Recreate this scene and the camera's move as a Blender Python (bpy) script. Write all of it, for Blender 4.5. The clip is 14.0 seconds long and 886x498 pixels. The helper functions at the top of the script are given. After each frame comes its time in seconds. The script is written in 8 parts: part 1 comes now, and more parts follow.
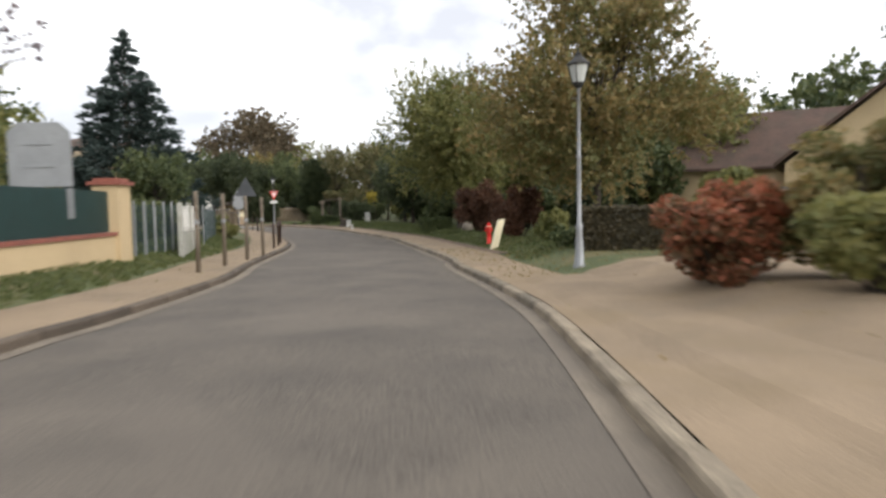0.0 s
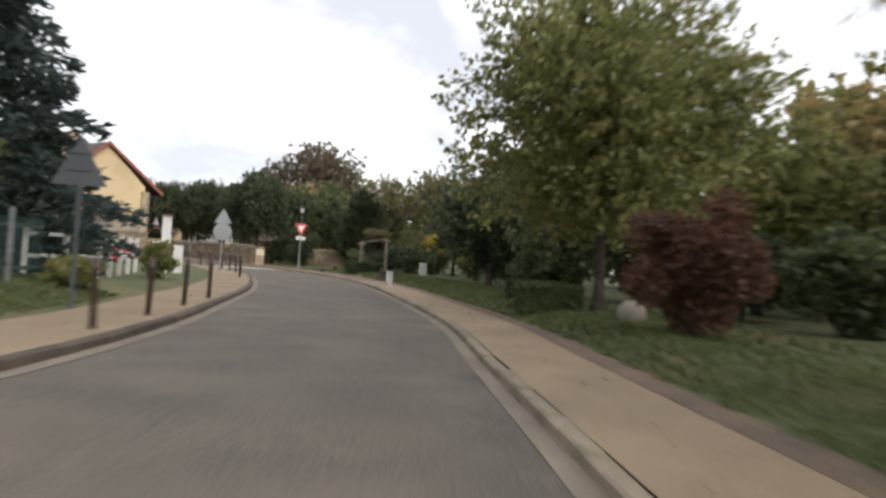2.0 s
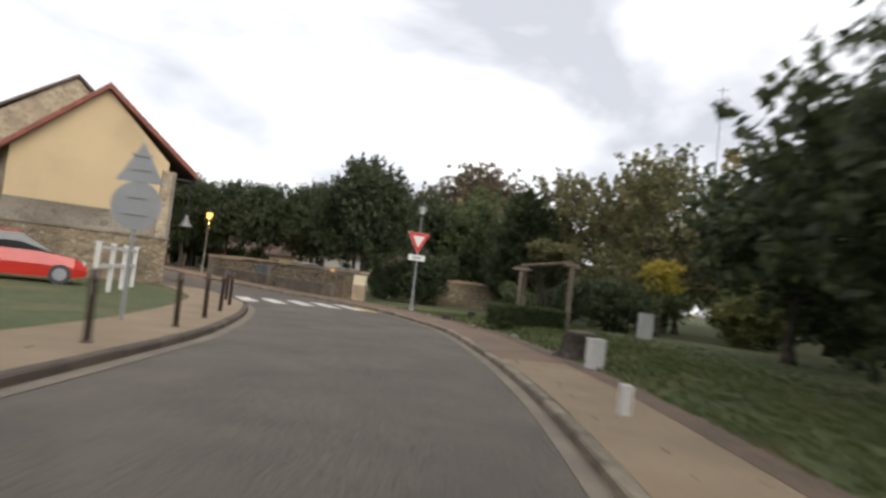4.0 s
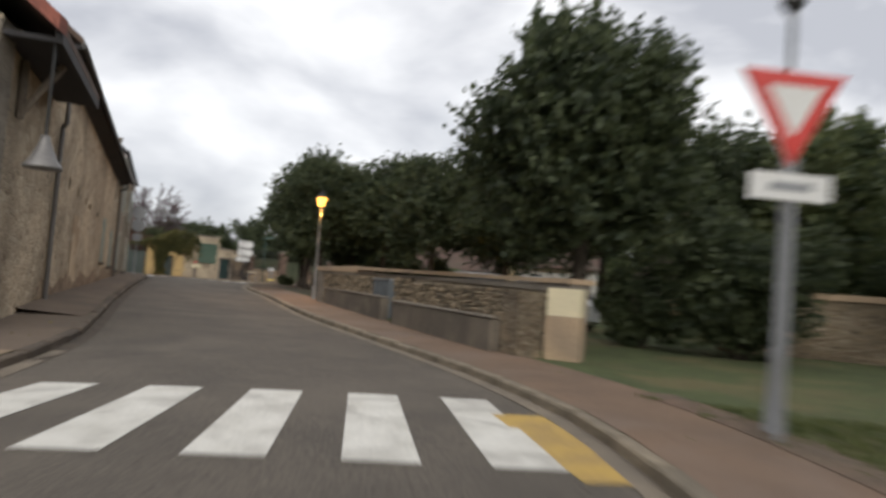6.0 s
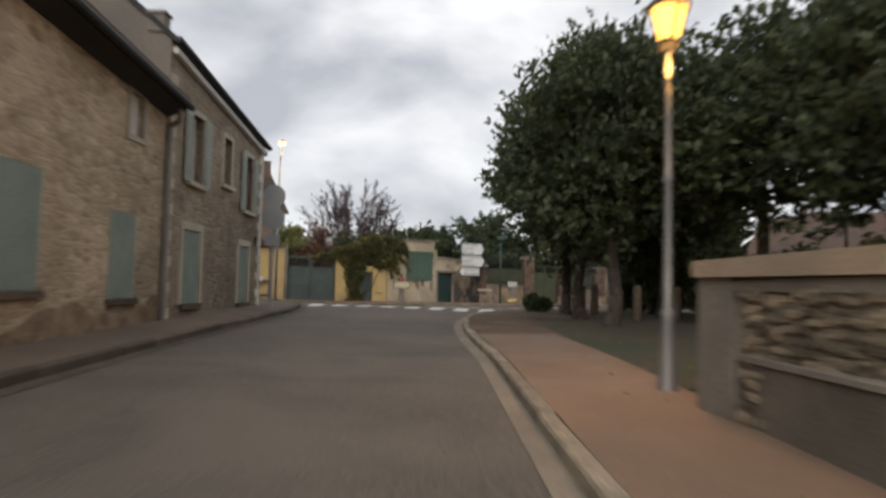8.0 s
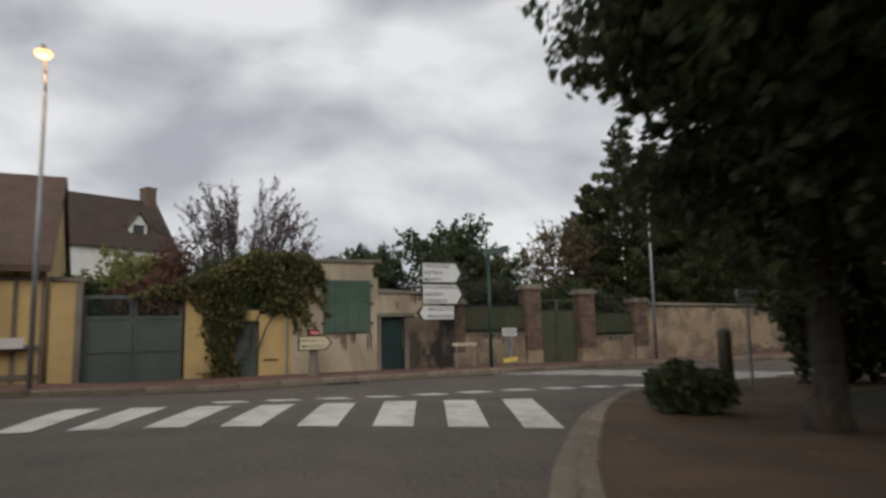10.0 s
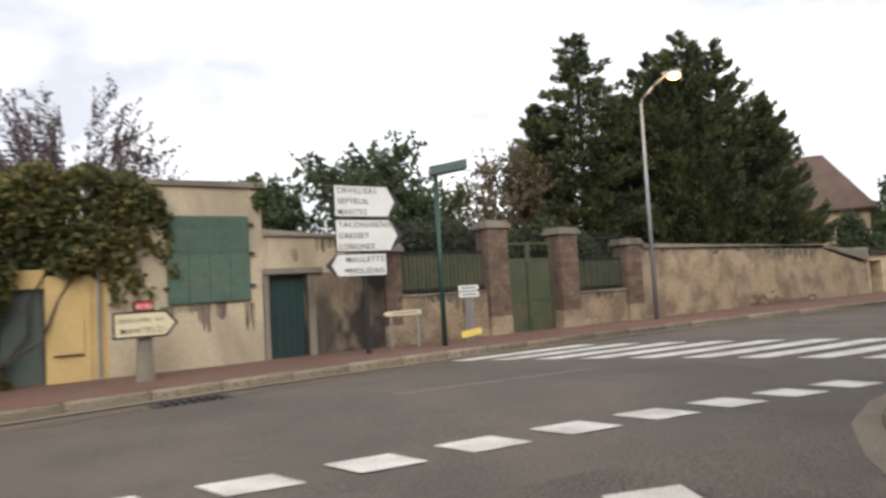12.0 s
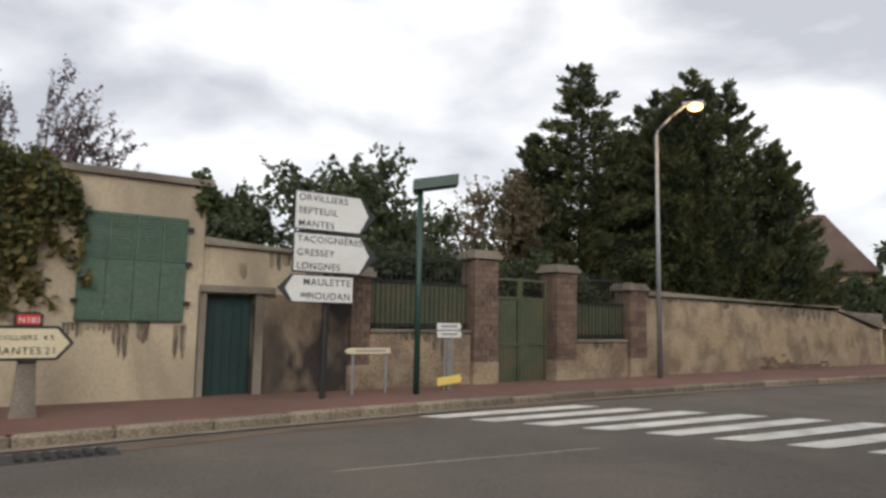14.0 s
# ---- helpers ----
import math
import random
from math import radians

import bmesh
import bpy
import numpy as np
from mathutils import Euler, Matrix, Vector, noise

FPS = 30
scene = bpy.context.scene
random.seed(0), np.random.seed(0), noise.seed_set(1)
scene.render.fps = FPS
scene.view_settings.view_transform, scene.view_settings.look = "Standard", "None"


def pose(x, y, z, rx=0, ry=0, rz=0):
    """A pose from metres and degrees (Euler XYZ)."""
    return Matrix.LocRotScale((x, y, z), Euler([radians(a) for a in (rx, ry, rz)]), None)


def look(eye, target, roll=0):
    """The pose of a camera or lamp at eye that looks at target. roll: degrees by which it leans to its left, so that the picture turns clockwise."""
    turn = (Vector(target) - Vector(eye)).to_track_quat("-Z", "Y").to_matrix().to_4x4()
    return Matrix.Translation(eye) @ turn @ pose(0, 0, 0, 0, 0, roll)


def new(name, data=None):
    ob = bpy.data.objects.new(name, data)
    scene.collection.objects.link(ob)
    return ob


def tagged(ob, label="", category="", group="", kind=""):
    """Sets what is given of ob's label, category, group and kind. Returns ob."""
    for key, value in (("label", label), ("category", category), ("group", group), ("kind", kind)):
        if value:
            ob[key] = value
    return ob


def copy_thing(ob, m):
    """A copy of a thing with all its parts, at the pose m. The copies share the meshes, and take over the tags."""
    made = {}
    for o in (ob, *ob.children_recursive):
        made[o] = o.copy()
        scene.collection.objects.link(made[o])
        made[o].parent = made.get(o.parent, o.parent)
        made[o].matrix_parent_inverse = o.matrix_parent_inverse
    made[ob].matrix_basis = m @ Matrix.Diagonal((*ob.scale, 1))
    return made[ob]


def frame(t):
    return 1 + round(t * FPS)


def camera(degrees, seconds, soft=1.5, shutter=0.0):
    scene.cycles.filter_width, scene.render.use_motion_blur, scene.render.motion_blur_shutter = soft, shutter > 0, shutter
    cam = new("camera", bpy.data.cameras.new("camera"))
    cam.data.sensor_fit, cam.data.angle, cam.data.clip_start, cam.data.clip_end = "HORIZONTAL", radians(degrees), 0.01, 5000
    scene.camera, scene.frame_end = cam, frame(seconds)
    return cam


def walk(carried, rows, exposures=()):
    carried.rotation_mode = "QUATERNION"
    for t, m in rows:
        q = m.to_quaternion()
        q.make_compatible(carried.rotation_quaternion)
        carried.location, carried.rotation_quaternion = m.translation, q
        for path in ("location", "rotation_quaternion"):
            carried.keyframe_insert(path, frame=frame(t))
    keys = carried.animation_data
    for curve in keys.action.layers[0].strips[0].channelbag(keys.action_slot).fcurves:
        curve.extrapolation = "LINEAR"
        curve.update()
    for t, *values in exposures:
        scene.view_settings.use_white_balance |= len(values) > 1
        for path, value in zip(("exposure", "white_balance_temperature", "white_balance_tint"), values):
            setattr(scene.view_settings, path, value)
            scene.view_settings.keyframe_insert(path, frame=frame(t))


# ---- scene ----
cam = camera(67.4, 14.0, soft=2.8, shutter=0.6)
PATH = [
    (0, (-7.744, -39.78, 1.659), (-7.022, -37.919, 1.53), -1.1),
    (0.5, (-6.385, -35.841, 1.677), (-5.62, -33.996, 1.578), -1.4),
    (0.6, (-6.076, -35.033, 1.622), (-5.322, -33.182, 1.536), -0.2),
    (1, (-4.924, -31.686, 1.522), (-4.227, -29.812, 1.475), 4.7),
    (1.5, (-3.661, -27.407, 1.431), (-3.101, -25.488, 1.387), 4.0),
    (2, (-2.215, -22.061, 1.391), (-1.686, -20.133, 1.429), 3.9),
    (2.2, (-1.627, -19.905, 1.401), (-1.172, -17.957, 1.433), 4.0),
    (4.3, (1.344, 2.867, 1.27), (1.278, 4.863, 1.382), 6.5),
    (4.5, (1.438, 5.026, 1.229), (1.295, 7.019, 1.328), 6.2),
    (5, (1.386, 10.269, 1.261), (1.117, 12.249, 1.334), 5.3),
    (5.5, (0.9, 15.614, 1.282), (0.378, 17.54, 1.42), 5.8),
    (6, (-0.292, 20.71, 1.282), (-0.979, 22.586, 1.394), 4.3),
    (6.5, (-2.316, 25.186, 1.257), (-3.398, 26.866, 1.352), 5.2),
    (7, (-4.745, 29.052, 1.324), (-5.937, 30.657, 1.39), 3.6),
    (7.5, (-7.699, 32.848, 1.327), (-8.995, 34.366, 1.453), 1.8),
    (8, (-10.795, 36.212, 1.404), (-12.095, 37.728, 1.516), 1.3),
    (8.5, (-13.711, 39.38, 1.45), (-14.99, 40.905, 1.644), 4.1),
    (9, (-16.34, 42.216, 1.5), (-17.561, 43.781, 1.746), 1.6),
    (11.3, (-24.052, 51.067, 1.706), (-25.115, 52.748, 1.914), -1.0),
    (11.5, (-24.338, 51.462, 1.711), (-25.392, 53.15, 1.91), -0.8),
    (12, (-24.908, 52.531, 1.714), (-25.794, 54.32, 1.826), -3.3),
    (12.5, (-25.293, 53.264, 1.727), (-26.094, 55.09, 1.879), -1.2),
    (13, (-25.481, 53.724, 1.749), (-26.295, 55.539, 1.953), 0.4),
    (13.5, (-25.585, 54.051, 1.749), (-26.465, 55.834, 1.963), 0.9),
    (14, (-25.727, 54.355, 1.758), (-26.569, 56.157, 1.971), 1.1),
]
walk(cam, [(t, look(*p)) for t, *p in PATH],
     exposures=[(0.0, 0.95), (2.2, 0.9), (4.3, 0.65), (5.0, 0.85), (5.5, 0.4), (6.5, 0.35), (7.0, 0.6), (7.5, 0.14), (8.0, 0.2), (8.5, -0.36), (9.0, -0.25), (11.5, -0.05), (12.0, 0.9), (12.5, 0.45), (13.0, 0.34), (14.0, 0.45)])

# ---- light ----
world = bpy.data.worlds.new("overcast_sky")
scene.world = world
world.use_nodes = True
wt = world.node_tree
wt.nodes.clear()


def wnode(kind, **kw):
    n = wt.nodes.new(kind)
    for k, v in kw.items():
        n.inputs[k].default_value = v
    return n


SUN_ELEVATION, SUN_ROTATION = radians(25), radians(150)
sky = wt.nodes.new("ShaderNodeTexSky")
sky.sky_type, sky.sun_disc = "NISHITA", False
sky.sun_elevation, sky.sun_rotation = SUN_ELEVATION, SUN_ROTATION
sky_dim = wnode("ShaderNodeMixRGB", Fac=1.0)
sky_dim.blend_type = "MULTIPLY"
sky_dim.inputs["Color2"].default_value = (0.09, 0.09, 0.09, 1)
wcoord = wt.nodes.new("ShaderNodeTexCoord")
flat = wt.nodes.new("ShaderNodeMapping")
flat.inputs["Scale"].default_value = (1.0, 1.0, 2.0)
cloud = wnode("ShaderNodeTexNoise", Scale=3.0, Detail=7.0, Roughness=0.47, Distortion=0.25)
ramp = wt.nodes.new("ShaderNodeValToRGB")
ramp.color_ramp.elements[0].position, ramp.color_ramp.elements[0].color = 0.38, (0.47, 0.48, 0.52, 1)
ramp.color_ramp.elements[1].position, ramp.color_ramp.elements[1].color = 0.60, (0.93, 0.93, 0.94, 1)
wmix = wnode("ShaderNodeMixRGB", Fac=0.92)
back = wnode("ShaderNodeBackground", Strength=1.0)
wout = wt.nodes.new("ShaderNodeOutputWorld")
wt.links.new(sky.outputs[0], sky_dim.inputs["Color1"])
wt.links.new(wcoord.outputs["Generated"], flat.inputs["Vector"])
wt.links.new(flat.outputs[0], cloud.inputs["Vector"])
wt.links.new(cloud.outputs["Fac"], ramp.inputs["Fac"])
wt.links.new(sky_dim.outputs[0], wmix.inputs["Color1"])
wt.links.new(ramp.outputs["Color"], wmix.inputs["Color2"])
wt.links.new(wmix.outputs[0], back.inputs["Color"])
wt.links.new(back.outputs[0], wout.inputs["Surface"])

sun_data = bpy.data.lights.new("sun", "SUN")
sun_data.energy, sun_data.angle, sun_data.color = 1.4, radians(40), (1.0, 0.95, 0.88)
sun = new("sun", sun_data)
sun.matrix_world = look((20, -20, 40), (20 - 13.6, -20 + 23.5, 40 - 12.7))

# ---- materials ----
MATS = {}


def material(name, base, second=None, scale=3.0, rough=0.85, bump=0.0, bump_scale=40.0, fine=0.12, metal=0.0,
             stain=None, stain_scale=0.6, stain_amount=0.5, island=0.0, emit=None, objects=False, stretch=(1, 1, 1), tight=False):
    """A surface with a base colour, a second one in soft blotches, fine grain, stains and relief."""
    m = bpy.data.materials.new(name)
    m.use_nodes = True
    nt = m.node_tree
    bsdf = nt.nodes["Principled BSDF"]
    bsdf.inputs["Roughness"].default_value = rough
    bsdf.inputs["Metallic"].default_value = metal
    coord = nt.nodes.new("ShaderNodeTexCoord")
    mapping = nt.nodes.new("ShaderNodeMapping")
    mapping.inputs["Scale"].default_value = stretch
    nt.links.new(coord.outputs["Object"], mapping.inputs["Vector"])
    second = second or tuple(c * 0.72 for c in base)
    big = nt.nodes.new("ShaderNodeTexNoise")
    big.inputs["Scale"].default_value, big.inputs["Detail"].default_value = scale, 6.0
    nt.links.new(mapping.outputs[0], big.inputs["Vector"])
    r1 = nt.nodes.new("ShaderNodeValToRGB")
    r1.color_ramp.elements[0].position, r1.color_ramp.elements[0].color = 0.44 if tight else 0.35, (*base, 1)
    r1.color_ramp.elements[1].position, r1.color_ramp.elements[1].color = 0.56 if tight else 0.68, (*second, 1)
    nt.links.new(big.outputs["Fac"], r1.inputs["Fac"])
    colour = r1.outputs["Color"]

    def mixin(kind, fac, other, prev):
        mx = nt.nodes.new("ShaderNodeMixRGB")
        mx.blend_type = kind
        if isinstance(fac, float):
            mx.inputs["Fac"].default_value = fac
        else:
            nt.links.new(fac, mx.inputs["Fac"])
        nt.links.new(prev, mx.inputs["Color1"])
        if isinstance(other, tuple):
            mx.inputs["Color2"].default_value = other
        else:
            nt.links.new(other, mx.inputs["Color2"])
        return mx.outputs["Color"]

    grain = nt.nodes.new("ShaderNodeTexNoise")
    grain.inputs["Scale"].default_value, grain.inputs["Detail"].default_value = bump_scale, 4.0
    nt.links.new(mapping.outputs[0], grain.inputs["Vector"])
    if fine:
        gr = nt.nodes.new("ShaderNodeValToRGB")
        lo = max(0.0, 1 - 2.2 * fine)
        gr.color_ramp.elements[0].position, gr.color_ramp.elements[0].color = 0.3, (lo, lo, lo, 1)
        gr.color_ramp.elements[1].position, gr.color_ramp.elements[1].color = 0.7, (1 + fine, 1 + fine, 1 + fine, 1)
        nt.links.new(grain.outputs["Fac"], gr.inputs["Fac"])
        colour = mixin("MULTIPLY", 1.0, gr.outputs["Color"], colour)
    if stain:
        sn = nt.nodes.new("ShaderNodeTexNoise")
        sn.inputs["Scale"].default_value, sn.inputs["Detail"].default_value = stain_scale, 5.0
        sn.inputs["Distortion"].default_value = 0.6
        nt.links.new(mapping.outputs[0], sn.inputs["Vector"])
        sr = nt.nodes.new("ShaderNodeValToRGB")
        sr.color_ramp.elements[0].position, sr.color_ramp.elements[0].color = 0.48, (0, 0, 0, 1)
        k = stain_amount
        sr.color_ramp.elements[1].position, sr.color_ramp.elements[1].color = 0.66, (k, k, k, 1)
        nt.links.new(sn.outputs["Fac"], sr.inputs["Fac"])
        colour = mixin("MIX", sr.outputs["Color"], (*stain, 1), colour)
    if island or objects:
        if objects:
            info = nt.nodes.new("ShaderNodeObjectInfo")
            rnd = info.outputs["Random"]
        else:
            info = nt.nodes.new("ShaderNodeNewGeometry")
            rnd = info.outputs["Random Per Island"]
        amount = island or 0.3
        ir = nt.nodes.new("ShaderNodeValToRGB")
        lo, hi = 1 - amount, 1 + amount
        ir.color_ramp.elements[0].color = (lo, lo, lo * 0.96, 1)
        ir.color_ramp.elements[1].color = (hi, hi * 0.98, hi * 0.92, 1)
        nt.links.new(rnd, ir.inputs["Fac"])
        colour = mixin("MULTIPLY", 1.0, ir.outputs["Color"], colour)
    nt.links.new(colour, bsdf.inputs["Base Color"])
    if bump:
        bp = nt.nodes.new("ShaderNodeBump")
        bp.inputs["Strength"].default_value, bp.inputs["Distance"].default_value = bump, 0.02
        nt.links.new(grain.outputs["Fac"], bp.inputs["Height"])
        nt.links.new(bp.outputs["Normal"], bsdf.inputs["Normal"])
    if emit:
        bsdf.inputs["Emission Color"].default_value = (*emit[0], 1)
        bsdf.inputs["Emission Strength"].default_value = emit[1]
    MATS[name] = m
    return m


def rubble(name, mortar, stones, scale, depth, rough=0.92, cover=0.25, flat=1.7):
    """Rough stonework: rounded stones in mortar, partly covered by old render."""
    m = bpy.data.materials.new(name)
    m.use_nodes = True
    nt = m.node_tree
    bsdf = nt.nodes["Principled BSDF"]
    bsdf.inputs["Roughness"].default_value = rough
    coord = nt.nodes.new("ShaderNodeTexCoord")
    mp = nt.nodes.new("ShaderNodeMapping")
    mp.inputs["Scale"].default_value = (1, 1, flat)
    nt.links.new(coord.outputs["Object"], mp.inputs["Vector"])
    warp = nt.nodes.new("ShaderNodeTexNoise")
    warp.inputs["Scale"].default_value, warp.inputs["Detail"].default_value = 2.2, 3.0
    nt.links.new(mp.outputs[0], warp.inputs["Vector"])
    add = nt.nodes.new("ShaderNodeMixRGB")
    add.blend_type, add.inputs["Fac"].default_value = "ADD", 0.35
    nt.links.new(mp.outputs[0], add.inputs["Color1"])
    nt.links.new(warp.outputs["Color"], add.inputs["Color2"])
    edge = nt.nodes.new("ShaderNodeTexVoronoi")
    edge.feature, edge.inputs["Scale"].default_value = "DISTANCE_TO_EDGE", scale
    cell = nt.nodes.new("ShaderNodeTexVoronoi")
    cell.inputs["Scale"].default_value = scale
    nt.links.new(add.outputs[0], edge.inputs["Vector"])
    nt.links.new(add.outputs[0], cell.inputs["Vector"])
    joint = nt.nodes.new("ShaderNodeValToRGB")
    joint.color_ramp.elements[0].position, joint.color_ramp.elements[1].position = 0.03, 0.16
    nt.links.new(edge.outputs["Distance"], joint.inputs["Fac"])
    worn = nt.nodes.new("ShaderNodeTexNoise")
    worn.inputs["Scale"].default_value, worn.inputs["Detail"].default_value = 0.9, 6.0
    nt.links.new(coord.outputs["Object"], worn.inputs["Vector"])
    wr = nt.nodes.new("ShaderNodeValToRGB")
    wr.color_ramp.elements[0].position, wr.color_ramp.elements[1].position = 0.5 - cover, 0.75 - cover
    nt.links.new(worn.outputs["Fac"], wr.inputs["Fac"])
    shown = nt.nodes.new("ShaderNodeMath")
    shown.operation = "MULTIPLY"
    nt.links.new(joint.outputs["Color"], shown.inputs[0])
    nt.links.new(wr.outputs["Color"], shown.inputs[1])
    st = nt.nodes.new("ShaderNodeValToRGB")
    cr = st.color_ramp
    cr.elements[0].color, cr.elements[1].color = (*stones[0], 1), (*stones[-1], 1)
    for i, c in enumerate(stones[1:-1]):
        e = cr.elements.new((i + 1) / (len(stones) - 1))
        e.color = (*c, 1)
    bw = nt.nodes.new("ShaderNodeSeparateColor")
    nt.links.new(cell.outputs["Color"], bw.inputs[0])
    nt.links.new(bw.outputs[0], st.inputs["Fac"])
    grain = nt.nodes.new("ShaderNodeTexNoise")
    grain.inputs["Scale"].default_value, grain.inputs["Detail"].default_value = 26.0, 5.0
    nt.links.new(coord.outputs["Object"], grain.inputs["Vector"])
    gr = nt.nodes.new("ShaderNodeValToRGB")
    gr.color_ramp.elements[0].position, gr.color_ramp.elements[0].color = 0.3, (0.66, 0.66, 0.66, 1)
    gr.color_ramp.elements[1].position, gr.color_ramp.elements[1].color = 0.7, (1.12, 1.12, 1.12, 1)
    nt.links.new(grain.outputs["Fac"], gr.inputs["Fac"])
    mc = nt.nodes.new("ShaderNodeMixRGB")
    mc.inputs["Color1"].default_value = (*mortar, 1)
    nt.links.new(shown.outputs[0], mc.inputs["Fac"])
    nt.links.new(st.outputs["Color"], mc.inputs["Color2"])
    mg = nt.nodes.new("ShaderNodeMixRGB")
    mg.blend_type, mg.inputs["Fac"].default_value = "MULTIPLY", 1.0
    nt.links.new(mc.outputs[0], mg.inputs["Color1"])
    nt.links.new(gr.outputs["Color"], mg.inputs["Color2"])
    blot = nt.nodes.new("ShaderNodeTexNoise")
    blot.inputs["Scale"].default_value, blot.inputs["Detail"].default_value = 0.45, 7.0
    blot.inputs["Distortion"].default_value = 0.8
    nt.links.new(coord.outputs["Object"], blot.inputs["Vector"])
    br = nt.nodes.new("ShaderNodeValToRGB")
    br.color_ramp.elements[0].position, br.color_ramp.elements[0].color = 0.34, (0.62, 0.6, 0.57, 1)
    br.color_ramp.elements[1].position, br.color_ramp.elements[1].color = 0.62, (1.16, 1.13, 1.08, 1)
    nt.links.new(blot.outputs["Fac"], br.inputs["Fac"])
    mb2 = nt.nodes.new("ShaderNodeMixRGB")
    mb2.blend_type, mb2.inputs["Fac"].default_value = "MULTIPLY", 1.0
    nt.links.new(mg.outputs[0], mb2.inputs["Color1"])
    nt.links.new(br.outputs["Color"], mb2.inputs["Color2"])
    nt.links.new(mb2.outputs[0], bsdf.inputs["Base Color"])
    h = nt.nodes.new("ShaderNodeMixRGB")
    h.blend_type, h.inputs["Fac"].default_value = "ADD", 0.25
    nt.links.new(shown.outputs[0], h.inputs["Color1"])
    nt.links.new(grain.outputs["Color"], h.inputs["Color2"])
    bp = nt.nodes.new("ShaderNodeBump")
    bp.inputs["Strength"].default_value, bp.inputs["Distance"].default_value = 0.8, depth
    nt.links.new(h.outputs[0], bp.inputs["Height"])
    nt.links.new(bp.outputs["Normal"], bsdf.inputs["Normal"])
    MATS[name] = m
    return m


def leafy(name, base, second, rough=0.6):
    """Foliage: colour that varies leaf by leaf and in clumps, with some light let through."""
    m = bpy.data.materials.new(name)
    m.use_nodes = True
    nt = m.node_tree
    bsdf = nt.nodes["Principled BSDF"]
    bsdf.inputs["Roughness"].default_value = rough
    geo = nt.nodes.new("ShaderNodeNewGeometry")
    coord = nt.nodes.new("ShaderNodeTexCoord")
    n = nt.nodes.new("ShaderNodeTexNoise")
    n.inputs["Scale"].default_value, n.inputs["Detail"].default_value = 0.8, 3.0
    nt.links.new(coord.outputs["Object"], n.inputs["Vector"])
    mid = nt.nodes.new("ShaderNodeMath")
    mid.operation = "ADD"
    half = nt.nodes.new("ShaderNodeMath")
    half.operation, half.inputs[1].default_value = "MULTIPLY_ADD", 0.55
    half.inputs[2].default_value = -0.27
    nt.links.new(geo.outputs["Random Per Island"], half.inputs[0])
    nt.links.new(half.outputs[0], mid.inputs[0])
    nt.links.new(n.outputs["Fac"], mid.inputs[1])
    r = nt.nodes.new("ShaderNodeValToRGB")
    r.color_ramp.elements[0].position, r.color_ramp.elements[0].color = 0.32, (*base, 1)
    r.color_ramp.elements[1].position, r.color_ramp.elements[1].color = 0.72, (*second, 1)
    nt.links.new(mid.outputs[0], r.inputs["Fac"])
    nt.links.new(r.outputs["Color"], bsdf.inputs["Base Color"])
    tr = nt.nodes.new("ShaderNodeBsdfTranslucent")
    nt.links.new(r.outputs["Color"], tr.inputs["Color"])
    mx = nt.nodes.new("ShaderNodeMixShader")
    mx.inputs[0].default_value = 0.45
    nt.links.new(bsdf.outputs[0], mx.inputs[1])
    nt.links.new(tr.outputs[0], mx.inputs[2])
    nt.links.new(mx.outputs[0], nt.nodes["Material Output"].inputs["Surface"])
    MATS[name] = m
    return m


ASPHALT = material("worn_asphalt", (0.138, 0.116, 0.092), (0.1, 0.085, 0.069), 0.9, 0.88, 0.5, 48, 0.34, stain=(0.15, 0.126, 0.1), stain_scale=0.45, stain_amount=0.5)
ASPHALT2 = material("main_road_asphalt", (0.136, 0.114, 0.092), (0.1, 0.085, 0.07), 0.8, 0.85, 0.45, 60, 0.3, stain=(0.15, 0.122, 0.096), stain_scale=0.5)
GUTTER = material("pale_concrete_gutter", (0.26, 0.215, 0.16), (0.19, 0.157, 0.118), 1.5, 0.9, 0.3, 60, 0.22, stain=(0.13, 0.11, 0.09), stain_scale=1.2)
KERB = material("granite_kerb", (0.28, 0.235, 0.178), (0.19, 0.157, 0.12), 3.0, 0.88, 0.5, 40, 0.26, stain=(0.12, 0.1, 0.075), stain_scale=2.2, stain_amount=0.6, objects=True, island=0.28)
SAND = material("sandy_gravel", (0.325, 0.24, 0.155), (0.24, 0.18, 0.118), 0.8, 0.95, 0.5, 70, 0.22, stain=(0.22, 0.16, 0.09), stain_scale=0.7)
# dirty kerb stones; the same dark tone paints the shadow on the sills
KERBDIRT_SILLSHADE = material("kerb_dirt_and_sill_shade", (0.115, 0.09, 0.07), (0.075, 0.06, 0.048), 2.5, 0.92, 0.5, 40, 0.26, stain=(0.15, 0.115, 0.085), stain_scale=1.5, objects=True, island=0.25)
GREYWALL = material("weathered_pale_wall", (0.42, 0.41, 0.37), (0.31, 0.31, 0.27), 1.2, 0.9, 0.3, 40, 0.14, stain=(0.2, 0.21, 0.15), stain_scale=1.0, stain_amount=0.6)
PINK = material("pinkish_pavement", (0.215, 0.14, 0.092), (0.165, 0.112, 0.076), 0.9, 0.92, 0.4, 70, 0.18, stain=(0.2, 0.15, 0.12), stain_scale=0.5)
# pavement with leaf litter; the shade of the canopy darkens its colour
LITTERSHADE = material("leaf_litter_pavement_with_tree_shade", (0.12, 0.078, 0.05), (0.075, 0.052, 0.034), 1.3, 0.95, 0.6, 45, 0.3, stain=(0.16, 0.095, 0.045), stain_scale=0.9)
REDPAVE = material("red_asphalt_pavement", (0.2, 0.1, 0.075), (0.15, 0.08, 0.06), 0.9, 0.9, 0.4, 80, 0.18, stain=(0.12, 0.09, 0.075), stain_scale=0.6)
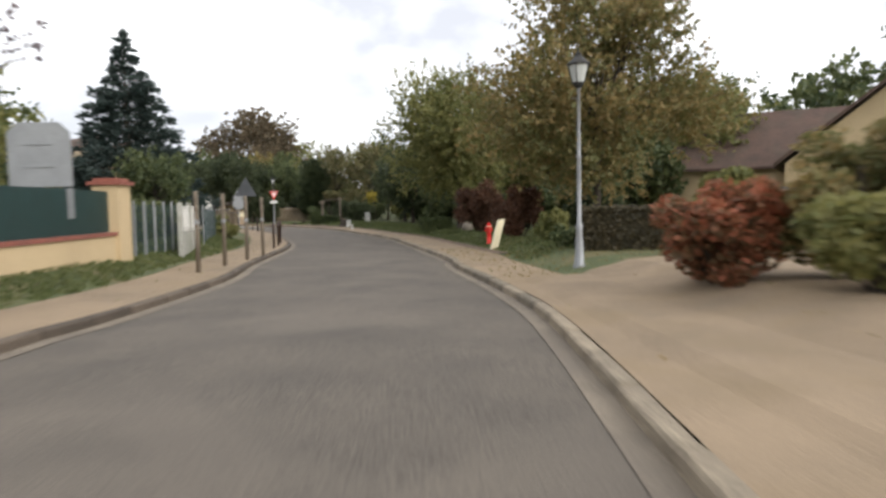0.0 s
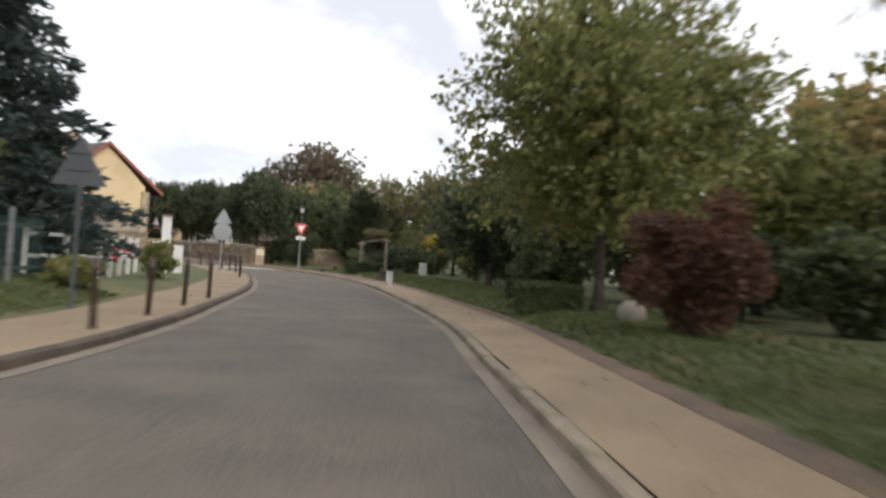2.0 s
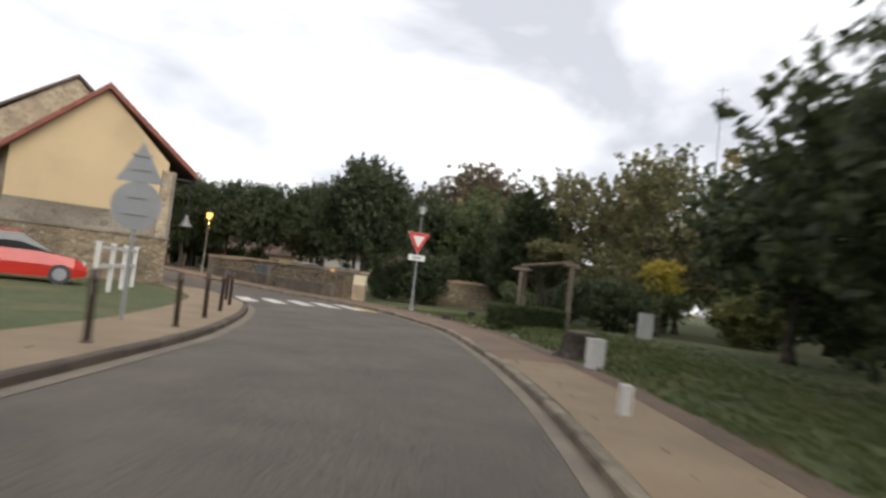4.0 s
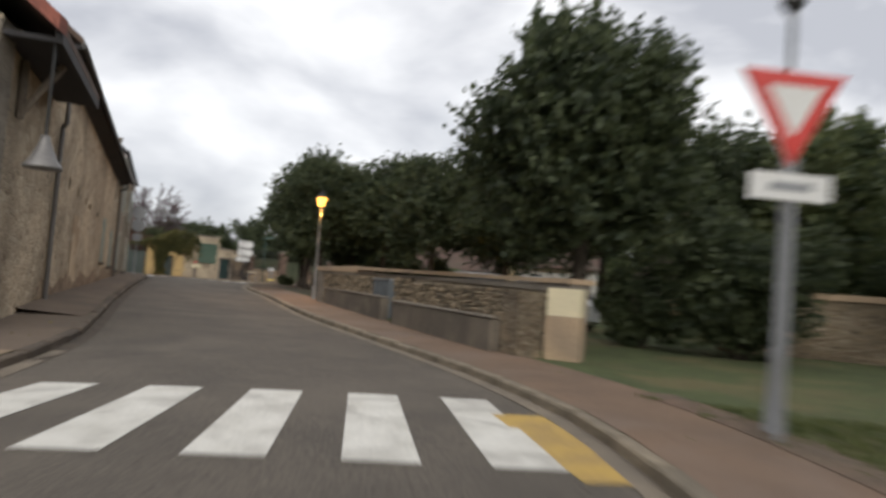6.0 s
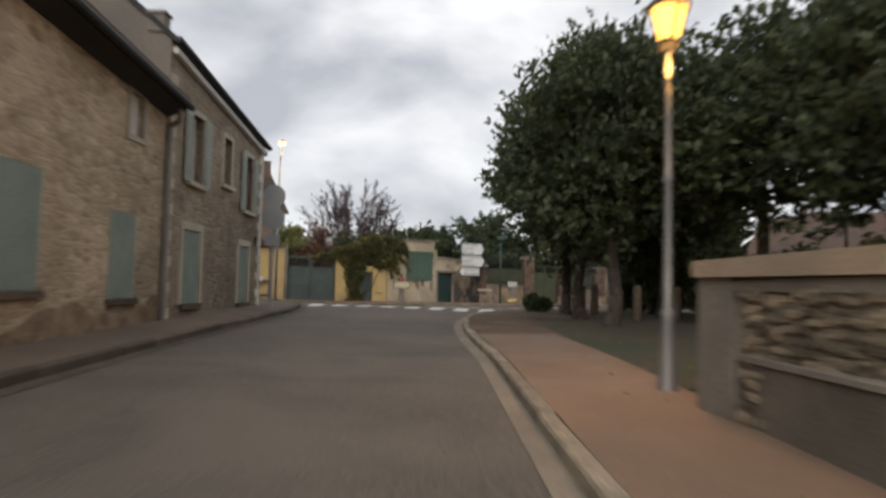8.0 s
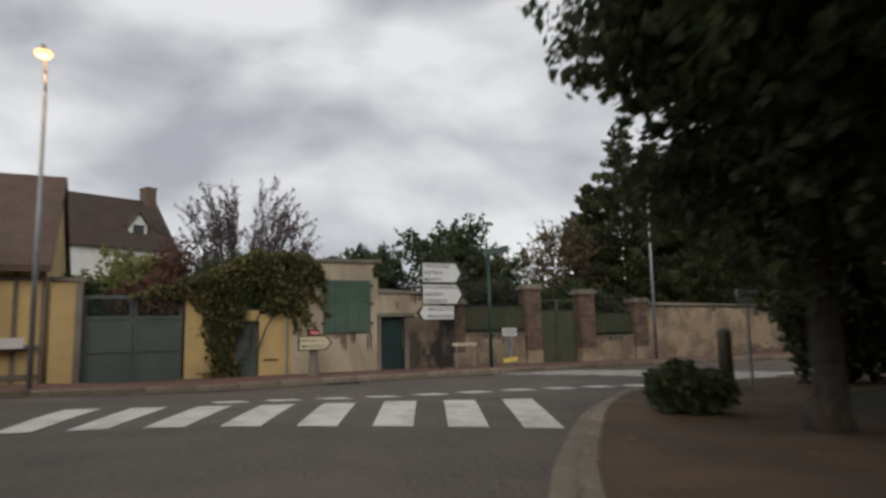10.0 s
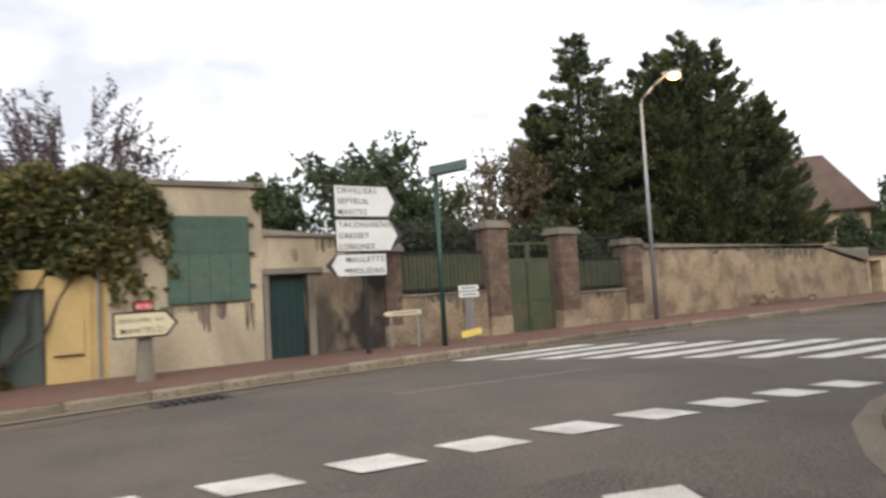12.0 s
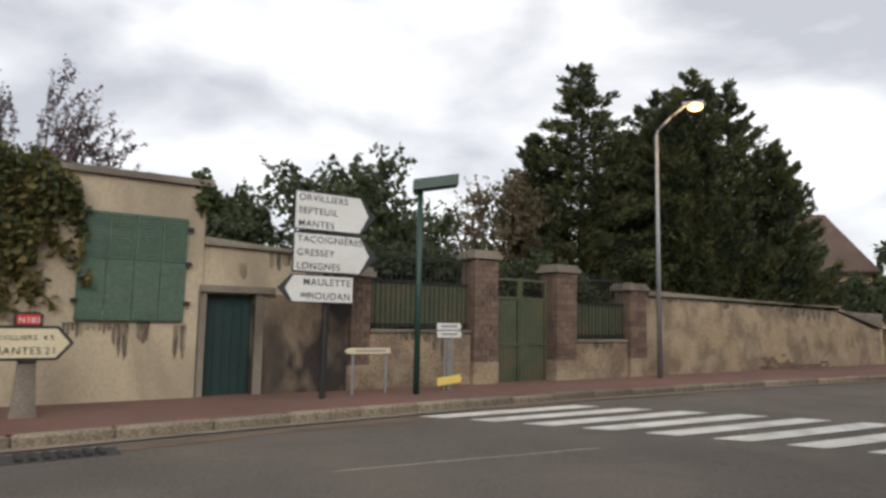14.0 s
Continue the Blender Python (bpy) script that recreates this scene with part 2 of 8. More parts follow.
GREYPAVE = material("grey_brown_pavement", (0.165, 0.122, 0.088), (0.115, 0.088, 0.066), 0.8, 0.92, 0.4, 70, 0.18, stain=(0.09, 0.075, 0.06), stain_scale=0.5)
GRASS = material("lawn", (0.105, 0.128, 0.045), (0.08, 0.1, 0.037), 1.6, 0.95, 0.8, 45, 0.4, stain=(0.15, 0.115, 0.052), stain_scale=0.5, stain_amount=0.65)
PAINT = material("road_paint", (0.74, 0.72, 0.66), (0.6, 0.58, 0.52), 2.5, 0.7, 0.2, 60, 0.15, stain=(0.3, 0.28, 0.25), stain_scale=2.0, stain_amount=0.5)
YPAINT = material("yellow_road_paint", (0.55, 0.36, 0.09), (0.42, 0.28, 0.1), 2.5, 0.7, 0.2, 60, 0.2)
CREAM = material("cream_render", (0.56, 0.43, 0.26), (0.5, 0.385, 0.23), 0.5, 0.9, 0.25, 60, 0.08, stain=(0.4, 0.3, 0.19), stain_scale=0.5, stain_amount=0.35)
YELLOW = material("ochre_yellow_render", (0.62, 0.45, 0.2), (0.52, 0.37, 0.16), 0.8, 0.9, 0.25, 60, 0.1, stain=(0.33, 0.25, 0.14), stain_scale=0.9, stain_amount=0.5)
STAINED = material("stained_cream_render", (0.5, 0.42, 0.3), (0.38, 0.315, 0.225), 0.7, 0.92, 0.25, 30, 0.07, stain=(0.22, 0.185, 0.135), stain_scale=0.75, stain_amount=0.7, stretch=(1, 1, 0.55))
DARKSTAIN = material("blackened_render", (0.26, 0.2, 0.14), (0.04, 0.034, 0.029), 1.5, 0.95, 0.3, 24, 0.12, stain=(0.05, 0.042, 0.034), stain_scale=0.9, stain_amount=0.9, stretch=(1, 1, 0.6), tight=True)
PLINTH = material("damp_brown_render", (0.27, 0.19, 0.125), (0.17, 0.115, 0.075), 1.6, 0.95, 0.6, 30, 0.3, stain=(0.4, 0.31, 0.21), stain_scale=2.2, stain_amount=0.6)
OLDRENDER = material("old_tan_render", (0.54, 0.42, 0.28), (0.34, 0.245, 0.155), 0.9, 0.93, 0.4, 26, 0.14, stain=(0.62, 0.52, 0.38), stain_scale=1.9, stain_amount=0.7, tight=True)
BOUNDRENDER = material("weathered_boundary_render", (0.36, 0.275, 0.18), (0.22, 0.165, 0.115), 1.1, 0.93, 0.5, 26, 0.2, stain=(0.44, 0.36, 0.25), stain_scale=1.6, stain_amount=0.5, tight=True)
BARN = rubble("rendered_rubble", (0.5, 0.415, 0.305), [(0.27, 0.21, 0.145), (0.58, 0.5, 0.38), (0.38, 0.305, 0.215), (0.5, 0.41, 0.3)], 4.2, 0.012, cover=0.34, flat=2.0)
STONE = rubble("rubble_stone", (0.33, 0.285, 0.225), [(0.2, 0.157, 0.118), (0.37, 0.3, 0.22), (0.28, 0.215, 0.155), (0.44, 0.37, 0.285)], 4.2, 0.026, cover=0.22)
STONEWALL = rubble("dry_rubble", (0.3, 0.25, 0.18), [(0.11, 0.085, 0.06), (0.34, 0.27, 0.18), (0.19, 0.14, 0.095), (0.5, 0.43, 0.33)], 6.0, 0.05, cover=0.35, flat=2.4)
BANDSTONE = rubble("grey_band_rubble", (0.27, 0.245, 0.205), [(0.18, 0.162, 0.135), (0.31, 0.28, 0.23), (0.23, 0.2, 0.165)], 3.4, 0.022, cover=0.2)
WHITEQUOIN = material("white_limestone", (0.72, 0.69, 0.62), (0.6, 0.57, 0.5), 2.0, 0.85, 0.3, 50, 0.14, objects=True, island=0.1)
QUOIN = material("pale_limestone", (0.55, 0.5, 0.42), (0.46, 0.41, 0.34), 2.0, 0.88, 0.3, 50, 0.14, objects=True, island=0.1)
CONCRETE = material("weathered_concrete", (0.27, 0.235, 0.19), (0.19, 0.165, 0.135), 0.8, 0.92, 0.35, 45, 0.16, stain=(0.1, 0.085, 0.07), stain_scale=0.8, stain_amount=0.7)
COPING = material("tan_coping", (0.48, 0.355, 0.23), (0.39, 0.285, 0.19), 1.2, 0.9, 0.3, 45, 0.15, stain=(0.22, 0.18, 0.14), stain_scale=1.0)
BRICK = material("red_brick_pier", (0.2, 0.137, 0.107), (0.135, 0.095, 0.077), 3.0, 0.9, 0.4, 40, 0.2, objects=True, island=0.25)
ROOFTILE = material("brown_roof_tiles", (0.13, 0.08, 0.06), (0.09, 0.06, 0.048), 1.5, 0.9, 0.5, 24, 0.25, stain=(0.08, 0.07, 0.05), stain_scale=0.8)
ROOFDARK = material("dark_old_roof_tiles", (0.075, 0.047, 0.037), (0.052, 0.036, 0.03), 0.7, 0.92, 0.5, 12, 0.25, stain=(0.05, 0.043, 0.03), stain_scale=0.4)
MORTAR = material("pale_lime_mortar", (0.34, 0.285, 0.21), (0.25, 0.205, 0.15), 2.0, 0.95, 0.5, 40, 0.25)
ROOFRED = material("red_verge_tiles", (0.3, 0.1, 0.07), (0.22, 0.08, 0.06), 2.0, 0.85, 0.4, 30, 0.2)
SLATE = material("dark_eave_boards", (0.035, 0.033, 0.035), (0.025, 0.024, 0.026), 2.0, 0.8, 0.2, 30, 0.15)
ZINC = material("grey_zinc_pipe", (0.24, 0.23, 0.22), (0.18, 0.172, 0.165), 2.0, 0.5, 0.1, 40, 0.1, metal=0.5)
GALV = material("galvanised_steel", (0.32, 0.33, 0.34), (0.26, 0.27, 0.28), 3.0, 0.55, 0.1, 60, 0.08, metal=0.5)
SIGNBACK = material("grey_sign_back", (0.3, 0.31, 0.32), (0.25, 0.26, 0.27), 2.0, 0.6, 0.05, 40, 0.08, metal=0.2)
CABINET = material("blue_grey_cabinet_paint", (0.125, 0.142, 0.155), (0.1, 0.115, 0.127), 2.0, 0.6, 0.05, 40, 0.1, stain=(0.09, 0.095, 0.09), stain_scale=1.5)
DARKSIGN = material("dark_sign_back", (0.08, 0.085, 0.095), (0.06, 0.065, 0.07), 2.0, 0.6, 0.05, 40, 0.08)
SIGNWHITE = material("white_sign_face", (0.72, 0.72, 0.7), (0.66, 0.66, 0.64), 2.0, 0.45, 0.0, 40, 0.05, stain=(0.5, 0.49, 0.45), stain_scale=1.5, stain_amount=0.3)
SIGNCREAM = material("cream_sign_face", (0.7, 0.62, 0.42), (0.63, 0.56, 0.38), 2.0, 0.5, 0.0, 40, 0.06)
SIGNRED = material("red_sign_border", (0.6, 0.045, 0.035), (0.5, 0.04, 0.03), 2.0, 0.45, 0.0, 40, 0.05)
INK = material("black_lettering", (0.03, 0.03, 0.035), (0.04, 0.04, 0.045), 2.0, 0.6, 0.0, 40, 0.05)
GREENDOOR = material("dark_green_door_paint", (0.014, 0.042, 0.04), (0.011, 0.032, 0.03), 2.0, 0.55, 0.15, 30, 0.12)
SHUTGREEN = material("faded_green_shutter_paint", (0.075, 0.125, 0.088), (0.055, 0.098, 0.07), 2.0, 0.7, 0.2, 30, 0.14, stain=(0.12, 0.145, 0.11), stain_scale=2.0, stain_amount=0.4)
FADEDSHUT = material("faded_grey_green_paint", (0.42, 0.45, 0.4), (0.34, 0.37, 0.33), 2.0, 0.75, 0.15, 30, 0.12)
PALEGREEN = material("pale_green_shutter_paint", (0.27, 0.325, 0.28), (0.22, 0.275, 0.24), 2.0, 0.7, 0.15, 30, 0.1)
GATEGREEN = material("grey_green_gate_paint", (0.085, 0.11, 0.1), (0.065, 0.085, 0.078), 2.0, 0.6, 0.15, 30, 0.1)
OLIVE = material("olive_sheet_metal", (0.085, 0.1, 0.055), (0.065, 0.08, 0.045), 2.0, 0.65, 0.15, 30, 0.12, stain=(0.13, 0.1, 0.06), stain_scale=1.5)
DARKIRON = material("dark_iron", (0.025, 0.027, 0.028), (0.035, 0.033, 0.03), 3.0, 0.6, 0.1, 40, 0.1, metal=0.3)
LAMPGREEN = material("dark_green_lamp_paint", (0.02, 0.06, 0.045), (0.015, 0.05, 0.038), 3.0, 0.45, 0.05, 40, 0.06)
WHITEPAINT = material("white_paint", (0.7, 0.69, 0.66), (0.62, 0.61, 0.58), 1.5, 0.6, 0.1, 40, 0.08, stain=(0.45, 0.43, 0.38), stain_scale=1.0, stain_amount=0.4)
BOLLARD = material("brown_bollard_paint", (0.07, 0.045, 0.035), (0.055, 0.036, 0.03), 3.0, 0.6, 0.1, 40, 0.1)
HYDRANT = material("red_hydrant_paint", (0.75, 0.03, 0.02), (0.62, 0.025, 0.02), 3.0, 0.4, 0.05, 40, 0.06)
WOOD = material("weathered_wood", (0.2, 0.165, 0.125), (0.15, 0.12, 0.09), 2.0, 0.85, 0.3, 40, 0.2, stretch=(1, 1, 0.2))
BARK = material("bark", (0.075, 0.06, 0.045), (0.05, 0.04, 0.032), 3.0, 0.95, 0.7, 18, 0.3, stretch=(1, 1, 0.35))
PALEBARK = material("pale_bark", (0.25, 0.22, 0.18), (0.17, 0.15, 0.12), 3.0, 0.95, 0.6, 18, 0.25, stretch=(1, 1, 0.35))
GLASS_DARK = material("window_glass", (0.02, 0.024, 0.027), (0.03, 0.034, 0.036), 1.0, 0.08, 0.0, 10, 0.0)
LAMPLIT = material("sodium_lantern_glass", (0.8, 0.5, 0.15), (0.8, 0.5, 0.15), 1.0, 0.4, 0.0, 10, 0.0, emit=((1.0, 0.47, 0.08), 3.0))
LAMPBRIGHT = material("bright_lamp_glass", (0.8, 0.6, 0.35), (0.8, 0.6, 0.35), 1.0, 0.4, 0.0, 10, 0.0, emit=((1.0, 0.52, 0.16), 2.6))
LAMPGLASS = material("frosted_lantern_glass", (0.5, 0.52, 0.5), (0.45, 0.47, 0.46), 2.0, 0.25, 0.0, 20, 0.05)

GREYRENDER = material("grey_brown_render", (0.22, 0.195, 0.165), (0.17, 0.15, 0.128), 0.6, 0.93, 0.3, 35, 0.14, stain=(0.13, 0.115, 0.1), stain_scale=0.8, stain_amount=0.6)
# brown earth, coloured darker for the shade under the crowns
SHADEDEARTH = material("bare_earth_with_tree_shade", (0.068, 0.052, 0.034), (0.043, 0.05, 0.022), 0.7, 0.95, 0.6, 40, 0.3, stain=(0.1, 0.062, 0.035), stain_scale=0.8)
DIRT = material("kerbside_dirt", (0.17, 0.12, 0.08), (0.11, 0.085, 0.06), 2.0, 0.95, 0.5, 40, 0.3, stain=(0.2, 0.12, 0.085), stain_scale=1.0)
LOWCONC = material("blackened_concrete", (0.16, 0.135, 0.105), (0.1, 0.085, 0.068), 0.9, 0.93, 0.35, 45, 0.18, stain=(0.24, 0.2, 0.15), stain_scale=1.1, stain_amount=0.5)
STREAK = material("black_rain_streak", (0.15, 0.125, 0.095), (0.09, 0.076, 0.06), 5.0, 0.95, 0.3, 40, 0.25, stain=(0.36, 0.285, 0.19), stain_scale=5.0, stain_amount=0.85, stretch=(1, 1, 0.3))
L_DARK = leafy("dark_lime_leaves", (0.036, 0.052, 0.025), (0.092, 0.112, 0.05))
L_GREEN = leafy("green_leaves", (0.062, 0.088, 0.038), (0.15, 0.17, 0.068))
L_OLIVE = leafy("olive_autumn_leaves", (0.14, 0.157, 0.052), (0.26, 0.245, 0.085))
L_BROWN = leafy("dull_brown_leaves", (0.115, 0.095, 0.058), (0.19, 0.14, 0.085))
L_DULL = leafy("dull_olive_leaves", (0.12, 0.122, 0.052), (0.21, 0.18, 0.08))
L_AUTUMN = leafy("brown_autumn_leaves", (0.155, 0.16, 0.06), (0.3, 0.215, 0.085))
L_RED = leafy("red_autumn_leaves", (0.16, 0.1, 0.05), (0.42, 0.14, 0.075))
L_PURPLE = leafy("purple_brown_leaves", (0.085, 0.044, 0.028), (0.18, 0.088, 0.052))
L_CONIFER = leafy("blue_green_needles", (0.028, 0.045, 0.04), (0.07, 0.095, 0.085))
L_CONIFER2 = leafy("dark_green_needles", (0.026, 0.042, 0.03), (0.15, 0.155, 0.062))
L_HEDGE = leafy("clipped_hedge_leaves", (0.045, 0.066, 0.025), (0.11, 0.135, 0.048))
L_IVY = leafy("ivy_leaves", (0.055, 0.07, 0.025), (0.22, 0.185, 0.06))
L_YELLOW = leafy("yellow_leaves", (0.33, 0.27, 0.04), (0.55, 0.44, 0.07))
L_LILAC = leafy("thin_purplish_leaves", (0.065, 0.045, 0.05), (0.16, 0.11, 0.115))

# ---- building blocks ----
GY = [-60, -45, -32, -20, 0, 26, 33, 36, 40, 44, 48, 52, 70, 200]
GZ = [0.6, 0.45, 0.27, 0.14, 0.0, 0.0, 0.07, 0.12, 0.22, 0.33, 0.41, 0.46, 0.46, 0.46]


def gz(x, y):
    """The level of the road surface."""
    cross = 0.18 * min(1, max(0, (-20 - x) / 7)) * min(1, max(0, (y - 37) / 8)) * min(1, max(0, (56 - y) / 5))
    s, o = -0.661 * (x + 9.8) + 0.751 * (y - 27.35), 0.751 * (x + 9.8) + 0.661 * (y - 27.35)
    cross = max(cross, 0.17 * min(1, max(0, (s - 1) / 6)) * min(1, max(0, (31 - s) / 6)) * min(1, max(0, (4.2 - o) / 3.2)))
    crown = 0.09 * math.exp(-((x + 26.3) / 5) ** 2 - ((y - 57.2) / 5) ** 2)
    return float(np.interp(y, GY, GZ)) + cross + crown


def thing(name, loc, label, category, group="", kind=""):
    e = new(name)
    e.empty_display_size = 0.2
    e.location = loc
    return tagged(e, label, category, group, kind)


def mesh_of(bm, name, mat, smooth=False):
    me = bpy.data.meshes.new(name)
    bm.to_mesh(me)
    bm.free()
    me.materials.append(mat)
    if smooth:
        for p in me.polygons:
            p.use_smooth = True
    return me


def part(name, bm, mat, parent, label="", smooth=False):
    """One mesh, given in world coordinates, under a thing or a part."""
    if name in ("street_wall", "masonry"):
        bmesh.ops.remove_doubles(bm, verts=bm.verts, dist=0.0005)
    ob = new(name, mesh_of(bm, name, mat, smooth))
    ob.parent = parent
    if parent.parent is None:
        ob.matrix_parent_inverse = Matrix.Translation(parent.location).inverted()
    if label:
        ob["label"] = label
    return ob


def struct(name, bm, mat, label, category, smooth=False, kind="structure"):
    return tagged(new(name, mesh_of(bm, name, mat, smooth)), label, category, kind=kind)


def hexa(bm, lo, hi):
    """A solid from four lower and four upper corners."""
    v = [bm.verts.new(p) for p in (*lo, *hi)]
    for f in ((3, 2, 1, 0), (4, 5, 6, 7), (0, 1, 5, 4), (1, 2, 6, 5), (2, 3, 7, 6), (3, 0, 4, 7)):
        bm.faces.new([v[i] for i in f])


def ngon(bm, pts):
    return bm.faces.new([bm.verts.new(p) for p in pts])


class Line:
    """A facade or wall line: a start, a direction along it and a normal to the street."""

    def __init__(self, start, direction, out=1):
        self.a = Vector((*start, 0))
        self.d = Vector((*direction, 0)).normalized()
        self.n = Vector((self.d.y, -self.d.x, 0)) * out

    def at(self, s, o, z):
        p = self.a + self.d * s + self.n * o
        return (p.x, p.y, z)

    def box(self, bm, s0, s1, o0, o1, z0, z1, z1b=None):
        """A block from s0 to s1 along, o0 to o1 outwards; its top may slope from z1 to z1b."""
        z1b = z1 if z1b is None else z1b
        hexa(bm, [self.at(s0, o0, z0), self.at(s1, o0, z0), self.at(s1, o1, z0), self.at(s0, o1, z0)],
             [self.at(s0, o0, z1), self.at(s1, o0, z1b), self.at(s1, o1, z1b), self.at(s0, o1, z1)])

    def pierced(self, bm, s0, s1, o0, o1, z0, z1, holes):
        """A wall with rectangular openings (s0, s1, z0, z1) through it."""
        ss = sorted({s0, s1, *(h[0] for h in holes), *(h[1] for h in holes)})
        for a, b in zip(ss, ss[1:]):
            spans, z = [], z0
            for h in sorted((h for h in holes if h[0] < b - 1e-6 and h[1] > a + 1e-6), key=lambda h: h[2]):
                spans.append((z, h[2]))
                z = h[3]
            spans.append((z, z1))
            for lo, hi in spans:
                if hi - lo > 1e-4:
                    self.box(bm, a, b, o0, o1, lo, hi)


def slab(bm, x, y, z, sx, sy, sz, turn=0.0):
    c, s = math.cos(turn), math.sin(turn)
    q = [(x + c * a - s * b, y + s * a + c * b) for a, b in ((-sx / 2, -sy / 2), (sx / 2, -sy / 2), (sx / 2, sy / 2), (-sx / 2, sy / 2))]
    hexa(bm, [(a, b, z) for a, b in q], [(a, b, z + sz) for a, b in q])


def rod(bm, p0, p1, r0, r1=None, seg=10, caps=True):
    r1 = r0 if r1 is None else r1
    p0, p1 = Vector(p0), Vector(p1)
    q = (p1 - p0).to_track_quat("Z", "Y")
    rings = []
    for p, r in ((p0, r0), (p1, r1)):
        rings.append([bm.verts.new(p + q @ Vector((r * math.cos(2 * math.pi * i / seg), r * math.sin(2 * math.pi * i / seg), 0))) for i in range(seg)])
    for i in range(seg):
        bm.faces.new((rings[0][i], rings[0][(i + 1) % seg], rings[1][(i + 1) % seg], rings[1][i]))
    if caps:
        bm.faces.new(rings[0][::-1])
        bm.faces.new(rings[1])


def turned(bm, centre, profile, seg=14):
    """A turned solid: (height, radius) pairs round an upright axis."""
    x, y, z = centre
    rings = [[bm.verts.new((x + r * math.cos(2 * math.pi * i / seg), y + r * math.sin(2 * math.pi * i / seg), z + h)) for i in range(seg)] for h, r in profile]
    for a, b in zip(rings, rings[1:]):
        for i in range(seg):
            bm.faces.new((a[i], a[(i + 1) % seg], b[(i + 1) % seg], b[i]))
    bm.faces.new(rings[0][::-1])
    bm.faces.new(rings[-1])


def smooth_line(pts, step=1.0):
    """Points at even steps on a smooth curve through pts."""
    p = [Vector(q) for q in pts]
    p = [2 * p[0] - p[1], *p, 2 * p[-1] - p[-2]]
    dense = []
    for i in range(1, len(p) - 2):
        for k in range(20):
            t = k / 20
            a, b, c, d = p[i - 1:i + 3]
            dense.append(0.5 * ((2 * b) + (c - a) * t + (2 * a - 5 * b + 4 * c - d) * t * t + (3 * b - a - 3 * c + d) * t ** 3))
    dense.append(p[-2])
    out, run = [dense[0]], 0.0
    for a, b in zip(dense, dense[1:]):
        run += (b - a).length
        if run >= step:
            out.append(b)
            run = 0.0
    return out


def offset_line(line, o):
    """The line moved o metres to its right."""
    out = []
    for i, p in enumerate(line):
        t = (line[min(i + 1, len(line) - 1)] - line[max(i - 1, 0)]).normalized()
        out.append(p + Vector((t.y, -t.x)) * o)
    return out


def band(bm, left, right, rise_l, rise_r=None):
    """A strip of ground between two lines of equal length."""
    rise_r = rise_l if rise_r is None else rise_r
    rows = [(bm.verts.new((a.x, a.y, gz(a.x, a.y) + rise_l)), bm.verts.new((b.x, b.y, gz(b.x, b.y) + rise_r))) for a, b in zip(left, right)]
    for (a, b), (c, d) in zip(rows, rows[1:]):
        bm.faces.new((a, b, d, c))


# ---- ground, roads and kerbs ----
LEFT = smooth_line([(-17.5, -53), (-12.9, -42), (-9.5, -32.2), (-8.6, -30.2), (-7.0, -25.7), (-6.1, -21.5), (-4.9, -17), (-4.15, -14.2), (-3.5, -10.6), (-3.1, -6.6), (-2.45, 1.7),
                    (-2.5, 9.9), (-2.8, 13), (-3.4, 16.6), (-4.4, 20.5), (-5.75, 23.4), (-7.2, 25.9), (-9.0, 28.4), (-11.2, 30.9), (-14.1, 34.05), (-17.1, 37.35),
                    (-19.75, 40.3), (-22.1, 43.0), (-24.3, 45.55), (-26.5, 48.0), (-28.3, 49.6), (-30.2, 50.45), (-31.5, 50.5), (-32.7, 49.8), (-34.0, 48.0), (-38, 41.5), (-46, 27.5)], 0.9)
RIGHT = smooth_line([(-12.2, -53), (-7.6, -42), (-4.3, -34.2), (-3.15, -30.7), (-1.9, -25.5), (-1.3, -23.7), (-0.4, -19.5), (0.6, -14.2), (1.6, -8.6), (2.35, 0), (2.65, 7), (2.45, 12.5), (1.9, 18),
                     (1.15, 21.3), (-0.7, 26.4), (-2.4, 29), (-4.5, 31.3), (-7.9, 34.7), (-10.5, 37.3), (-14.0, 41.2), (-16.5, 44.0), (-18.9, 46.5), (-21.0, 48.9), (-22.3, 50.8),
                     (-23.15, 52.9), (-23.95, 55.3), (-24.3, 57.2), (-24.25, 58.5), (-23.85, 59.8), (-23.0, 61.5), (-20.5, 66), (-15, 74.5), (-6, 88)], 0.9)
FAR = smooth_line([(-50, 24), (-42, 39), (-38, 46), (-34.6, 52.4), (-33.3, 55.2), (-32.5, 57.2), (-31.6, 59.2), (-30.5, 61.5), (-29.5, 63.6), (-28.35, 65.8), (-25.4, 70.6), (-22.4, 74.9), (-13, 88.5)], 0.9)

bm = bmesh.new()
street_l = [p for p in LEFT if p.x > -31.0]
street_r = [p for p in RIGHT if p.y < 60]
n_rows = 130


def resample(line, n):
    acc = [0.0]
    for a, b in zip(line, line[1:]):
        acc.append(acc[-1] + (b - a).length)
    return [Vector((float(np.interp(t, acc, [q.x for q in line])), float(np.interp(t, acc, [q.y for q in line])))) for t in np.linspace(0, acc[-1], n)]


rl, rr = resample(street_l, n_rows), resample(street_r, n_rows)
cols = 6
grid = []
for a, b in zip(rl, rr):
    row = []
    for k in range(cols + 1):
        q = a.lerp(b, k / cols)
        row.append(bm.verts.new((q.x, q.y, gz(q.x, q.y) + 0.004 + 0.03 * (1 - (2 * k / cols - 1) ** 2))))
    grid.append(row)
for r0, r1 in zip(grid, grid[1:]):
    for k in range(cols):
        bm.faces.new((r0[k], r0[k + 1], r1[k + 1], r1[k]))
struct("road_street", bm, ASPHALT, "worn grey-brown asphalt village street with patches", "road", True)

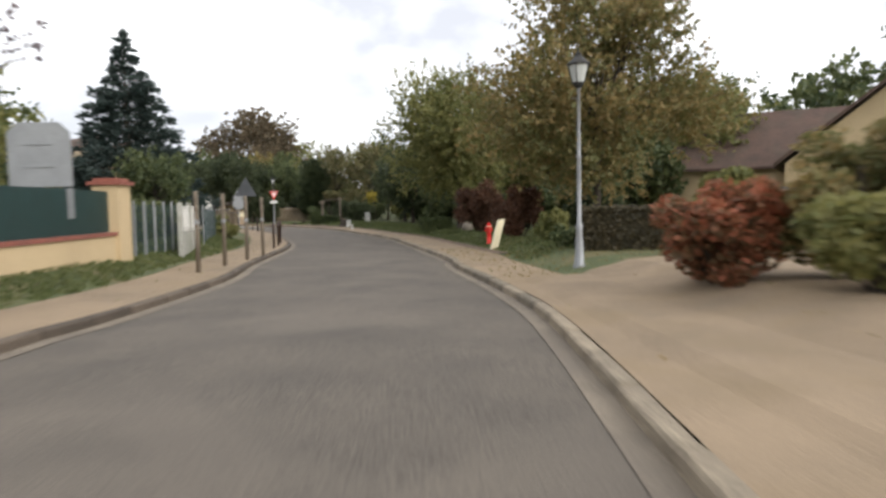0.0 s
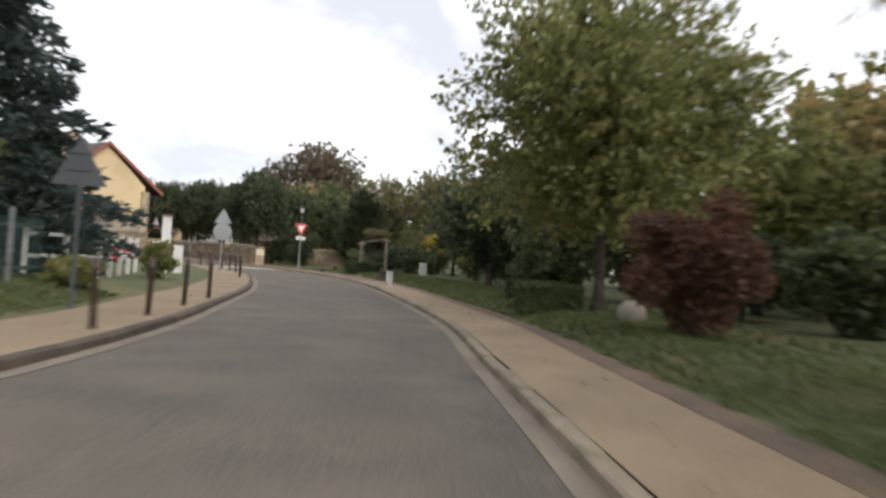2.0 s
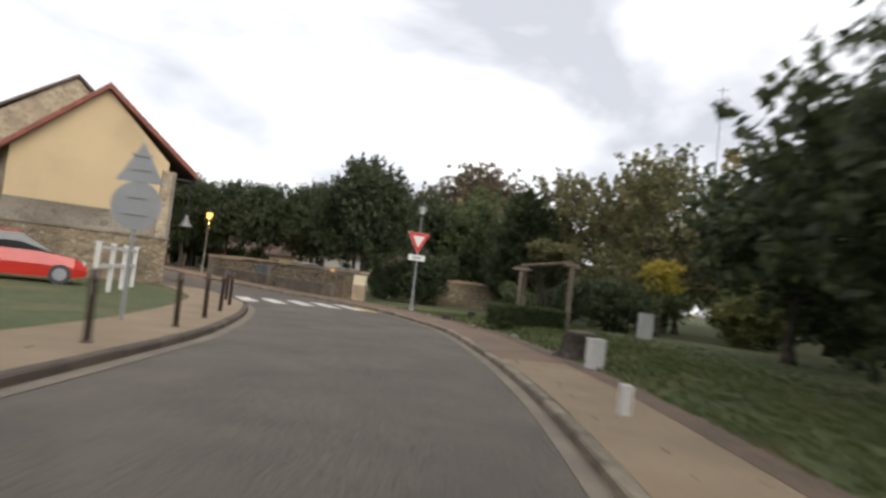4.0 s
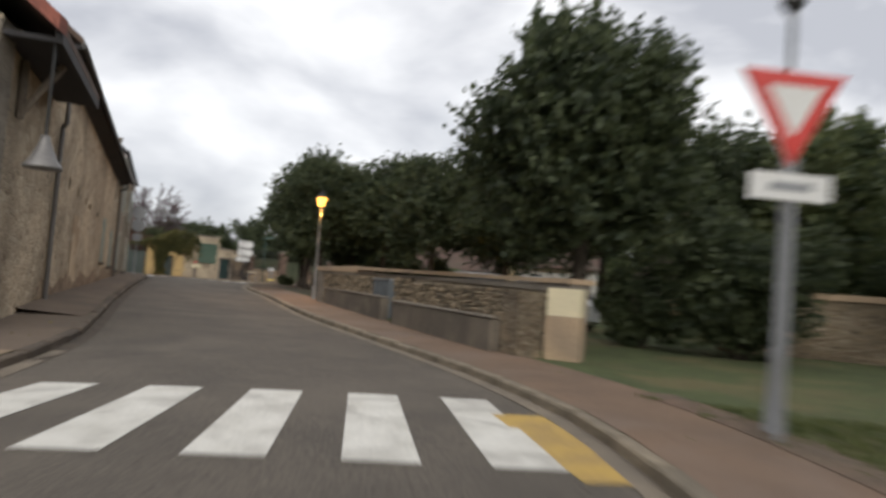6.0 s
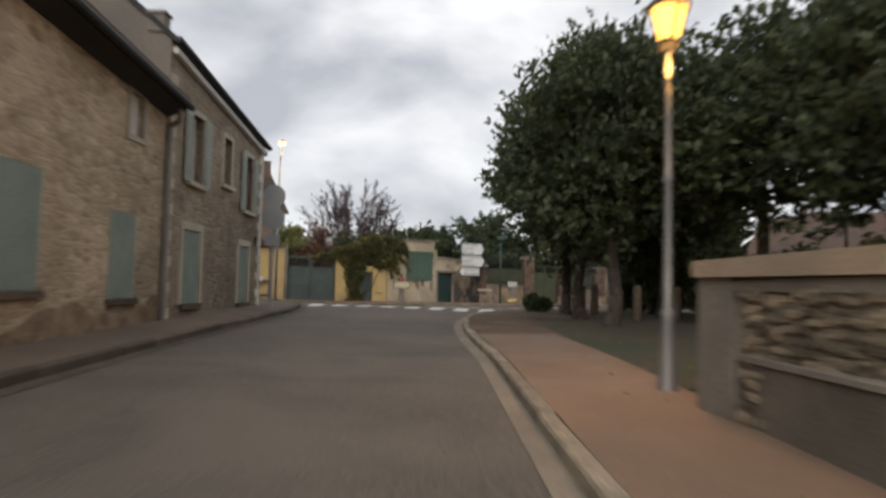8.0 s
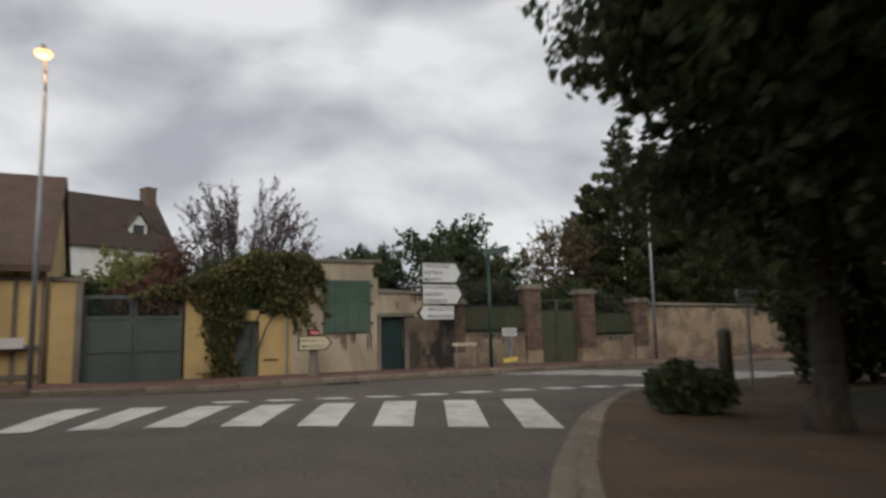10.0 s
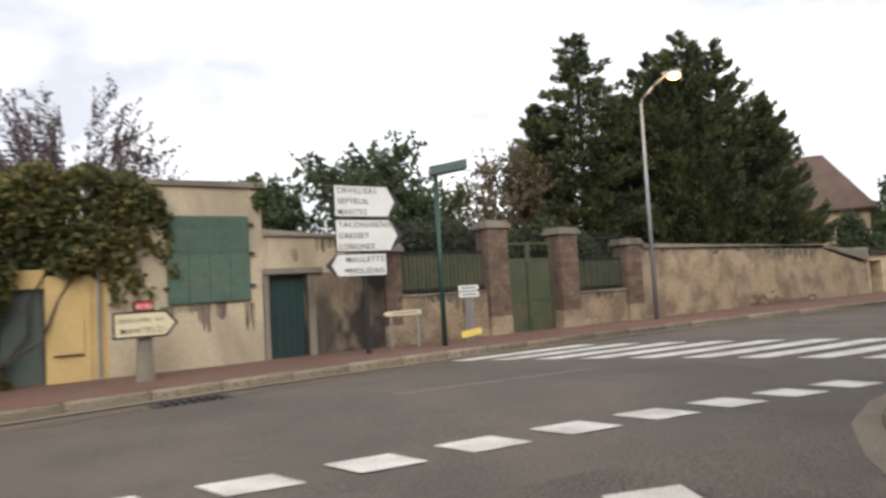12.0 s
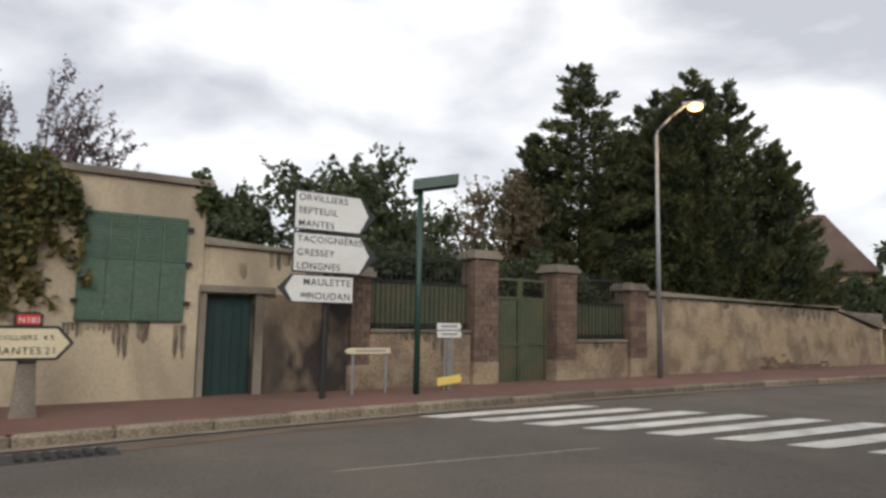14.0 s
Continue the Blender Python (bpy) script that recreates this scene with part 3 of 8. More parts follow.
bm = bmesh.new()
near = smooth_line([(-45.5, 23.5), (-37, 40), (-32.0, 47.5), (-25.5, 53.0), (-22.8, 58.5), (-21.0, 63.5), (-16, 71.4), (-5.5, 87.5)], 0.9)
fl, nr = resample(FAR, 120), resample(near, 120)
grid = []
for a, b in zip(fl, nr):
    grid.append([bm.verts.new((*a.lerp(b, k / 6), gz(*a.lerp(b, k / 6)) + 0.0 + (0.03 * math.sin(math.pi * k / 6)))) for k in range(7)])
for r0, r1 in zip(grid, grid[1:]):
    for k in range(6):
        bm.faces.new((r0[k], r0[k + 1], r1[k + 1], r1[k]))
struct("road_main", bm, ASPHALT2, "grey asphalt main road crossing at the junction", "road", True)

EDGE_L = np.array([(p.x, p.y) for p in LEFT])
EDGE_R = np.array([(p.x, p.y) for p in RIGHT])


def bank(x, y):
    """How far the gardens rise above the pavement, away from the road."""
    dl = float(np.min(np.hypot(EDGE_L[:, 0] - x, EDGE_L[:, 1] - y)))
    dr = float(np.min(np.hypot(EDGE_R[:, 0] - x, EDGE_R[:, 1] - y)))
    if dl < dr:
        k = 0.36 * min(1, max(0, (2 - y) / 8))
        d = (dl - 2.0) / 1.4
    else:
        k = 0.26 * min(1, max(0, (29 - y) / 5))
        d = (dr - 1.5) / 1.4
    d = min(1, max(0, d))
    return k * d * d * (3 - 2 * d)


def land(x, y):
    return gz(x, y) + 0.1 + bank(x, y)


# the land as one sheet, sunk below the carriageways
xs = np.concatenate([np.array([-2500, -1200, -600, -300, -180, -120, -90, -75]), np.arange(-66, 30, 0.75), np.array([36, 45, 60, 90, 150, 300, 600, 1200, 2500])])
ys = np.concatenate([np.array([-2500, -1200, -500, -250, -130, -90, -70]), np.arange(-60, 96, 0.75), np.array([105, 120, 150, 200, 300, 600, 1200, 2500])])
road_outline = [(p.x, p.y) for p in resample(street_l, 60)] + [(p.x, p.y) for p in resample(street_r, 60)][::-1]
main_outline = [(p.x, p.y) for p in resample(FAR, 60)] + [(p.x, p.y) for p in resample(near, 60)][::-1]


def inside(poly, px, py):
    hit = np.zeros(px.shape, bool)
    for (x0, y0), (x1, y1) in zip(poly, poly[1:] + poly[:1]):
        cross_y = (y0 > py) != (y1 > py)
        with np.errstate(divide="ignore", invalid="ignore"):
            hit ^= cross_y & (px < (x1 - x0) * (py - y0) / (y1 - y0 + 1e-12) + x0)
    return hit


gx, gy = np.meshgrid(xs, ys)
low = np.zeros(gx.shape, bool)
for ox in (-0.8, 0, 0.8):
    for oy in (-0.8, 0, 0.8):
        low |= inside(road_outline, gx + ox, gy + oy) | inside(main_outline, gx + ox, gy + oy)
verts, faces = [], []
for j in range(len(ys)):
    for i in range(len(xs)):
        x, y = float(xs[i]), float(ys[j])
        up = -0.12 if low[j, i] else 0.1 + bank(x, y) + 0.02 * noise.noise((x * 0.3, y * 0.3, 0))
        verts.append((x, y, gz(x, y) + up))
w = len(xs)
for j in range(len(ys) - 1):
    for i in range(w - 1):
        faces.append((j * w + i, j * w + i + 1, (j + 1) * w + i + 1, (j + 1) * w + i))
me = bpy.data.meshes.new("ground")
me.from_pydata(verts, [], faces)
me.materials.append(GRASS)
for p in me.polygons:
    p.use_smooth = True
tagged(new("ground", me), "green lawn and rough grass beside the road", "ground", kind="structure")


def verge(name, line, side, width, mat, label, rise=0.125, start=0.15, ok=lambda p: True, tilt=0.012):
    """A pavement beside a kerb line; side -1 lies to the left of the line."""
    pts = [p for p in line if ok(p)]
    bm = bmesh.new()
    a, b = offset_line(pts, side * start), offset_line(pts, side * (start + width))
    c = offset_line(pts, side * (start + width + 0.05))
    if side > 0:
        band(bm, a, b, rise, rise + tilt)
        band(bm, b, c, rise + tilt, 0.0)
    else:
        band(bm, b, a, rise + tilt, rise)
        band(bm, c, b, 0.0, rise + tilt)
    struct(name, bm, mat, label, "pavement", True)


verge("pavement_sandy_left", LEFT, -1, 1.55, SAND, "sandy gravel pavement with bollards beside the road", ok=lambda p: p.y < 27)
verge("pavement_barn", LEFT, -1, 1.5, GREYPAVE, "narrow dirty brown pavement along the stone house fronts", ok=lambda p: 30.2 < p.y < 48.2 and p.x > -29, tilt=0.13)
verge("pavement_gable_corner", LEFT, -1, 1.7, GREYPAVE, "narrow dirty brown pavement round the gable corner", ok=lambda p: 26.2 < p.y < 31.5 and p.x > -15)
verge("pavement_house_corner", LEFT, -1, 2.2, GREYPAVE, "grey-brown pavement round the house corner", ok=lambda p: p.x < -25.8, tilt=0.05)
verge("pavement_sandy_right", RIGHT, 1, 1.25, SAND, "sandy gravel pavement beside the lawn", ok=lambda p: p.y < 12)
verge("pavement_pink_right", RIGHT, 1, 1.5, PINK, "pinkish pavement beside the low wall", ok=lambda p: 11.2 < p.y < 46.5)
# under the trees the pavement colour carries their shade as well as litter
verge("pavement_tree_side", RIGHT, 1, 1.6, LITTERSHADE, "brown pavement edge strewn with leaf litter, darkened by painted tree shade", ok=lambda p: 45.6 < p.y < 51.5)
verge("pavement_corner", RIGHT, 1, 2.7, LITTERSHADE, "brown pavement strewn with leaf litter, darkened by painted tree shade", ok=lambda p: p.y > 50.2)
verge("pavement_red", FAR, -1, 2.6, REDPAVE, "dark red asphalt pavement along the garden wall", ok=lambda p: True)

# ---- plants ----


def leaf_mesh(name, centres, size, rng, mat, squash=1.0, droop=0.0, dirs=None, wide=0.55):
    """Many small bent leaves or sprigs round the given points; dirs: the way each one points."""
    n = len(centres)
    c = np.asarray(centres, float)
    a = rng.normal(size=(n, 3))
    if dirs is not None:
        a = np.asarray(dirs, float) + 0.3 * a
    a[:, 2] = a[:, 2] * squash - droop
    a /= np.linalg.norm(a, axis=1)[:, None] + 1e-9
    b = np.cross(a, rng.normal(size=(n, 3)))
    b /= np.linalg.norm(b, axis=1)[:, None] + 1e-9
    k = np.cross(a, b)
    s = size * rng.uniform(0.6, 1.35, (n, 1))
    v = np.stack([c - a * s, c + b * s * wide + k * s * 0.15, c + a * s, c - b * s * wide + k * s * 0.15], 1).reshape(-1, 3)
    f = np.arange(4 * n).reshape(n, 4)
    me = bpy.data.meshes.new(name)
    me.from_pydata(v.tolist(), [], f.tolist())
    me.materials.append(mat)
    return me


def put_mesh(name, me, parent, label=""):
    ob = new(name, me)
    ob.parent = parent
    if parent.parent is None:
        ob.matrix_parent_inverse = Matrix.Translation(parent.location).inverted()
    if label:
        ob["label"] = label
    return ob


def limb(bm, p0, p1, r0, r1, rng, bend=0.12, steps=4, seg=7):
    p0, p1 = Vector(p0), Vector(p1)
    last, lr = p0, r0
    for i in range(1, steps + 1):
        t = i / steps
        q = p0.lerp(p1, t) + Vector(rng.normal(size=3)) * (bend * (p1 - p0).length * 0.25 * (1 if i < steps else 0))
        r = r0 + (r1 - r0) * t
        rod(bm, last, q, lr, r, seg, caps=(i in (1, steps)))
        last, lr = q, r


def tree(name, x, y, height, radius, mat, label, seed, clear=1.8, leaves=7000, size=0.11, trunk=0.17, bark=None, shape=1.0, gaps=0.35, lobes=34,
         flat=1.0, category="tree", base=None, lean=(0, 0), limbs=16):
    """A broadleaved tree: tapered trunk, limbs and a crown of leaf clumps with gaps."""
    rng = np.random.default_rng(seed)
    z0 = land(x, y) - 0.02 if base is None else base
    t = thing(name, (x, y, z0), label, category)
    cz, hz = (clear + height) / 2, (height - clear) / 2
    cents, rads = [], []
    for i in range(lobes):
        u = rng.normal(size=3)
        u /= np.linalg.norm(u)
        k = rng.uniform(0.25, 0.92) ** 0.6
        w = 1.0 - 0.35 * shape * max(0, u[2] * k)
        cents.append((x + lean[0] * (u[2] + 1) / 2 + u[0] * radius * k * w, y + lean[1] * (u[2] + 1) / 2 + u[1] * radius * k * w, z0 + cz + u[2] * hz * k * flat))
        rads.append(radius * rng.uniform(0.24, 0.46))
    cents, rads = np.array(cents), np.array(rads)
    bm = bmesh.new()
    top = (x + lean[0] * 0.5, y + lean[1] * 0.5, z0 + clear + (height - clear) * 0.55)
    limb(bm, (x, y, z0 - 0.1), top, trunk, trunk * 0.35, rng, 0.03, 6, 9)
    rod(bm, (x, y, z0 - 0.12), (x, y, z0 + 0.35), trunk * 1.5, trunk * 1.0, 10)
    part("trunk", bm, bark or BARK, t, smooth=True)
    bm = bmesh.new()
    for c in cents[:: max(1, lobes // limbs)]:
        h = rng.uniform(0.25, 0.8)
        p = Vector((x, y, z0 + clear * 0.85)).lerp(Vector(top), h)
        limb(bm, p, tuple(c), trunk * 0.32, 0.015, rng, 0.25, 4, 5)
    part("branchwork", bm, bark or BARK, t, smooth=True)
    # leafy twigs that grow outwards and upwards from the lobes, each with a row of leaves
    per = 11
    twigs = max(1, leaves // per)
    weights = rads ** 2 / (rads ** 2).sum()
    pick = rng.choice(lobes, twigs, p=weights)
    u = rng.normal(size=(twigs, 3))
    u /= np.linalg.norm(u, axis=1)[:, None]
    k = rng.uniform(0, 1, (twigs, 1)) ** (0.28 + gaps)
    root = cents[pick] + u * k * rads[pick][:, None] * np.array([1, 1, 0.8]) * 0.92
    out = (root - np.array([x + lean[0] * 0.5, y + lean[1] * 0.5, z0 + cz])) / np.array([radius, radius, hz])
    way = 0.55 * u + 0.6 * out + np.array([0, 0, 0.3]) + 0.35 * rng.normal(size=(twigs, 3))
    way /= np.linalg.norm(way, axis=1)[:, None]
    reach = min(0.62, 0.17 * radius + 1.2 * size) * rng.uniform(0.5, 1.5, (twigs, 1))
    along = rng.uniform(0, 1, (twigs, per, 1))
    p = (root[:, None] + way[:, None] * reach[:, None] * along + rng.normal(size=(twigs, per, 3)) * size * 0.75 * (1.15 - 0.6 * along)).reshape(-1, 3)
    put_mesh("crown", leaf_mesh("crown", p, size, rng, mat), t)
    return t


def conifer(name, x, y, height, radius, mat, label, seed, tiers=20, size=0.2, clear=0.6, per=None, base=None, droop=0.35, slim=1.0, spread=0.34):
    """A fir: a straight trunk and tiers of boughs, each with feathered side sprays of needles."""
    rng = np.random.default_rng(seed)
    z0 = land(x, y) - 0.02 if base is None else base
    t = thing(name, (x, y, z0), label, "tree")
    bm = bmesh.new()
    rod(bm, (x, y, z0 - 0.1), (x, y, z0 + height), 0.018 * height, 0.02, 8)
    part("trunk", bm, BARK, t, smooth=True)
    pts, ways = [], []
    bm = bmesh.new()
    for i in range(tiers):
        f = i / (tiers - 1)
        r = radius * (1 - f) ** (0.85 * slim) + 0.1
        m = int(7 + 7 * (1 - f))
        for j in range(m):
            z = z0 + clear + (height - clear) * min(1.0, f ** 0.9 + float(rng.uniform(-0.4, 0.4)) / tiers) * 0.985
            a = 2 * math.pi * (j + rng.uniform(-0.4, 0.4)) / m + i * 0.7
            rr = r * rng.uniform(0.5, 1.25)
            fwd = np.array([math.cos(a), math.sin(a), 0.0])
            side = np.array([-math.sin(a), math.cos(a), 0.0])
            tip = Vector((x + rr * fwd[0], y + rr * fwd[1], z - droop * rr + 0.1 * rr))
            if i < tiers - 3:
                rod(bm, (x, y, z), tip, 0.035 * (1 - f) + 0.008, 0.006, 4, caps=False)
            nn = max(10, int((per or 55) * rr / radius))
            sa = rng.uniform(0.1, 1.0, (nn, 1)) ** 0.75
            sgn = np.where(rng.uniform(size=(nn, 1)) < 0.5, -1.0, 1.0)
            v = rng.uniform(0, 1, (nn, 1)) ** 0.8
            wide = spread * 1.5 * rr * (1.08 - sa) ** 0.8 + 0.05
            rise = -droop * rr * sa + 0.1 * rr * sa ** 3
            q = np.array([x, y, z]) + fwd * rr * sa + np.array([0, 0, 1.0]) * rise + side * sgn * v * wide + fwd * v * wide * 0.5
            q += rng.normal(size=(nn, 3)) * np.array([0.03, 0.03, 0.035 + 0.03 * rr])
            pts.append(q)
            ways.append(fwd * 0.8 + side * sgn * 0.6 * v + np.array([0, 0, 0.28 - 0.6 * droop]))
    for q in range(60):
        pts.append(np.array([[x, y, z0 + height * (1 - 0.07 * float(rng.uniform()))]]) + rng.normal(size=(1, 3)) * 0.05)
        ways.append(np.array([[float(rng.normal()) * 0.3, float(rng.normal()) * 0.3, 1.0]]))
    part("branchwork", bm, BARK, t)
    put_mesh("needles", leaf_mesh("needles", np.concatenate(pts), size * 1.35, rng, mat, dirs=np.concatenate(ways), wide=0.3), t)
    return t


def vase_shrub(name, x, y, height, radius, mat, label, seed, stems=64, leaves=17000, size=0.055):
    """A tall shrub: many thin stems that fan out from the ground, with side twigs and sparse leaves near their tips."""
    rng = np.random.default_rng(seed)
    z0 = land(x, y) - 0.02
    t = thing(name, (x, y, z0), label, "shrub")
    bm = bmesh.new()
    tips = []
    for k in range(stems):
        a, out = rng.uniform(0, 2 * math.pi), radius * rng.uniform(0.1, 1.0) ** 0.7
        top = Vector((x + out * math.cos(a), y + out * math.sin(a), z0 + height * (1 - 0.32 * (out / radius) ** 2) * rng.uniform(0.82, 1.04)))
        foot = Vector((x + 0.25 * math.cos(a), y + 0.25 * math.sin(a), z0))
        limb(bm, foot, top, 0.035, 0.007, rng, 0.08, 5, 5)
        for q in range(7):
            h = rng.uniform(0.45, 0.97)
            p = foot.lerp(top, h)
            e = p + Vector((rng.normal() * 0.35 + 0.3 * math.cos(a), rng.normal() * 0.35 + 0.3 * math.sin(a), rng.uniform(0.3, 0.9)))
            rod(bm, p, e, 0.01, 0.004, 4, caps=False)
            tips.append((p, e))
        tips.append((foot.lerp(top, 0.6), top))
    part("branchwork", bm, BARK, t)
    pick = rng.integers(0, len(tips), leaves)
    pts = [tuple(tips[i][0].lerp(tips[i][1], float(rng.uniform(0.1, 1.05))) + Vector(rng.normal(size=3)) * 0.05) for i in pick]
    put_mesh("leaves", leaf_mesh("leaves", pts, size, rng, mat, squash=0.8, droop=0.2), t)
    return t


def bush(name, x, y, sx, sy, height, mat, label, seed, leaves=3500, size=0.07, turn=0.0, box=False, lift=0.0, category="bush", base=None, stems=7):
    """A shrub or clipped hedge: stems, and leaves over an uneven or boxed outline."""
    rng = np.random.default_rng(seed)
    z0 = land(x, y) - 0.02 if base is None else base
    t = thing(name, (x, y, z0), label, category)
    bm = bmesh.new()
    for i in range(stems):
        a, k = rng.uniform(0, 6.28), rng.uniform(0.1, 0.7)
        limb(bm, (x + 0.06 * math.cos(a), y + 0.06 * math.sin(a), z0 - 0.05), (x + k * sx / 2 * math.cos(a), y + k * sy / 2 * math.sin(a), z0 + lift + (height - lift) * 0.7), 0.03, 0.008, rng, 0.2, 3, 5)
    if stems:
        part("branchwork", bm, BARK, t)
    if box:
        u = rng.uniform(-1, 1, (leaves, 3))
        face = rng.integers(0, 3, leaves)
        sign = np.where(rng.uniform(size=leaves) < 0.5, -1.0, 1.0)
        sign[face == 2] = 1.0
        depth = 1 - 0.14 * rng.uniform(0, 1, leaves) ** 2
        u[np.arange(leaves), face] = sign * depth
        p = u * np.array([sx / 2, sy / 2, (height - lift) / 2]) + np.array([0, 0, (height + lift) / 2])
        p += rng.normal(size=(leaves, 3)) * 0.025
    else:
        lob = rng.normal(size=(26, 3))
        lob /= np.linalg.norm(lob, axis=1)[:, None]
        lob *= rng.uniform(0.35, 0.85, (26, 1))
        pick = rng.integers(0, 26, leaves)
        u = rng.normal(size=(leaves, 3))
        u /= np.linalg.norm(u, axis=1)[:, None]
        q = lob[pick] + u * rng.uniform(0, 1, (leaves, 1)) ** 0.45 * 0.36
        p = q * np.array([sx / 2, sy / 2, (height - lift) / 2]) + np.array([0, 0, (height + lift) / 2])
        p[:, 2] = np.maximum(p[:, 2], 0.03)
    c, s = math.cos(turn), math.sin(turn)
    p = np.stack([x + c * p[:, 0] - s * p[:, 1], y + s * p[:, 0] + c * p[:, 1], z0 + p[:, 2]], 1)
    put_mesh("foliage", leaf_mesh("foliage", p, size, rng, mat), t)
    if box:
        bm = bmesh.new()
        slab(bm, x, y, z0 + lift + 0.03, sx * 0.86, sy * 0.8, (height - lift) * 0.9, turn)
        part("twig_mass", bm, mat, t)
    return t


# ---- the long barn with its gable, and the stone house ----
F = Line((-9.8, 27.35), (-0.661, 0.751))
GABLE = Line((-9.8, 27.35), (-0.87, -0.49), -1)
EAVE, RIDGE = 4.75, 7.75
gh = thing("gable_house", (-12, 27, 0), "old house end with a cream gable over grey rubble", "building")
bm = bmesh.new()
F.box(bm, 0.0, 4.4, -0.55, 0.0, -0.3, EAVE)
part("street_wall", bm, BARN, gh, "tan rubble wall with patchy render")
bm = bmesh.new()
ngon(bm, [GABLE.at(0.32, 0.0, 2.86), GABLE.at(0.32, 0.0, EAVE + 0.33), GABLE.at(2.95, 0.0, RIDGE - 0.12), GABLE.at(5.9, 0.0, EAVE), GABLE.at(5.9, 0.0, 2.86)])
ext = bmesh.ops.extrude_face_region(bm, geom=bm.faces[:])
bmesh.ops.translate(bm, verts=[v for v in ext["geom"] if isinstance(v, bmesh.types.BMVert)], vec=GABLE.n * -0.45)
bmesh.ops.recalc_face_normals(bm, faces=bm.faces)
part("gable", bm, CREAM, gh, "smooth cream rendered gable")
bm = bmesh.new()
GABLE.box(bm, 0.0, 5.9, -0.45, 0.03, -0.3, 2.86)
GABLE.box(bm, 0.0, 0.32, -0.45, 0.03, 2.86, EAVE - 0.05)
part("gable_base", bm, BANDSTONE, gh, "grey rubble lower part and corner of the gable")
bm = bmesh.new()
GABLE.box(bm, 0.04, 7.4, 0.03, 0.34, -0.3, 1.93)
part("lean_wall", bm, STONEWALL, gh, "projecting rubble wall at the foot of the gable")
bm = bmesh.new()
GABLE.box(bm, 0.0, 7.4, 0.03, 0.4, 1.93, 2.0)
part("lean_coping", bm, CONCRETE, gh)
q0 = Vector(GABLE.at(5.9, 0, 0))
BACK = Line((q0.x, q0.y), (F.d.x, F.d.y))
bm = bmesh.new()
BACK.box(bm, 0.0, 4.4, 0.0, 0.4, -0.3, EAVE)
part("back_wall", bm, BARN, gh)


def pitched(bm, s0, s1, line, o_eave, o_ridge, z_eave, z_ridge, thick=0.16, z_eave2=None, z_ridge2=None):
    """One roof slope from an eave to a ridge, both given as offsets from a line."""
    z_eave2, z_ridge2 = (z_eave if z_eave2 is None else z_eave2), (z_ridge if z_ridge2 is None else z_ridge2)
    lo = [line.at(s0, o_eave, z_eave), line.at(s1, o_eave, z_eave2), line.at(s1, o_ridge, z_ridge2), line.at(s0, o_ridge, z_ridge)]
    hexa(bm, [(x, y, z - thick) for x, y, z in lo], lo)


apex = Vector(GABLE.at(2.95, 0, 0)) - Vector((*F.a.to_2d(), 0))
ridge_o, ridge_s = apex.dot(F.n), apex.dot(F.d)
e0, e1 = Vector(F.at(-0.2, 0.8, EAVE)), Vector(F.at(4.4, 0.8, EAVE))
r0, r1 = Vector(F.at(ridge_s - 0.25, ridge_o, RIDGE)), Vector(F.at(ridge_s + 4.4, ridge_o, RIDGE))
back0, back1 = Vector(BACK.at(-0.4, -0.5, EAVE - 0.2)), Vector(BACK.at(4.4, -0.5, EAVE - 0.2))
bm = bmesh.new()
for q in ([e0, e1, r1, r0], [r0, r1, back1, back0]):
    hexa(bm, [(v.x, v.y, v.z - 0.12) for v in q], [tuple(v) for v in q])
part("roof", bm, ROOFTILE, gh, "brown plain tile roof")
drop = Vector((0, 0, 0.17))
lift = Vector((0, 0, 0.05))
for a, b in ((e0, r0), (back0, r0)):
    n = GABLE.n
    count = 15
    for i in range(count):
        p, q = a.lerp(b, i / count), a.lerp(b, (i + 1.12) / count)
        p2, q2 = p + lift * 0.4, q - lift * 0.2
        bm = bmesh.new()
        hexa(bm, [tuple(p + n * 0.13 - drop), tuple(q + n * 0.13 - drop), tuple(q - n * 0.16 - drop), tuple(p - n * 0.16 - drop)],
             [tuple(p2 + n * 0.13 + lift), tuple(q2 + n * 0.13 + lift), tuple(q2 - n * 0.16 + lift), tuple(p2 - n * 0.16 + lift)])
        part("verge_tile", bm, ROOFRED, gh)
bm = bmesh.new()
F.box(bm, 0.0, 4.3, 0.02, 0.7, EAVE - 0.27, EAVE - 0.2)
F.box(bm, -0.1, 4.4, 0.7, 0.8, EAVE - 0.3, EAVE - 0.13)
part("eave_board", bm, SLATE, gh, "near-black eave boards")
bm = bmesh.new()
rod(bm, F.at(1.3, 0.05, 3.55), F.at(1.3, 0.62, EAVE - 0.28), 0.06, 0.06, 6)
rod(bm, F.at(1.3, 0.06, 3.5), F.at(1.3, 0.06, EAVE - 0.3), 0.07, 0.07, 6)
part("eave_bracket", bm, WOOD, gh)

barn = thing("barn", (-16, 36, 0.1), "long old barn with a patchy rubble wall and dark eaves", "building")
B0, B1 = 5.84, 4.82
holes = [(15.05, 15.95, 1.22, 2.82), (17.8, 18.7, 1.08, 2.5), (18.27, 18.8, 3.82, 4.55), (7.1, 7.36, 3.02, 3.23), (8.6, 8.85, 2.95, 3.15), (10.25, 10.45, 2.9, 3.06), (10.95, 11.42, 2.8, 2.95), (13.02, 13.5, 2.7, 2.86)]
bm = bmesh.new()
F.pierced(bm, 4.4, 19.8, -0.55, 0.0, -0.3, 4.6, holes)
F.box(bm, 4.4, 19.8, -0.55, 0.0, 4.6, B0, B1)
part("street_wall", bm, BARN, barn, "tan rubble wall with patchy render and small openings")
bm = bmesh.new()
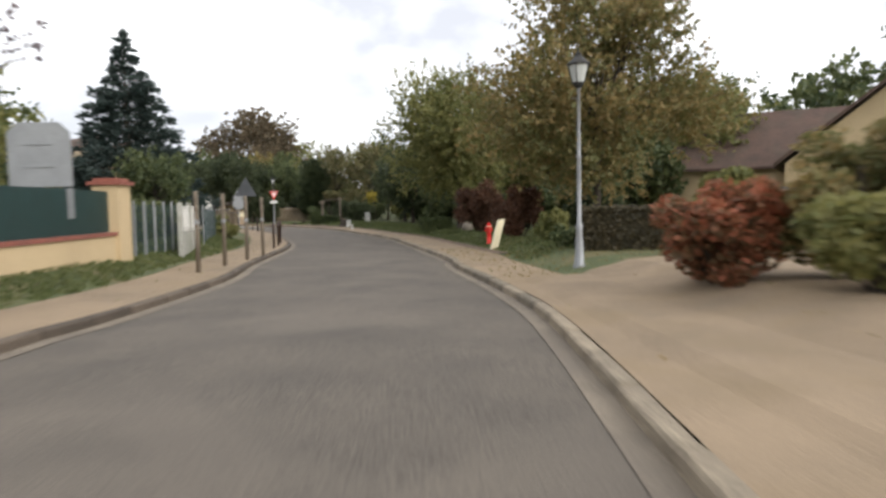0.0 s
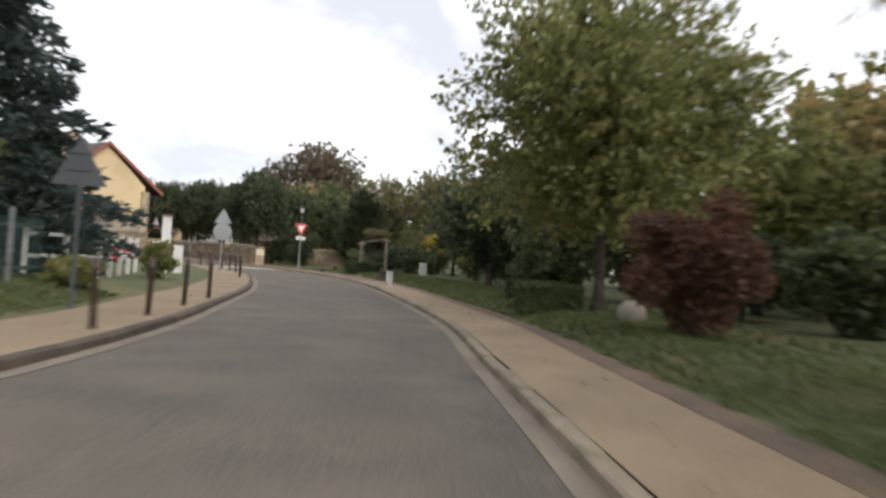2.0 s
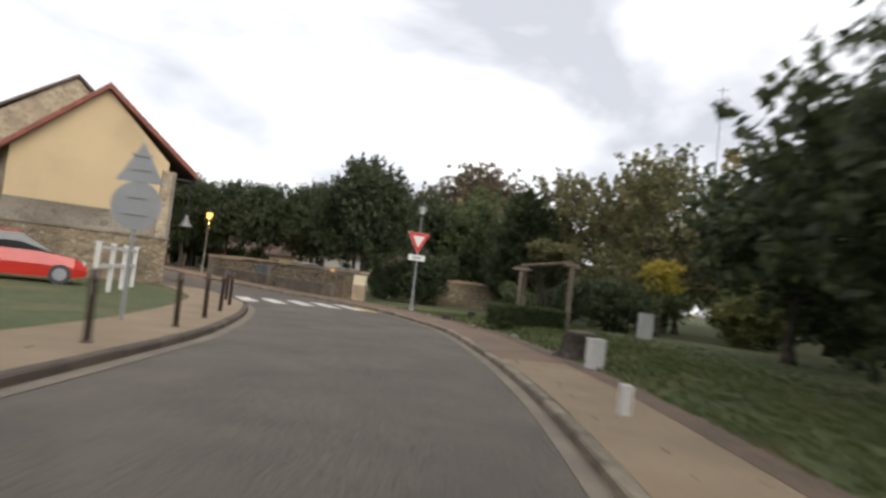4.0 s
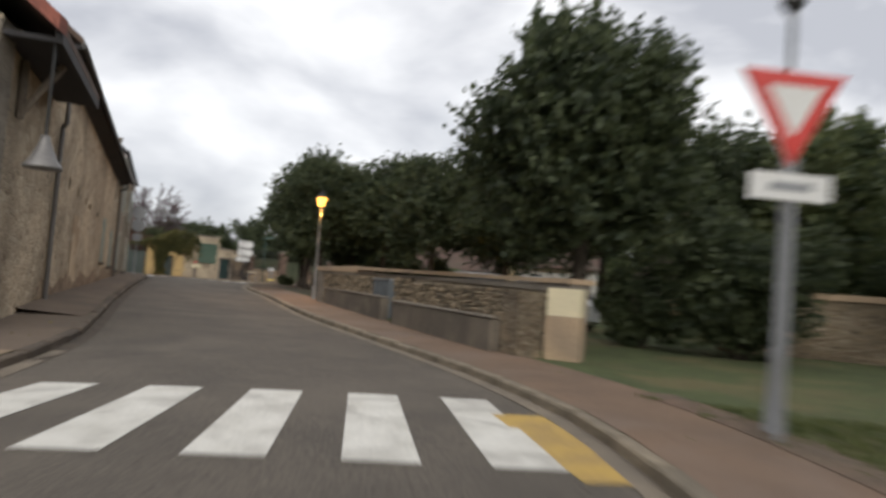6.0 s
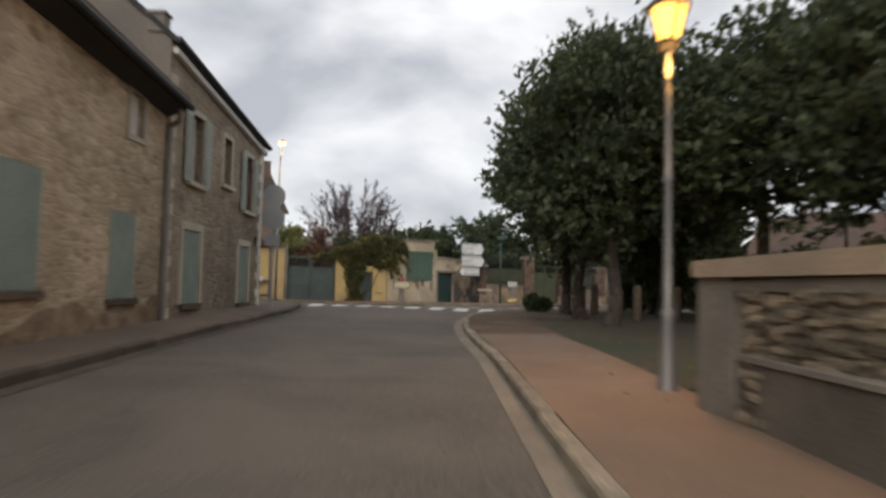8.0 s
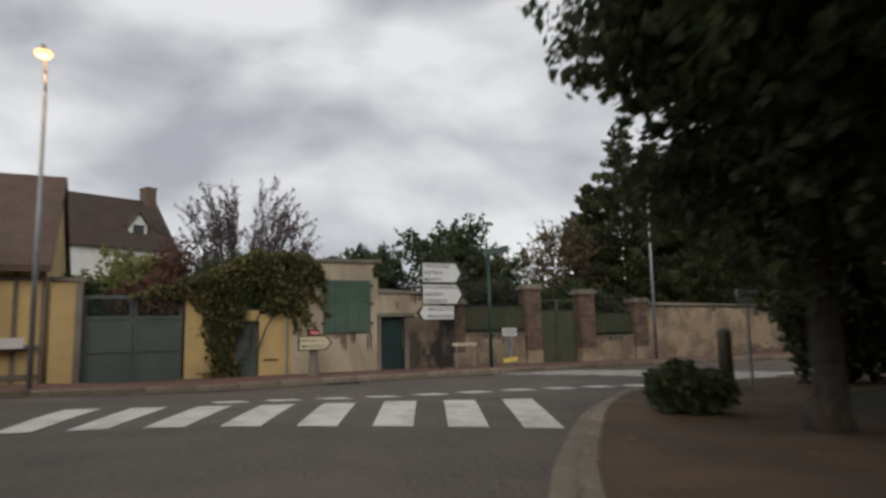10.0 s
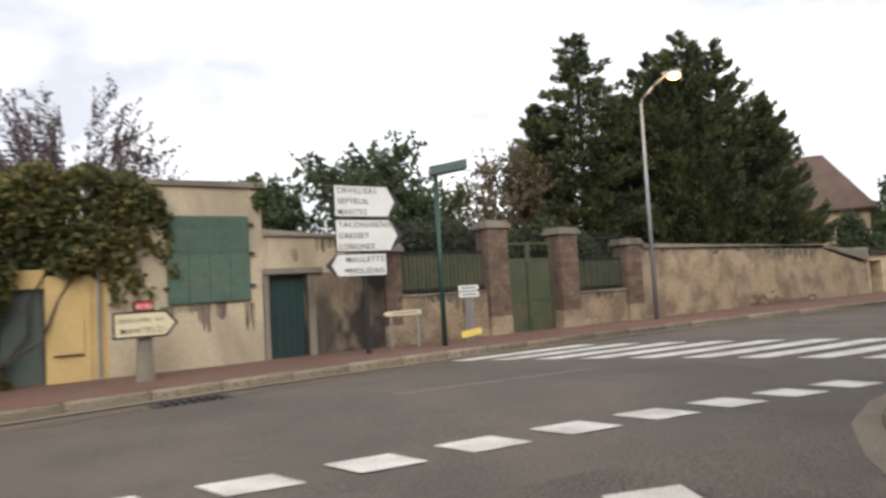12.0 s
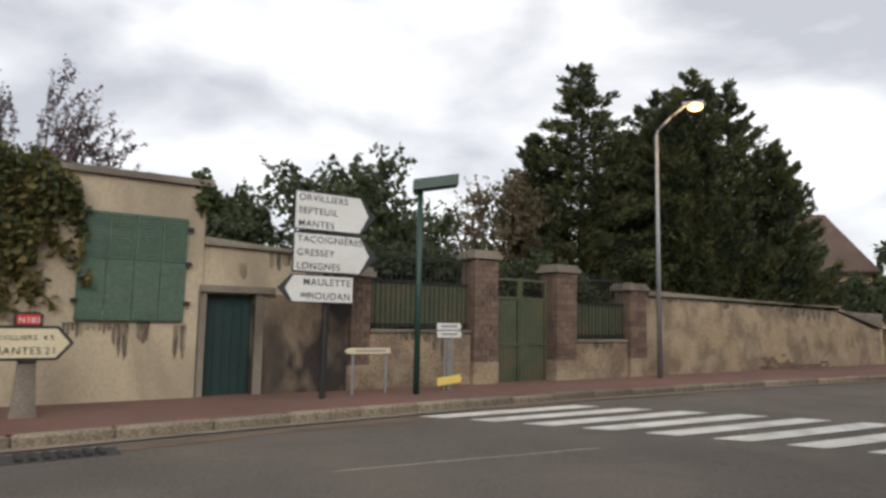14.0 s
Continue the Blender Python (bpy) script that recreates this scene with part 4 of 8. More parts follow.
F.box(bm, 4.4, 19.8, -6.6, -6.2, -0.3, B0, B1)
F.box(bm, 4.4, 4.8, -6.2, -0.55, -0.3, B0)
F.box(bm, 4.85, 19.7, -1.2, -1.12, 0.4, 4.5)
part("back_wall", bm, BARN, barn)
bm = bmesh.new()
ngon(bm, [F.at(4.4, 0.0, B0), F.at(4.4, -6.6, B0), F.at(4.4, -3.2, 8.55)])
part("end_gable", bm, BARN, barn)
bm = bmesh.new()
pitched(bm, 4.2, 19.85, F, 0.42, -3.2, B0 + 0.02, 8.7, 0.14, B1 + 0.02, 7.9)
pitched(bm, 4.2, 19.85, F, -7.0, -3.2, B0 + 0.02, 8.7, 0.14, B1 + 0.02, 7.9)
part("roof", bm, ROOFTILE, barn, "brown plain tile roof")
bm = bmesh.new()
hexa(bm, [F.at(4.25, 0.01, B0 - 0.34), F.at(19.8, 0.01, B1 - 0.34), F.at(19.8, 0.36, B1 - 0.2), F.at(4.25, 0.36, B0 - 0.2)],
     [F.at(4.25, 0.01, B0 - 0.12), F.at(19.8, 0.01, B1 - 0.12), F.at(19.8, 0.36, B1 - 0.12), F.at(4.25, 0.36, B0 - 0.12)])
part("eave_board", bm, SLATE, barn, "near-black sloping eave boards")
bm = bmesh.new()
rod(bm, F.at(4.2, 0.44, B0 - 0.14), F.at(19.85, 0.44, B1 - 0.14), 0.07, 0.07, 8)
part("gutter", bm, DARKIRON, barn)
for s, z, bend in ((5.08, 4.4, 0.16), (19.75, 4.6, 0.3)):
    bm = bmesh.new()
    rod(bm, F.at(s, 0.08, 0.05 + gz(*F.at(s, 0, 0)[:2])), F.at(s, 0.08, z - 0.3), 0.05, 0.05, 8)
    rod(bm, F.at(s, 0.08, z - 0.3), F.at(s - 0.1, bend, z - 0.22), 0.05, 0.05, 8)
    rod(bm, F.at(s - 0.1, bend, z - 0.22), F.at(s - 0.1, bend, z + 0.25), 0.05, 0.05, 8)
    part("downpipe", bm, ZINC, barn, "grey zinc downpipe")
for k, (s0, s1, z0, z1) in enumerate(holes[:2]):
    bm = bmesh.new()
    F.box(bm, s0, s1, -0.06, -0.01, z0, z1)
    leaf = part("shutter", bm, PALEGREEN, barn, "closed pale green plank shutter")
    for q in range(6):
        bm = bmesh.new()
        F.box(bm, s0 + 0.02 + q * (s1 - s0) / 6, s0 + (q + 1) * (s1 - s0) / 6 - 0.01, -0.01, 0.005, z0 + 0.02, z1 - 0.02)
        part("plank", bm, PALEGREEN, leaf)
    # the sill's dark colour stands for the shadow on it
    bm = bmesh.new()
    F.box(bm, s0 - 0.06, s1 + 0.06, -0.1, 0.08, z0 - 0.09, z0)
    part("sill", bm, KERBDIRT_SILLSHADE, barn, "sill with its shadow put in as dark colour")
s0, s1, z0, z1 = holes[2]
bm = bmesh.new()
for a in ((s0 - 0.09, s0, z0 - 0.09, z1 + 0.09), (s1, s1 + 0.09, z0 - 0.09, z1 + 0.09), (s0, s1, z0 - 0.09, z0), (s0, s1, z1, z1 + 0.09)):
    F.box(bm, a[0], a[1], -0.05, 0.03, a[2], a[3])
win = part("window_surround", bm, QUOIN, barn, "pale stone window surround")
bm = bmesh.new()
F.box(bm, s0, s1, -0.14, -0.1, z0, z1)
part("pane", bm, WHITEPAINT, win)
for i, (s0, s1, z0, z1) in enumerate(holes[3:]):
    # added near-black plate that paints the shade deep in the hole
    bm = bmesh.new()
    F.box(bm, s0 - 0.02, s1 + 0.02, -0.34, -0.3, z0 - 0.02, z1 + 0.02)
    part("hole_lining", bm, SLATE, barn, "near-black plate added as the shade inside a wall hole")
    if i > 2:
        continue
    bm = bmesh.new()
    for k in range(10):
        a0 = 2 * math.pi * k / 10
        F.box(bm, (s0 + s1) / 2 + (0.02 + (s1 - s0) / 2) * math.cos(a0) - 0.035, (s0 + s1) / 2 + (0.02 + (s1 - s0) / 2) * math.cos(a0) + 0.035, -0.04, 0.012, (z0 + z1) / 2 + (0.02 + (z1 - z0) / 2) * math.sin(a0) - 0.03, (z0 + z1) / 2 + (0.02 + (z1 - z0) / 2) * math.sin(a0) + 0.03)
    part("hole_rim", bm, BARN, barn)
for a, b, z in ((8.4, 9.55, 2.43), (5.2, 5.75, 2.3)):
    bm = bmesh.new()
    F.box(bm, a, b, -0.02, 0.012, 0.3, z)
    part("render_patch", bm, OLDRENDER, barn, "smoother render patch of a blocked doorway")

rng = np.random.default_rng(915)
bm = bmesh.new()
rows = []
for k in range(62):
    s = 4.45 + k * 0.25
    q = gz(*F.at(s, 0, 0)[:2])
    hgt = q + 0.52 + 0.12 * math.sin(k * 0.55) + float(rng.uniform(-0.09, 0.09))
    rows.append([bm.verts.new(F.at(s, o, z)) for o, z in ((0.016, q - 0.05), (0.014, hgt - 0.04), (0.001, hgt))])
for a, b in zip(rows, rows[1:]):
    for c in range(2):
        bm.faces.new((a[c], b[c], b[c + 1], a[c + 1]))
bmesh.ops.recalc_face_normals(bm, faces=bm.faces)
part("plinth", bm, PLINTH, barn, "damp brown crumbling render along the foot of the wall")

house = thing("stone_house", (-24, 43, 0.5), "two-storey rubble stone house with pale quoins and green shutters", "building")
E2, E3, RISE, HALF = 6.1, 5.47, 2.4, 2.95
H2 = [(20.75, 21.75, 0.92, 2.45), (24.6, 25.5, 0.85, 2.35), (20.95, 21.7, 3.45, 4.88), (23.1, 23.7, 3.72, 4.85), (24.9, 25.65, 3.3, 4.78)]
bm = bmesh.new()
F.pierced(bm, 19.8, 26.7, -0.5, 0.02, 0.0, 5.3, H2)
F.box(bm, 19.8, 26.7, -0.5, 0.02, 5.3, E2, E3)
part("street_wall", bm, STONE, house, "brown rubble stone wall")
SIDE = Line(F.at(26.7, 0.02, 0)[:2], (-F.n.x, -F.n.y), 1)
SW = Line(F.at(19.8, 0.02, 0)[:2], (-F.n.x, -F.n.y), -1)
bm = bmesh.new()
SIDE.box(bm, 0.52, 2 * HALF, -0.5, 0.0, 0.0, E3)
ngon(bm, [SIDE.at(0.0, 0.0, E3), SIDE.at(2 * HALF, 0.0, E3), SIDE.at(HALF, 0.0, E3 + RISE)])
part("far_gable", bm, STONE, house)
bm = bmesh.new()
SW.box(bm, 0.52, 2 * HALF, 0.0, -0.4, 0.0, E2 - 0.3)
ngon(bm, [SW.at(0.0, 0.02, 4.0), SW.at(0.0, 0.02, E2), SW.at(HALF, 0.02, E2 + RISE), SW.at(2 * HALF, 0.02, E2), SW.at(2 * HALF, 0.02, 4.0)])
part("near_gable", bm, GREYRENDER, house, "plain grey-brown rendered gable above the barn")
bm = bmesh.new()
SIDE.box(bm, 2 * HALF - 0.4, 2 * HALF, -6.9, -0.5, 0.0, E3)
part("rear_wall", bm, STONE, house)
bm = bmesh.new()
pitched(bm, 19.72, 26.82, F, 0.17, -HALF, E2 - 0.1, E2 + RISE + 0.14, 0.13, E3 - 0.1, E3 + RISE + 0.14)
pitched(bm, 19.72, 26.82, F, -2 * HALF - 0.2, -HALF, E2 - 0.1, E2 + RISE + 0.14, 0.13, E3 - 0.1, E3 + RISE + 0.14)
part("roof", bm, SLATE, house, "dark slate roof")
bm = bmesh.new()
rod(bm, F.at(19.7, 0.2, E2 - 0.13), F.at(26.84, 0.2, E3 - 0.13), 0.055, 0.055, 8)
part("gutter", bm, DARKIRON, house)
bm = bmesh.new()
hexa(bm, [F.at(19.85, 0.022, E2 - 0.36), F.at(26.78, 0.022, E3 - 0.36), F.at(26.78, 0.13, E3 - 0.36), F.at(19.85, 0.13, E2 - 0.36)],
     [F.at(19.85, 0.022, E2 - 0.24), F.at(26.78, 0.022, E3 - 0.24), F.at(26.78, 0.13, E3 - 0.24), F.at(19.85, 0.13, E2 - 0.24)])
part("fascia", bm, WHITEPAINT, house, "white painted board under the eave")
bm = bmesh.new()
F.box(bm, 19.74, 20.02, -0.45, -0.12, E2 + 0.02, E2 + 0.36)
F.box(bm, 19.71, 20.05, -0.48, -0.09, E2 + 0.36, E2 + 0.42)
part("chimney", bm, GREYRENDER, house, "small rendered stub on the gable edge")

# ---- wall, gates and buildings across the main road ----
W = Line((-35.48, 57.13), (0.503, 0.865))
WB = 0.3
bm = bmesh.new()
W.pierced(bm, 2.65, 5.12, -3.0, 0.0, WB, 3.62, [(3.52, 4.88, 1.68, 3.1)])
shed = thing("garden_building", W.at(3.9, -1.5, WB), "flat-topped cream building with green louvred shutters", "building")
part("masonry", bm, STAINED, shed, "cream render with black rain streaks")
rs = np.random.default_rng(88)


def streaks(s0, s1, top, parent, lo, hi, off=0.003, step=0.1, slope=0.0):
    """Ragged dark rain stains that run down a rendered wall from a ledge."""
    s, run = s0, lo
    while s < s1:
        wid = step * rs.uniform(0.7, 1.8)
        run = min(hi, max(lo, run + rs.normal() * (hi - lo) * 0.3))
        bm = bmesh.new()
        z = top + slope * (s - s0)
        ngon(bm, [W.at(s, off, z), W.at(s + wid, off, z), W.at(s + wid * 0.9, off, z - run * rs.uniform(0.6, 0.95)), W.at(s + wid * 0.55, off, z - run), W.at(s + wid * 0.1, off, z - run * rs.uniform(0.5, 0.9))])
        part("rain_streak", bm, STREAK, parent)
        s += wid * rs.uniform(1.0, 1.12)


streaks(3.4, 4.15, 1.64, shed, 0.12, 0.62, step=0.05)
streaks(4.28, 4.4, 1.66, shed, 0.3, 0.5)
streaks(4.76, 4.88, 1.62, shed, 0.5, 0.7)
bm = bmesh.new()
W.box(bm, 2.55, 5.2, -3.1, 0.07, 3.62, 3.7, 3.72)
part("coping", bm, CONCRETE, shed)

bm = bmesh.new()
W.box(bm, 5.93, 7.5, -0.35, -0.04, WB, 2.1)
W.box(bm, 6.62, 7.5, -0.35, -0.04, 2.1, 2.78)
gw = thing("garden_wall_door", W.at(6.3, -0.2, WB), "blackened rendered wall with a dark green door", "wall")
part("wall", bm, DARKSTAIN, gw, "blackened lower render")
bm = bmesh.new()
W.box(bm, 5.12, 5.2, -0.35, -0.04, WB, 2.1)
W.box(bm, 5.12, 6.62, -0.35, -0.035, 2.1, 2.78)
part("lintel_wall", bm, STAINED, gw, "cream render over the door")
streaks(5.62, 5.72, 2.55, gw, 0.25, 0.38, off=-0.012)
streaks(6.1, 6.6, 2.74, gw, 0.2, 0.6, off=-0.012)
bm = bmesh.new()
W.box(bm, 5.12, 7.55, -0.42, 0.04, 2.78, 2.9, 2.72)
part("coping", bm, CONCRETE, gw)
bm = bmesh.new()
W.box(bm, 5.22, 5.91, -0.26, -0.19, WB + 0.1, 2.08)
for k in range(5):
    W.box(bm, 5.24 + k * 0.133, 5.24 + k * 0.133 + 0.12, -0.19, -0.178, WB + 0.12, 2.06)
part("door", bm, GREENDOOR, gw, "dark green plank door")

stucco = thing("boundary_wall", W.at(20, -0.2, WB), "long tan rendered boundary wall with worn patches", "wall")
bm = bmesh.new()
W.box(bm, 15.0, 24.0, -0.3, 0.0, WB, 2.4, 2.24)
W.box(bm, 24.0, 26.9, -0.3, 0.0, WB, 2.24, 1.62)
part("wall", bm, BOUNDRENDER, stucco)
bm = bmesh.new()
W.box(bm, 15.0, 24.0, -0.36, 0.07, 2.4, 2.52, 2.36)
W.box(bm, 24.0, 26.95, -0.36, 0.07, 2.24, 2.36, 1.74)
part("coping", bm, CONCRETE, stucco)
streaks(15.1, 23.7, 2.39, stucco, 0.04, 0.32, step=0.2, slope=-0.0178)
# bricks laid bare along the foot of the boundary wall
for course in range(9):
    z = WB + 0.02 + course * 0.078
    s = 15.4 + 0.11 * (course % 2)
    while s < 23.6:
        bare = 0.5 if s < 19.6 else 1.35
        if rs.uniform() < bare - course * (0.2 if s < 19.6 else 0.13) - (0.6 if 21.3 < s and course > 4 else 0.0):
            bm = bmesh.new()
            W.box(bm, s, s + 0.2, -0.05, 0.006 + 0.006 * rs.uniform(), z, z + 0.064)
            part("brick", bm, BRICK, stucco)
        s += 0.222

# ---- stone wall and low wall beside the pavement ----
LOW = Line((-13.1, 42.75), (0.683, -0.73), -1)
low = thing("low_concrete_wall", LOW.at(7, 0, 0.1), "low stained concrete wall with sloping top", "wall")
bm = bmesh.new()
LOW.box(bm, 1.1, 7.98, 0.0, -0.22, 0.0, 0.88, 0.85)
part("wall", bm, LOWCONC, low)
bm = bmesh.new()
LOW.box(bm, 8.9, 14.3, 0.0, -0.22, 0.0, 0.8, 0.76)
part("wall", bm, LOWCONC, low)
for a, b, z0, z1 in ((1.07, 8.0, 0.88, 0.85), (8.88, 14.32, 0.8, 0.76)):
    bm = bmesh.new()
    LOW.box(bm, a, b, 0.025, -0.245, z0, z0 + 0.045, z1 + 0.045)
    part("coping", bm, CONCRETE, low, "paler worn top edge")
SWALL = Line((-13.15, 42.85), (0.765, -0.644), -1)
sw = thing("stone_wall", SWALL.at(7, -0.3, 0.1), "rubble stone wall with a tan rounded coping", "wall")
bm = bmesh.new()
SWALL.box(bm, 0.95, 4.5, 0.0, -0.4, 0.0, 1.52, 1.56)
SWALL.box(bm, 4.5, 14.6, 0.0, -0.4, 0.0, 1.56, 1.36)
part("wall", bm, MORTAR, sw)
bm = bmesh.new()
SWALL.box(bm, 0.74, 4.5, 0.12, -0.5, 1.53, 1.67, 1.72)
SWALL.box(bm, 4.5, 14.65, 0.12, -0.5, 1.6, 1.72, 1.5)
part("coping", bm, COPING, sw)
bm = bmesh.new()
SWALL.box(bm, 1.26, 4.5, 0.05, -0.45, 1.42, 1.5, 1.54)
SWALL.box(bm, 4.5, 14.62, 0.05, -0.45, 1.5, 1.54, 1.34)
part("moulding", bm, CONCRETE, sw, "pale mortar band under the coping")
bm = bmesh.new()
SWALL.box(bm, 0.76, 1.26, 0.06, -0.45, 0.0, 1.53)
part("end_pier", bm, CONCRETE, sw)

EAST = Line((0.5, 37.7), (0.9995, 0.03))
ew = thing("garden_stone_wall", EAST.at(4, 0, 0.3), "dark rubble garden wall with a pale coping behind the lawn", "wall")
bm = bmesh.new()
EAST.box(bm, 0.0, 9.5, -0.4, 0.0, 0.0, 1.62)
part("wall", bm, STONEWALL, ew)
bm = bmesh.new()
EAST.box(bm, -0.05, 9.55, -0.46, 0.06, 1.62, 1.76)
part("coping", bm, COPING, ew)

# ---- trees ----
tree("lime_tree", -2.55, 36.0, 7.25, 2.6, L_DARK, "large round dark green tree behind the stone wall", 11, clear=2.2, leaves=32000, size=0.11, trunk=0.2, lobes=80, gaps=0.1)
for i, (x, y, h, r) in enumerate([(-21.3, 54.3, 6.9, 1.8), (-19.9, 52.7, 7.0, 2.2), (-17.9, 50.6, 7.2, 2.3), (-19.0, 56.2, 7.0, 2.4), (-15.0, 52.0, 7.0, 2.5), (-11.6, 50.2, 6.8, 2.6), (-7.6, 48.8, 6.9, 2.6), (-4.2, 46.0, 7.0, 2.6), (-9.5, 54.5, 7.4, 2.9), (-4.0, 53, 7.4, 3.0), (0.8, 44.5, 6.8, 2.4), (-20.4, 58.8, 7.0, 1.7)]):
    tree("lime_tree", x, y, h, r, L_DARK, "dark green lime tree beside the pavement" if i < 3 else "clipped dark green tree in the shaded square", 30 + i, clear=1.75 if i < 4 else 2.2, leaves=31000 if i < 4 else 19000, size=0.085 if i < 4 else 0.11, shape=0.25 if i < 3 else 0.7, trunk=0.17, lobes=70, gaps=0.12)
tree("lime_tree", -21.6, 60.4, 4.9, 0.8, L_DARK, "slim young dark green tree at the corner", 49, clear=1.6, leaves=4500, size=0.12, trunk=0.06, lobes=26, gaps=0.12)
tree("autumn_tree", 4.7, -21.5, 8.7, 3.75, L_AUTUMN, "large tree with brown and green autumn leaves", 50, clear=1.7, leaves=44000, size=0.08, trunk=0.15, lobes=64, gaps=0.22)
tree("autumn_tree", 5.8, -7.4, 8.1, 3.65, L_OLIVE, "spreading tree with yellow-green autumn leaves", 51, clear=1.7, leaves=46000, size=0.085, trunk=0.15, lobes=64, gaps=0.12)
tree("big_tree", 7.9, 130, 25, 14, L_BROWN, "broad old tree with dull brown crown in the distance", 52, clear=3, leaves=30000, size=0.34, trunk=0.8, lobes=60, gaps=0.2)
conifer("fir_tree", -10.4, 0.0, 11.2, 4.3, L_CONIFER, "tall blue-green fir in a front garden", 60, tiers=26, size=0.15, per=150)
conifer("fir_tree", -31.3, 78.2, 10.9, 3.0, L_CONIFER2, "tall pointed dark green fir behind the boundary wall", 70, tiers=26, size=0.085, droop=0.0, per=260, slim=0.68, spread=0.2)
for i, (x, y, h, r) in enumerate([(-33.0, 77.8, 8.2, 1.6), (-29.8, 79.3, 8.4, 2.0), (-28.9, 80.2, 10.2, 2.3), (-28.2, 79.0, 9.6, 1.9), (-27.5, 79.4, 10.5, 2.1), (-26.4, 80.4, 10.2, 2.3), (-24.9, 81.0, 7.9, 1.8)]):
    conifer("fir_tree", x, y, h, r, L_CONIFER2, "dense dark green conifer behind the boundary wall", 71 + i, tiers=22, size=0.08, droop=-0.5, per=250, slim=0.72, spread=0.17)
tree("garden_tree", -35.2, 69.2, 5.5, 2.4, L_DARK, "green garden tree behind the wall", 80, clear=1.3, leaves=15000, size=0.1)
tree("garden_tree", -38.0, 67.2, 4.4, 1.8, L_DARK, "green garden tree behind the wall", 81, clear=1.0, leaves=12000, size=0.09)

# ---- stone house front ----


def framed_window(line, owner, s0, s1, z0, z1, shut=0.0, surround=0.11):
    """A window with pale surround, sill, sash, panes and, if wanted, open shutters."""
    bm = bmesh.new()
    for a in ((s0 - surround, s0, z0, z1 + surround), (s1, s1 + surround, z0, z1 + surround), (s0, s1, z1, z1 + surround)):
        line.box(bm, a[0], a[1], -0.06, 0.05, a[2], a[3])
    w = part("window_surround", bm, QUOIN, owner, "pale stone window surround")
    bm = bmesh.new()
    line.box(bm, s0 - surround - 0.04, s1 + surround + 0.04, -0.1, 0.12, z0 - 0.09, z0)
    part("sill", bm, QUOIN, w)
    bm = bmesh.new()
    mid = (s0 + s1) / 2
    for a in ((s0, s0 + 0.05), (mid - 0.03, mid + 0.03), (s1 - 0.05, s1)):
        line.box(bm, a[0], a[1], -0.2, -0.15, z0, z1)
    for zz in (z0, z0 + (z1 - z0) * 0.5, z1 - 0.05):
        line.box(bm, s0 + 0.05, s1 - 0.05, -0.2, -0.155, zz, zz + 0.045)
    part("sash", bm, WHITEPAINT, w)
    bm = bmesh.new()
    line.box(bm, s0, s1, -0.24, -0.21, z0, z1)
    part("pane", bm, GLASS_DARK, w)
    if shut:
        for a, b in ((s0 - shut - 0.02, s0 - 0.02), (s1 + 0.02, s1 + 0.02 + shut)):
            bm = bmesh.new()
            line.box(bm, a, b, 0.06, 0.09, z0 - 0.02, z1 + 0.04)
            for k in range(14):
                zz = z0 + 0.05 + k * (z1 - z0 - 0.1) / 14
                line.box(bm, a + 0.05, b - 0.05, 0.09, 0.105, zz, zz + 0.04)
            part("shutter", bm, FADEDSHUT, w, "open faded grey-white louvred shutter")


framed_window(F, house, *H2[2], shut=0.36)
framed_window(F, house, *H2[3], shut=0.0)
framed_window(F, house, *H2[4], shut=0.36)
for s0, s1, z0, z1 in H2[:2]:
    bm = bmesh.new()
    F.box(bm, s0 - 0.14, s0, -0.1, 0.05, z0, z1 + 0.16)
    F.box(bm, s1, s1 + 0.14, -0.1, 0.05, z0, z1 + 0.16)
    F.box(bm, s0, s1, -0.1, 0.05, z1, z1 + 0.16)
    fr = part("window_surround", bm, QUOIN, house, "pale stone window surround")
    bm = bmesh.new()
    F.box(bm, s0, s1, -0.06, 0.0, z0, z1)
    dr = part("shutter", bm, PALEGREEN, house, "closed pale green plank shutter")
    for k in range(6):
        bm = bmesh.new()
        F.box(bm, s0 + 0.02 + k * (s1 - s0) / 6, s0 + (k + 1) * (s1 - s0) / 6 - 0.012, 0.0, 0.015, z0 + 0.03, z1 - 0.03)
        part("plank", bm, PALEGREEN, dr)
    # sill coloured dark in place of its shadow
    bm = bmesh.new()
    F.box(bm, s0 - 0.04, s1 + 0.04, -0.12, 0.1, z0 - 0.1, z0)
    part("sill", bm, KERBDIRT_SILLSHADE, fr, "sill with its shadow put in as dark colour")
for k in range(21):
    z, long = 0.3 + k * 0.235, 0.42 if k % 2 else 0.24
    bm = bmesh.new()
    F.box(bm, 26.7 - long, 26.73, -0.3, 0.045, z, z + 0.22)
    part("quoin", bm, WHITEQUOIN, house)
for k in range(20):
    z, long = 0.4 + k * 0.25, 0.3 if k % 2 else 0.18
    bm = bmesh.new()
    F.box(bm, 19.86, 19.86 + long, -0.3, 0.04, z, z + 0.22)
    part("quoin", bm, QUOIN, house)
bm = bmesh.new()
F.box(bm, 26.02, 26.2, 0.05, 0.075, 2.45, 2.68)
part("name_plate", bm, INK, house)

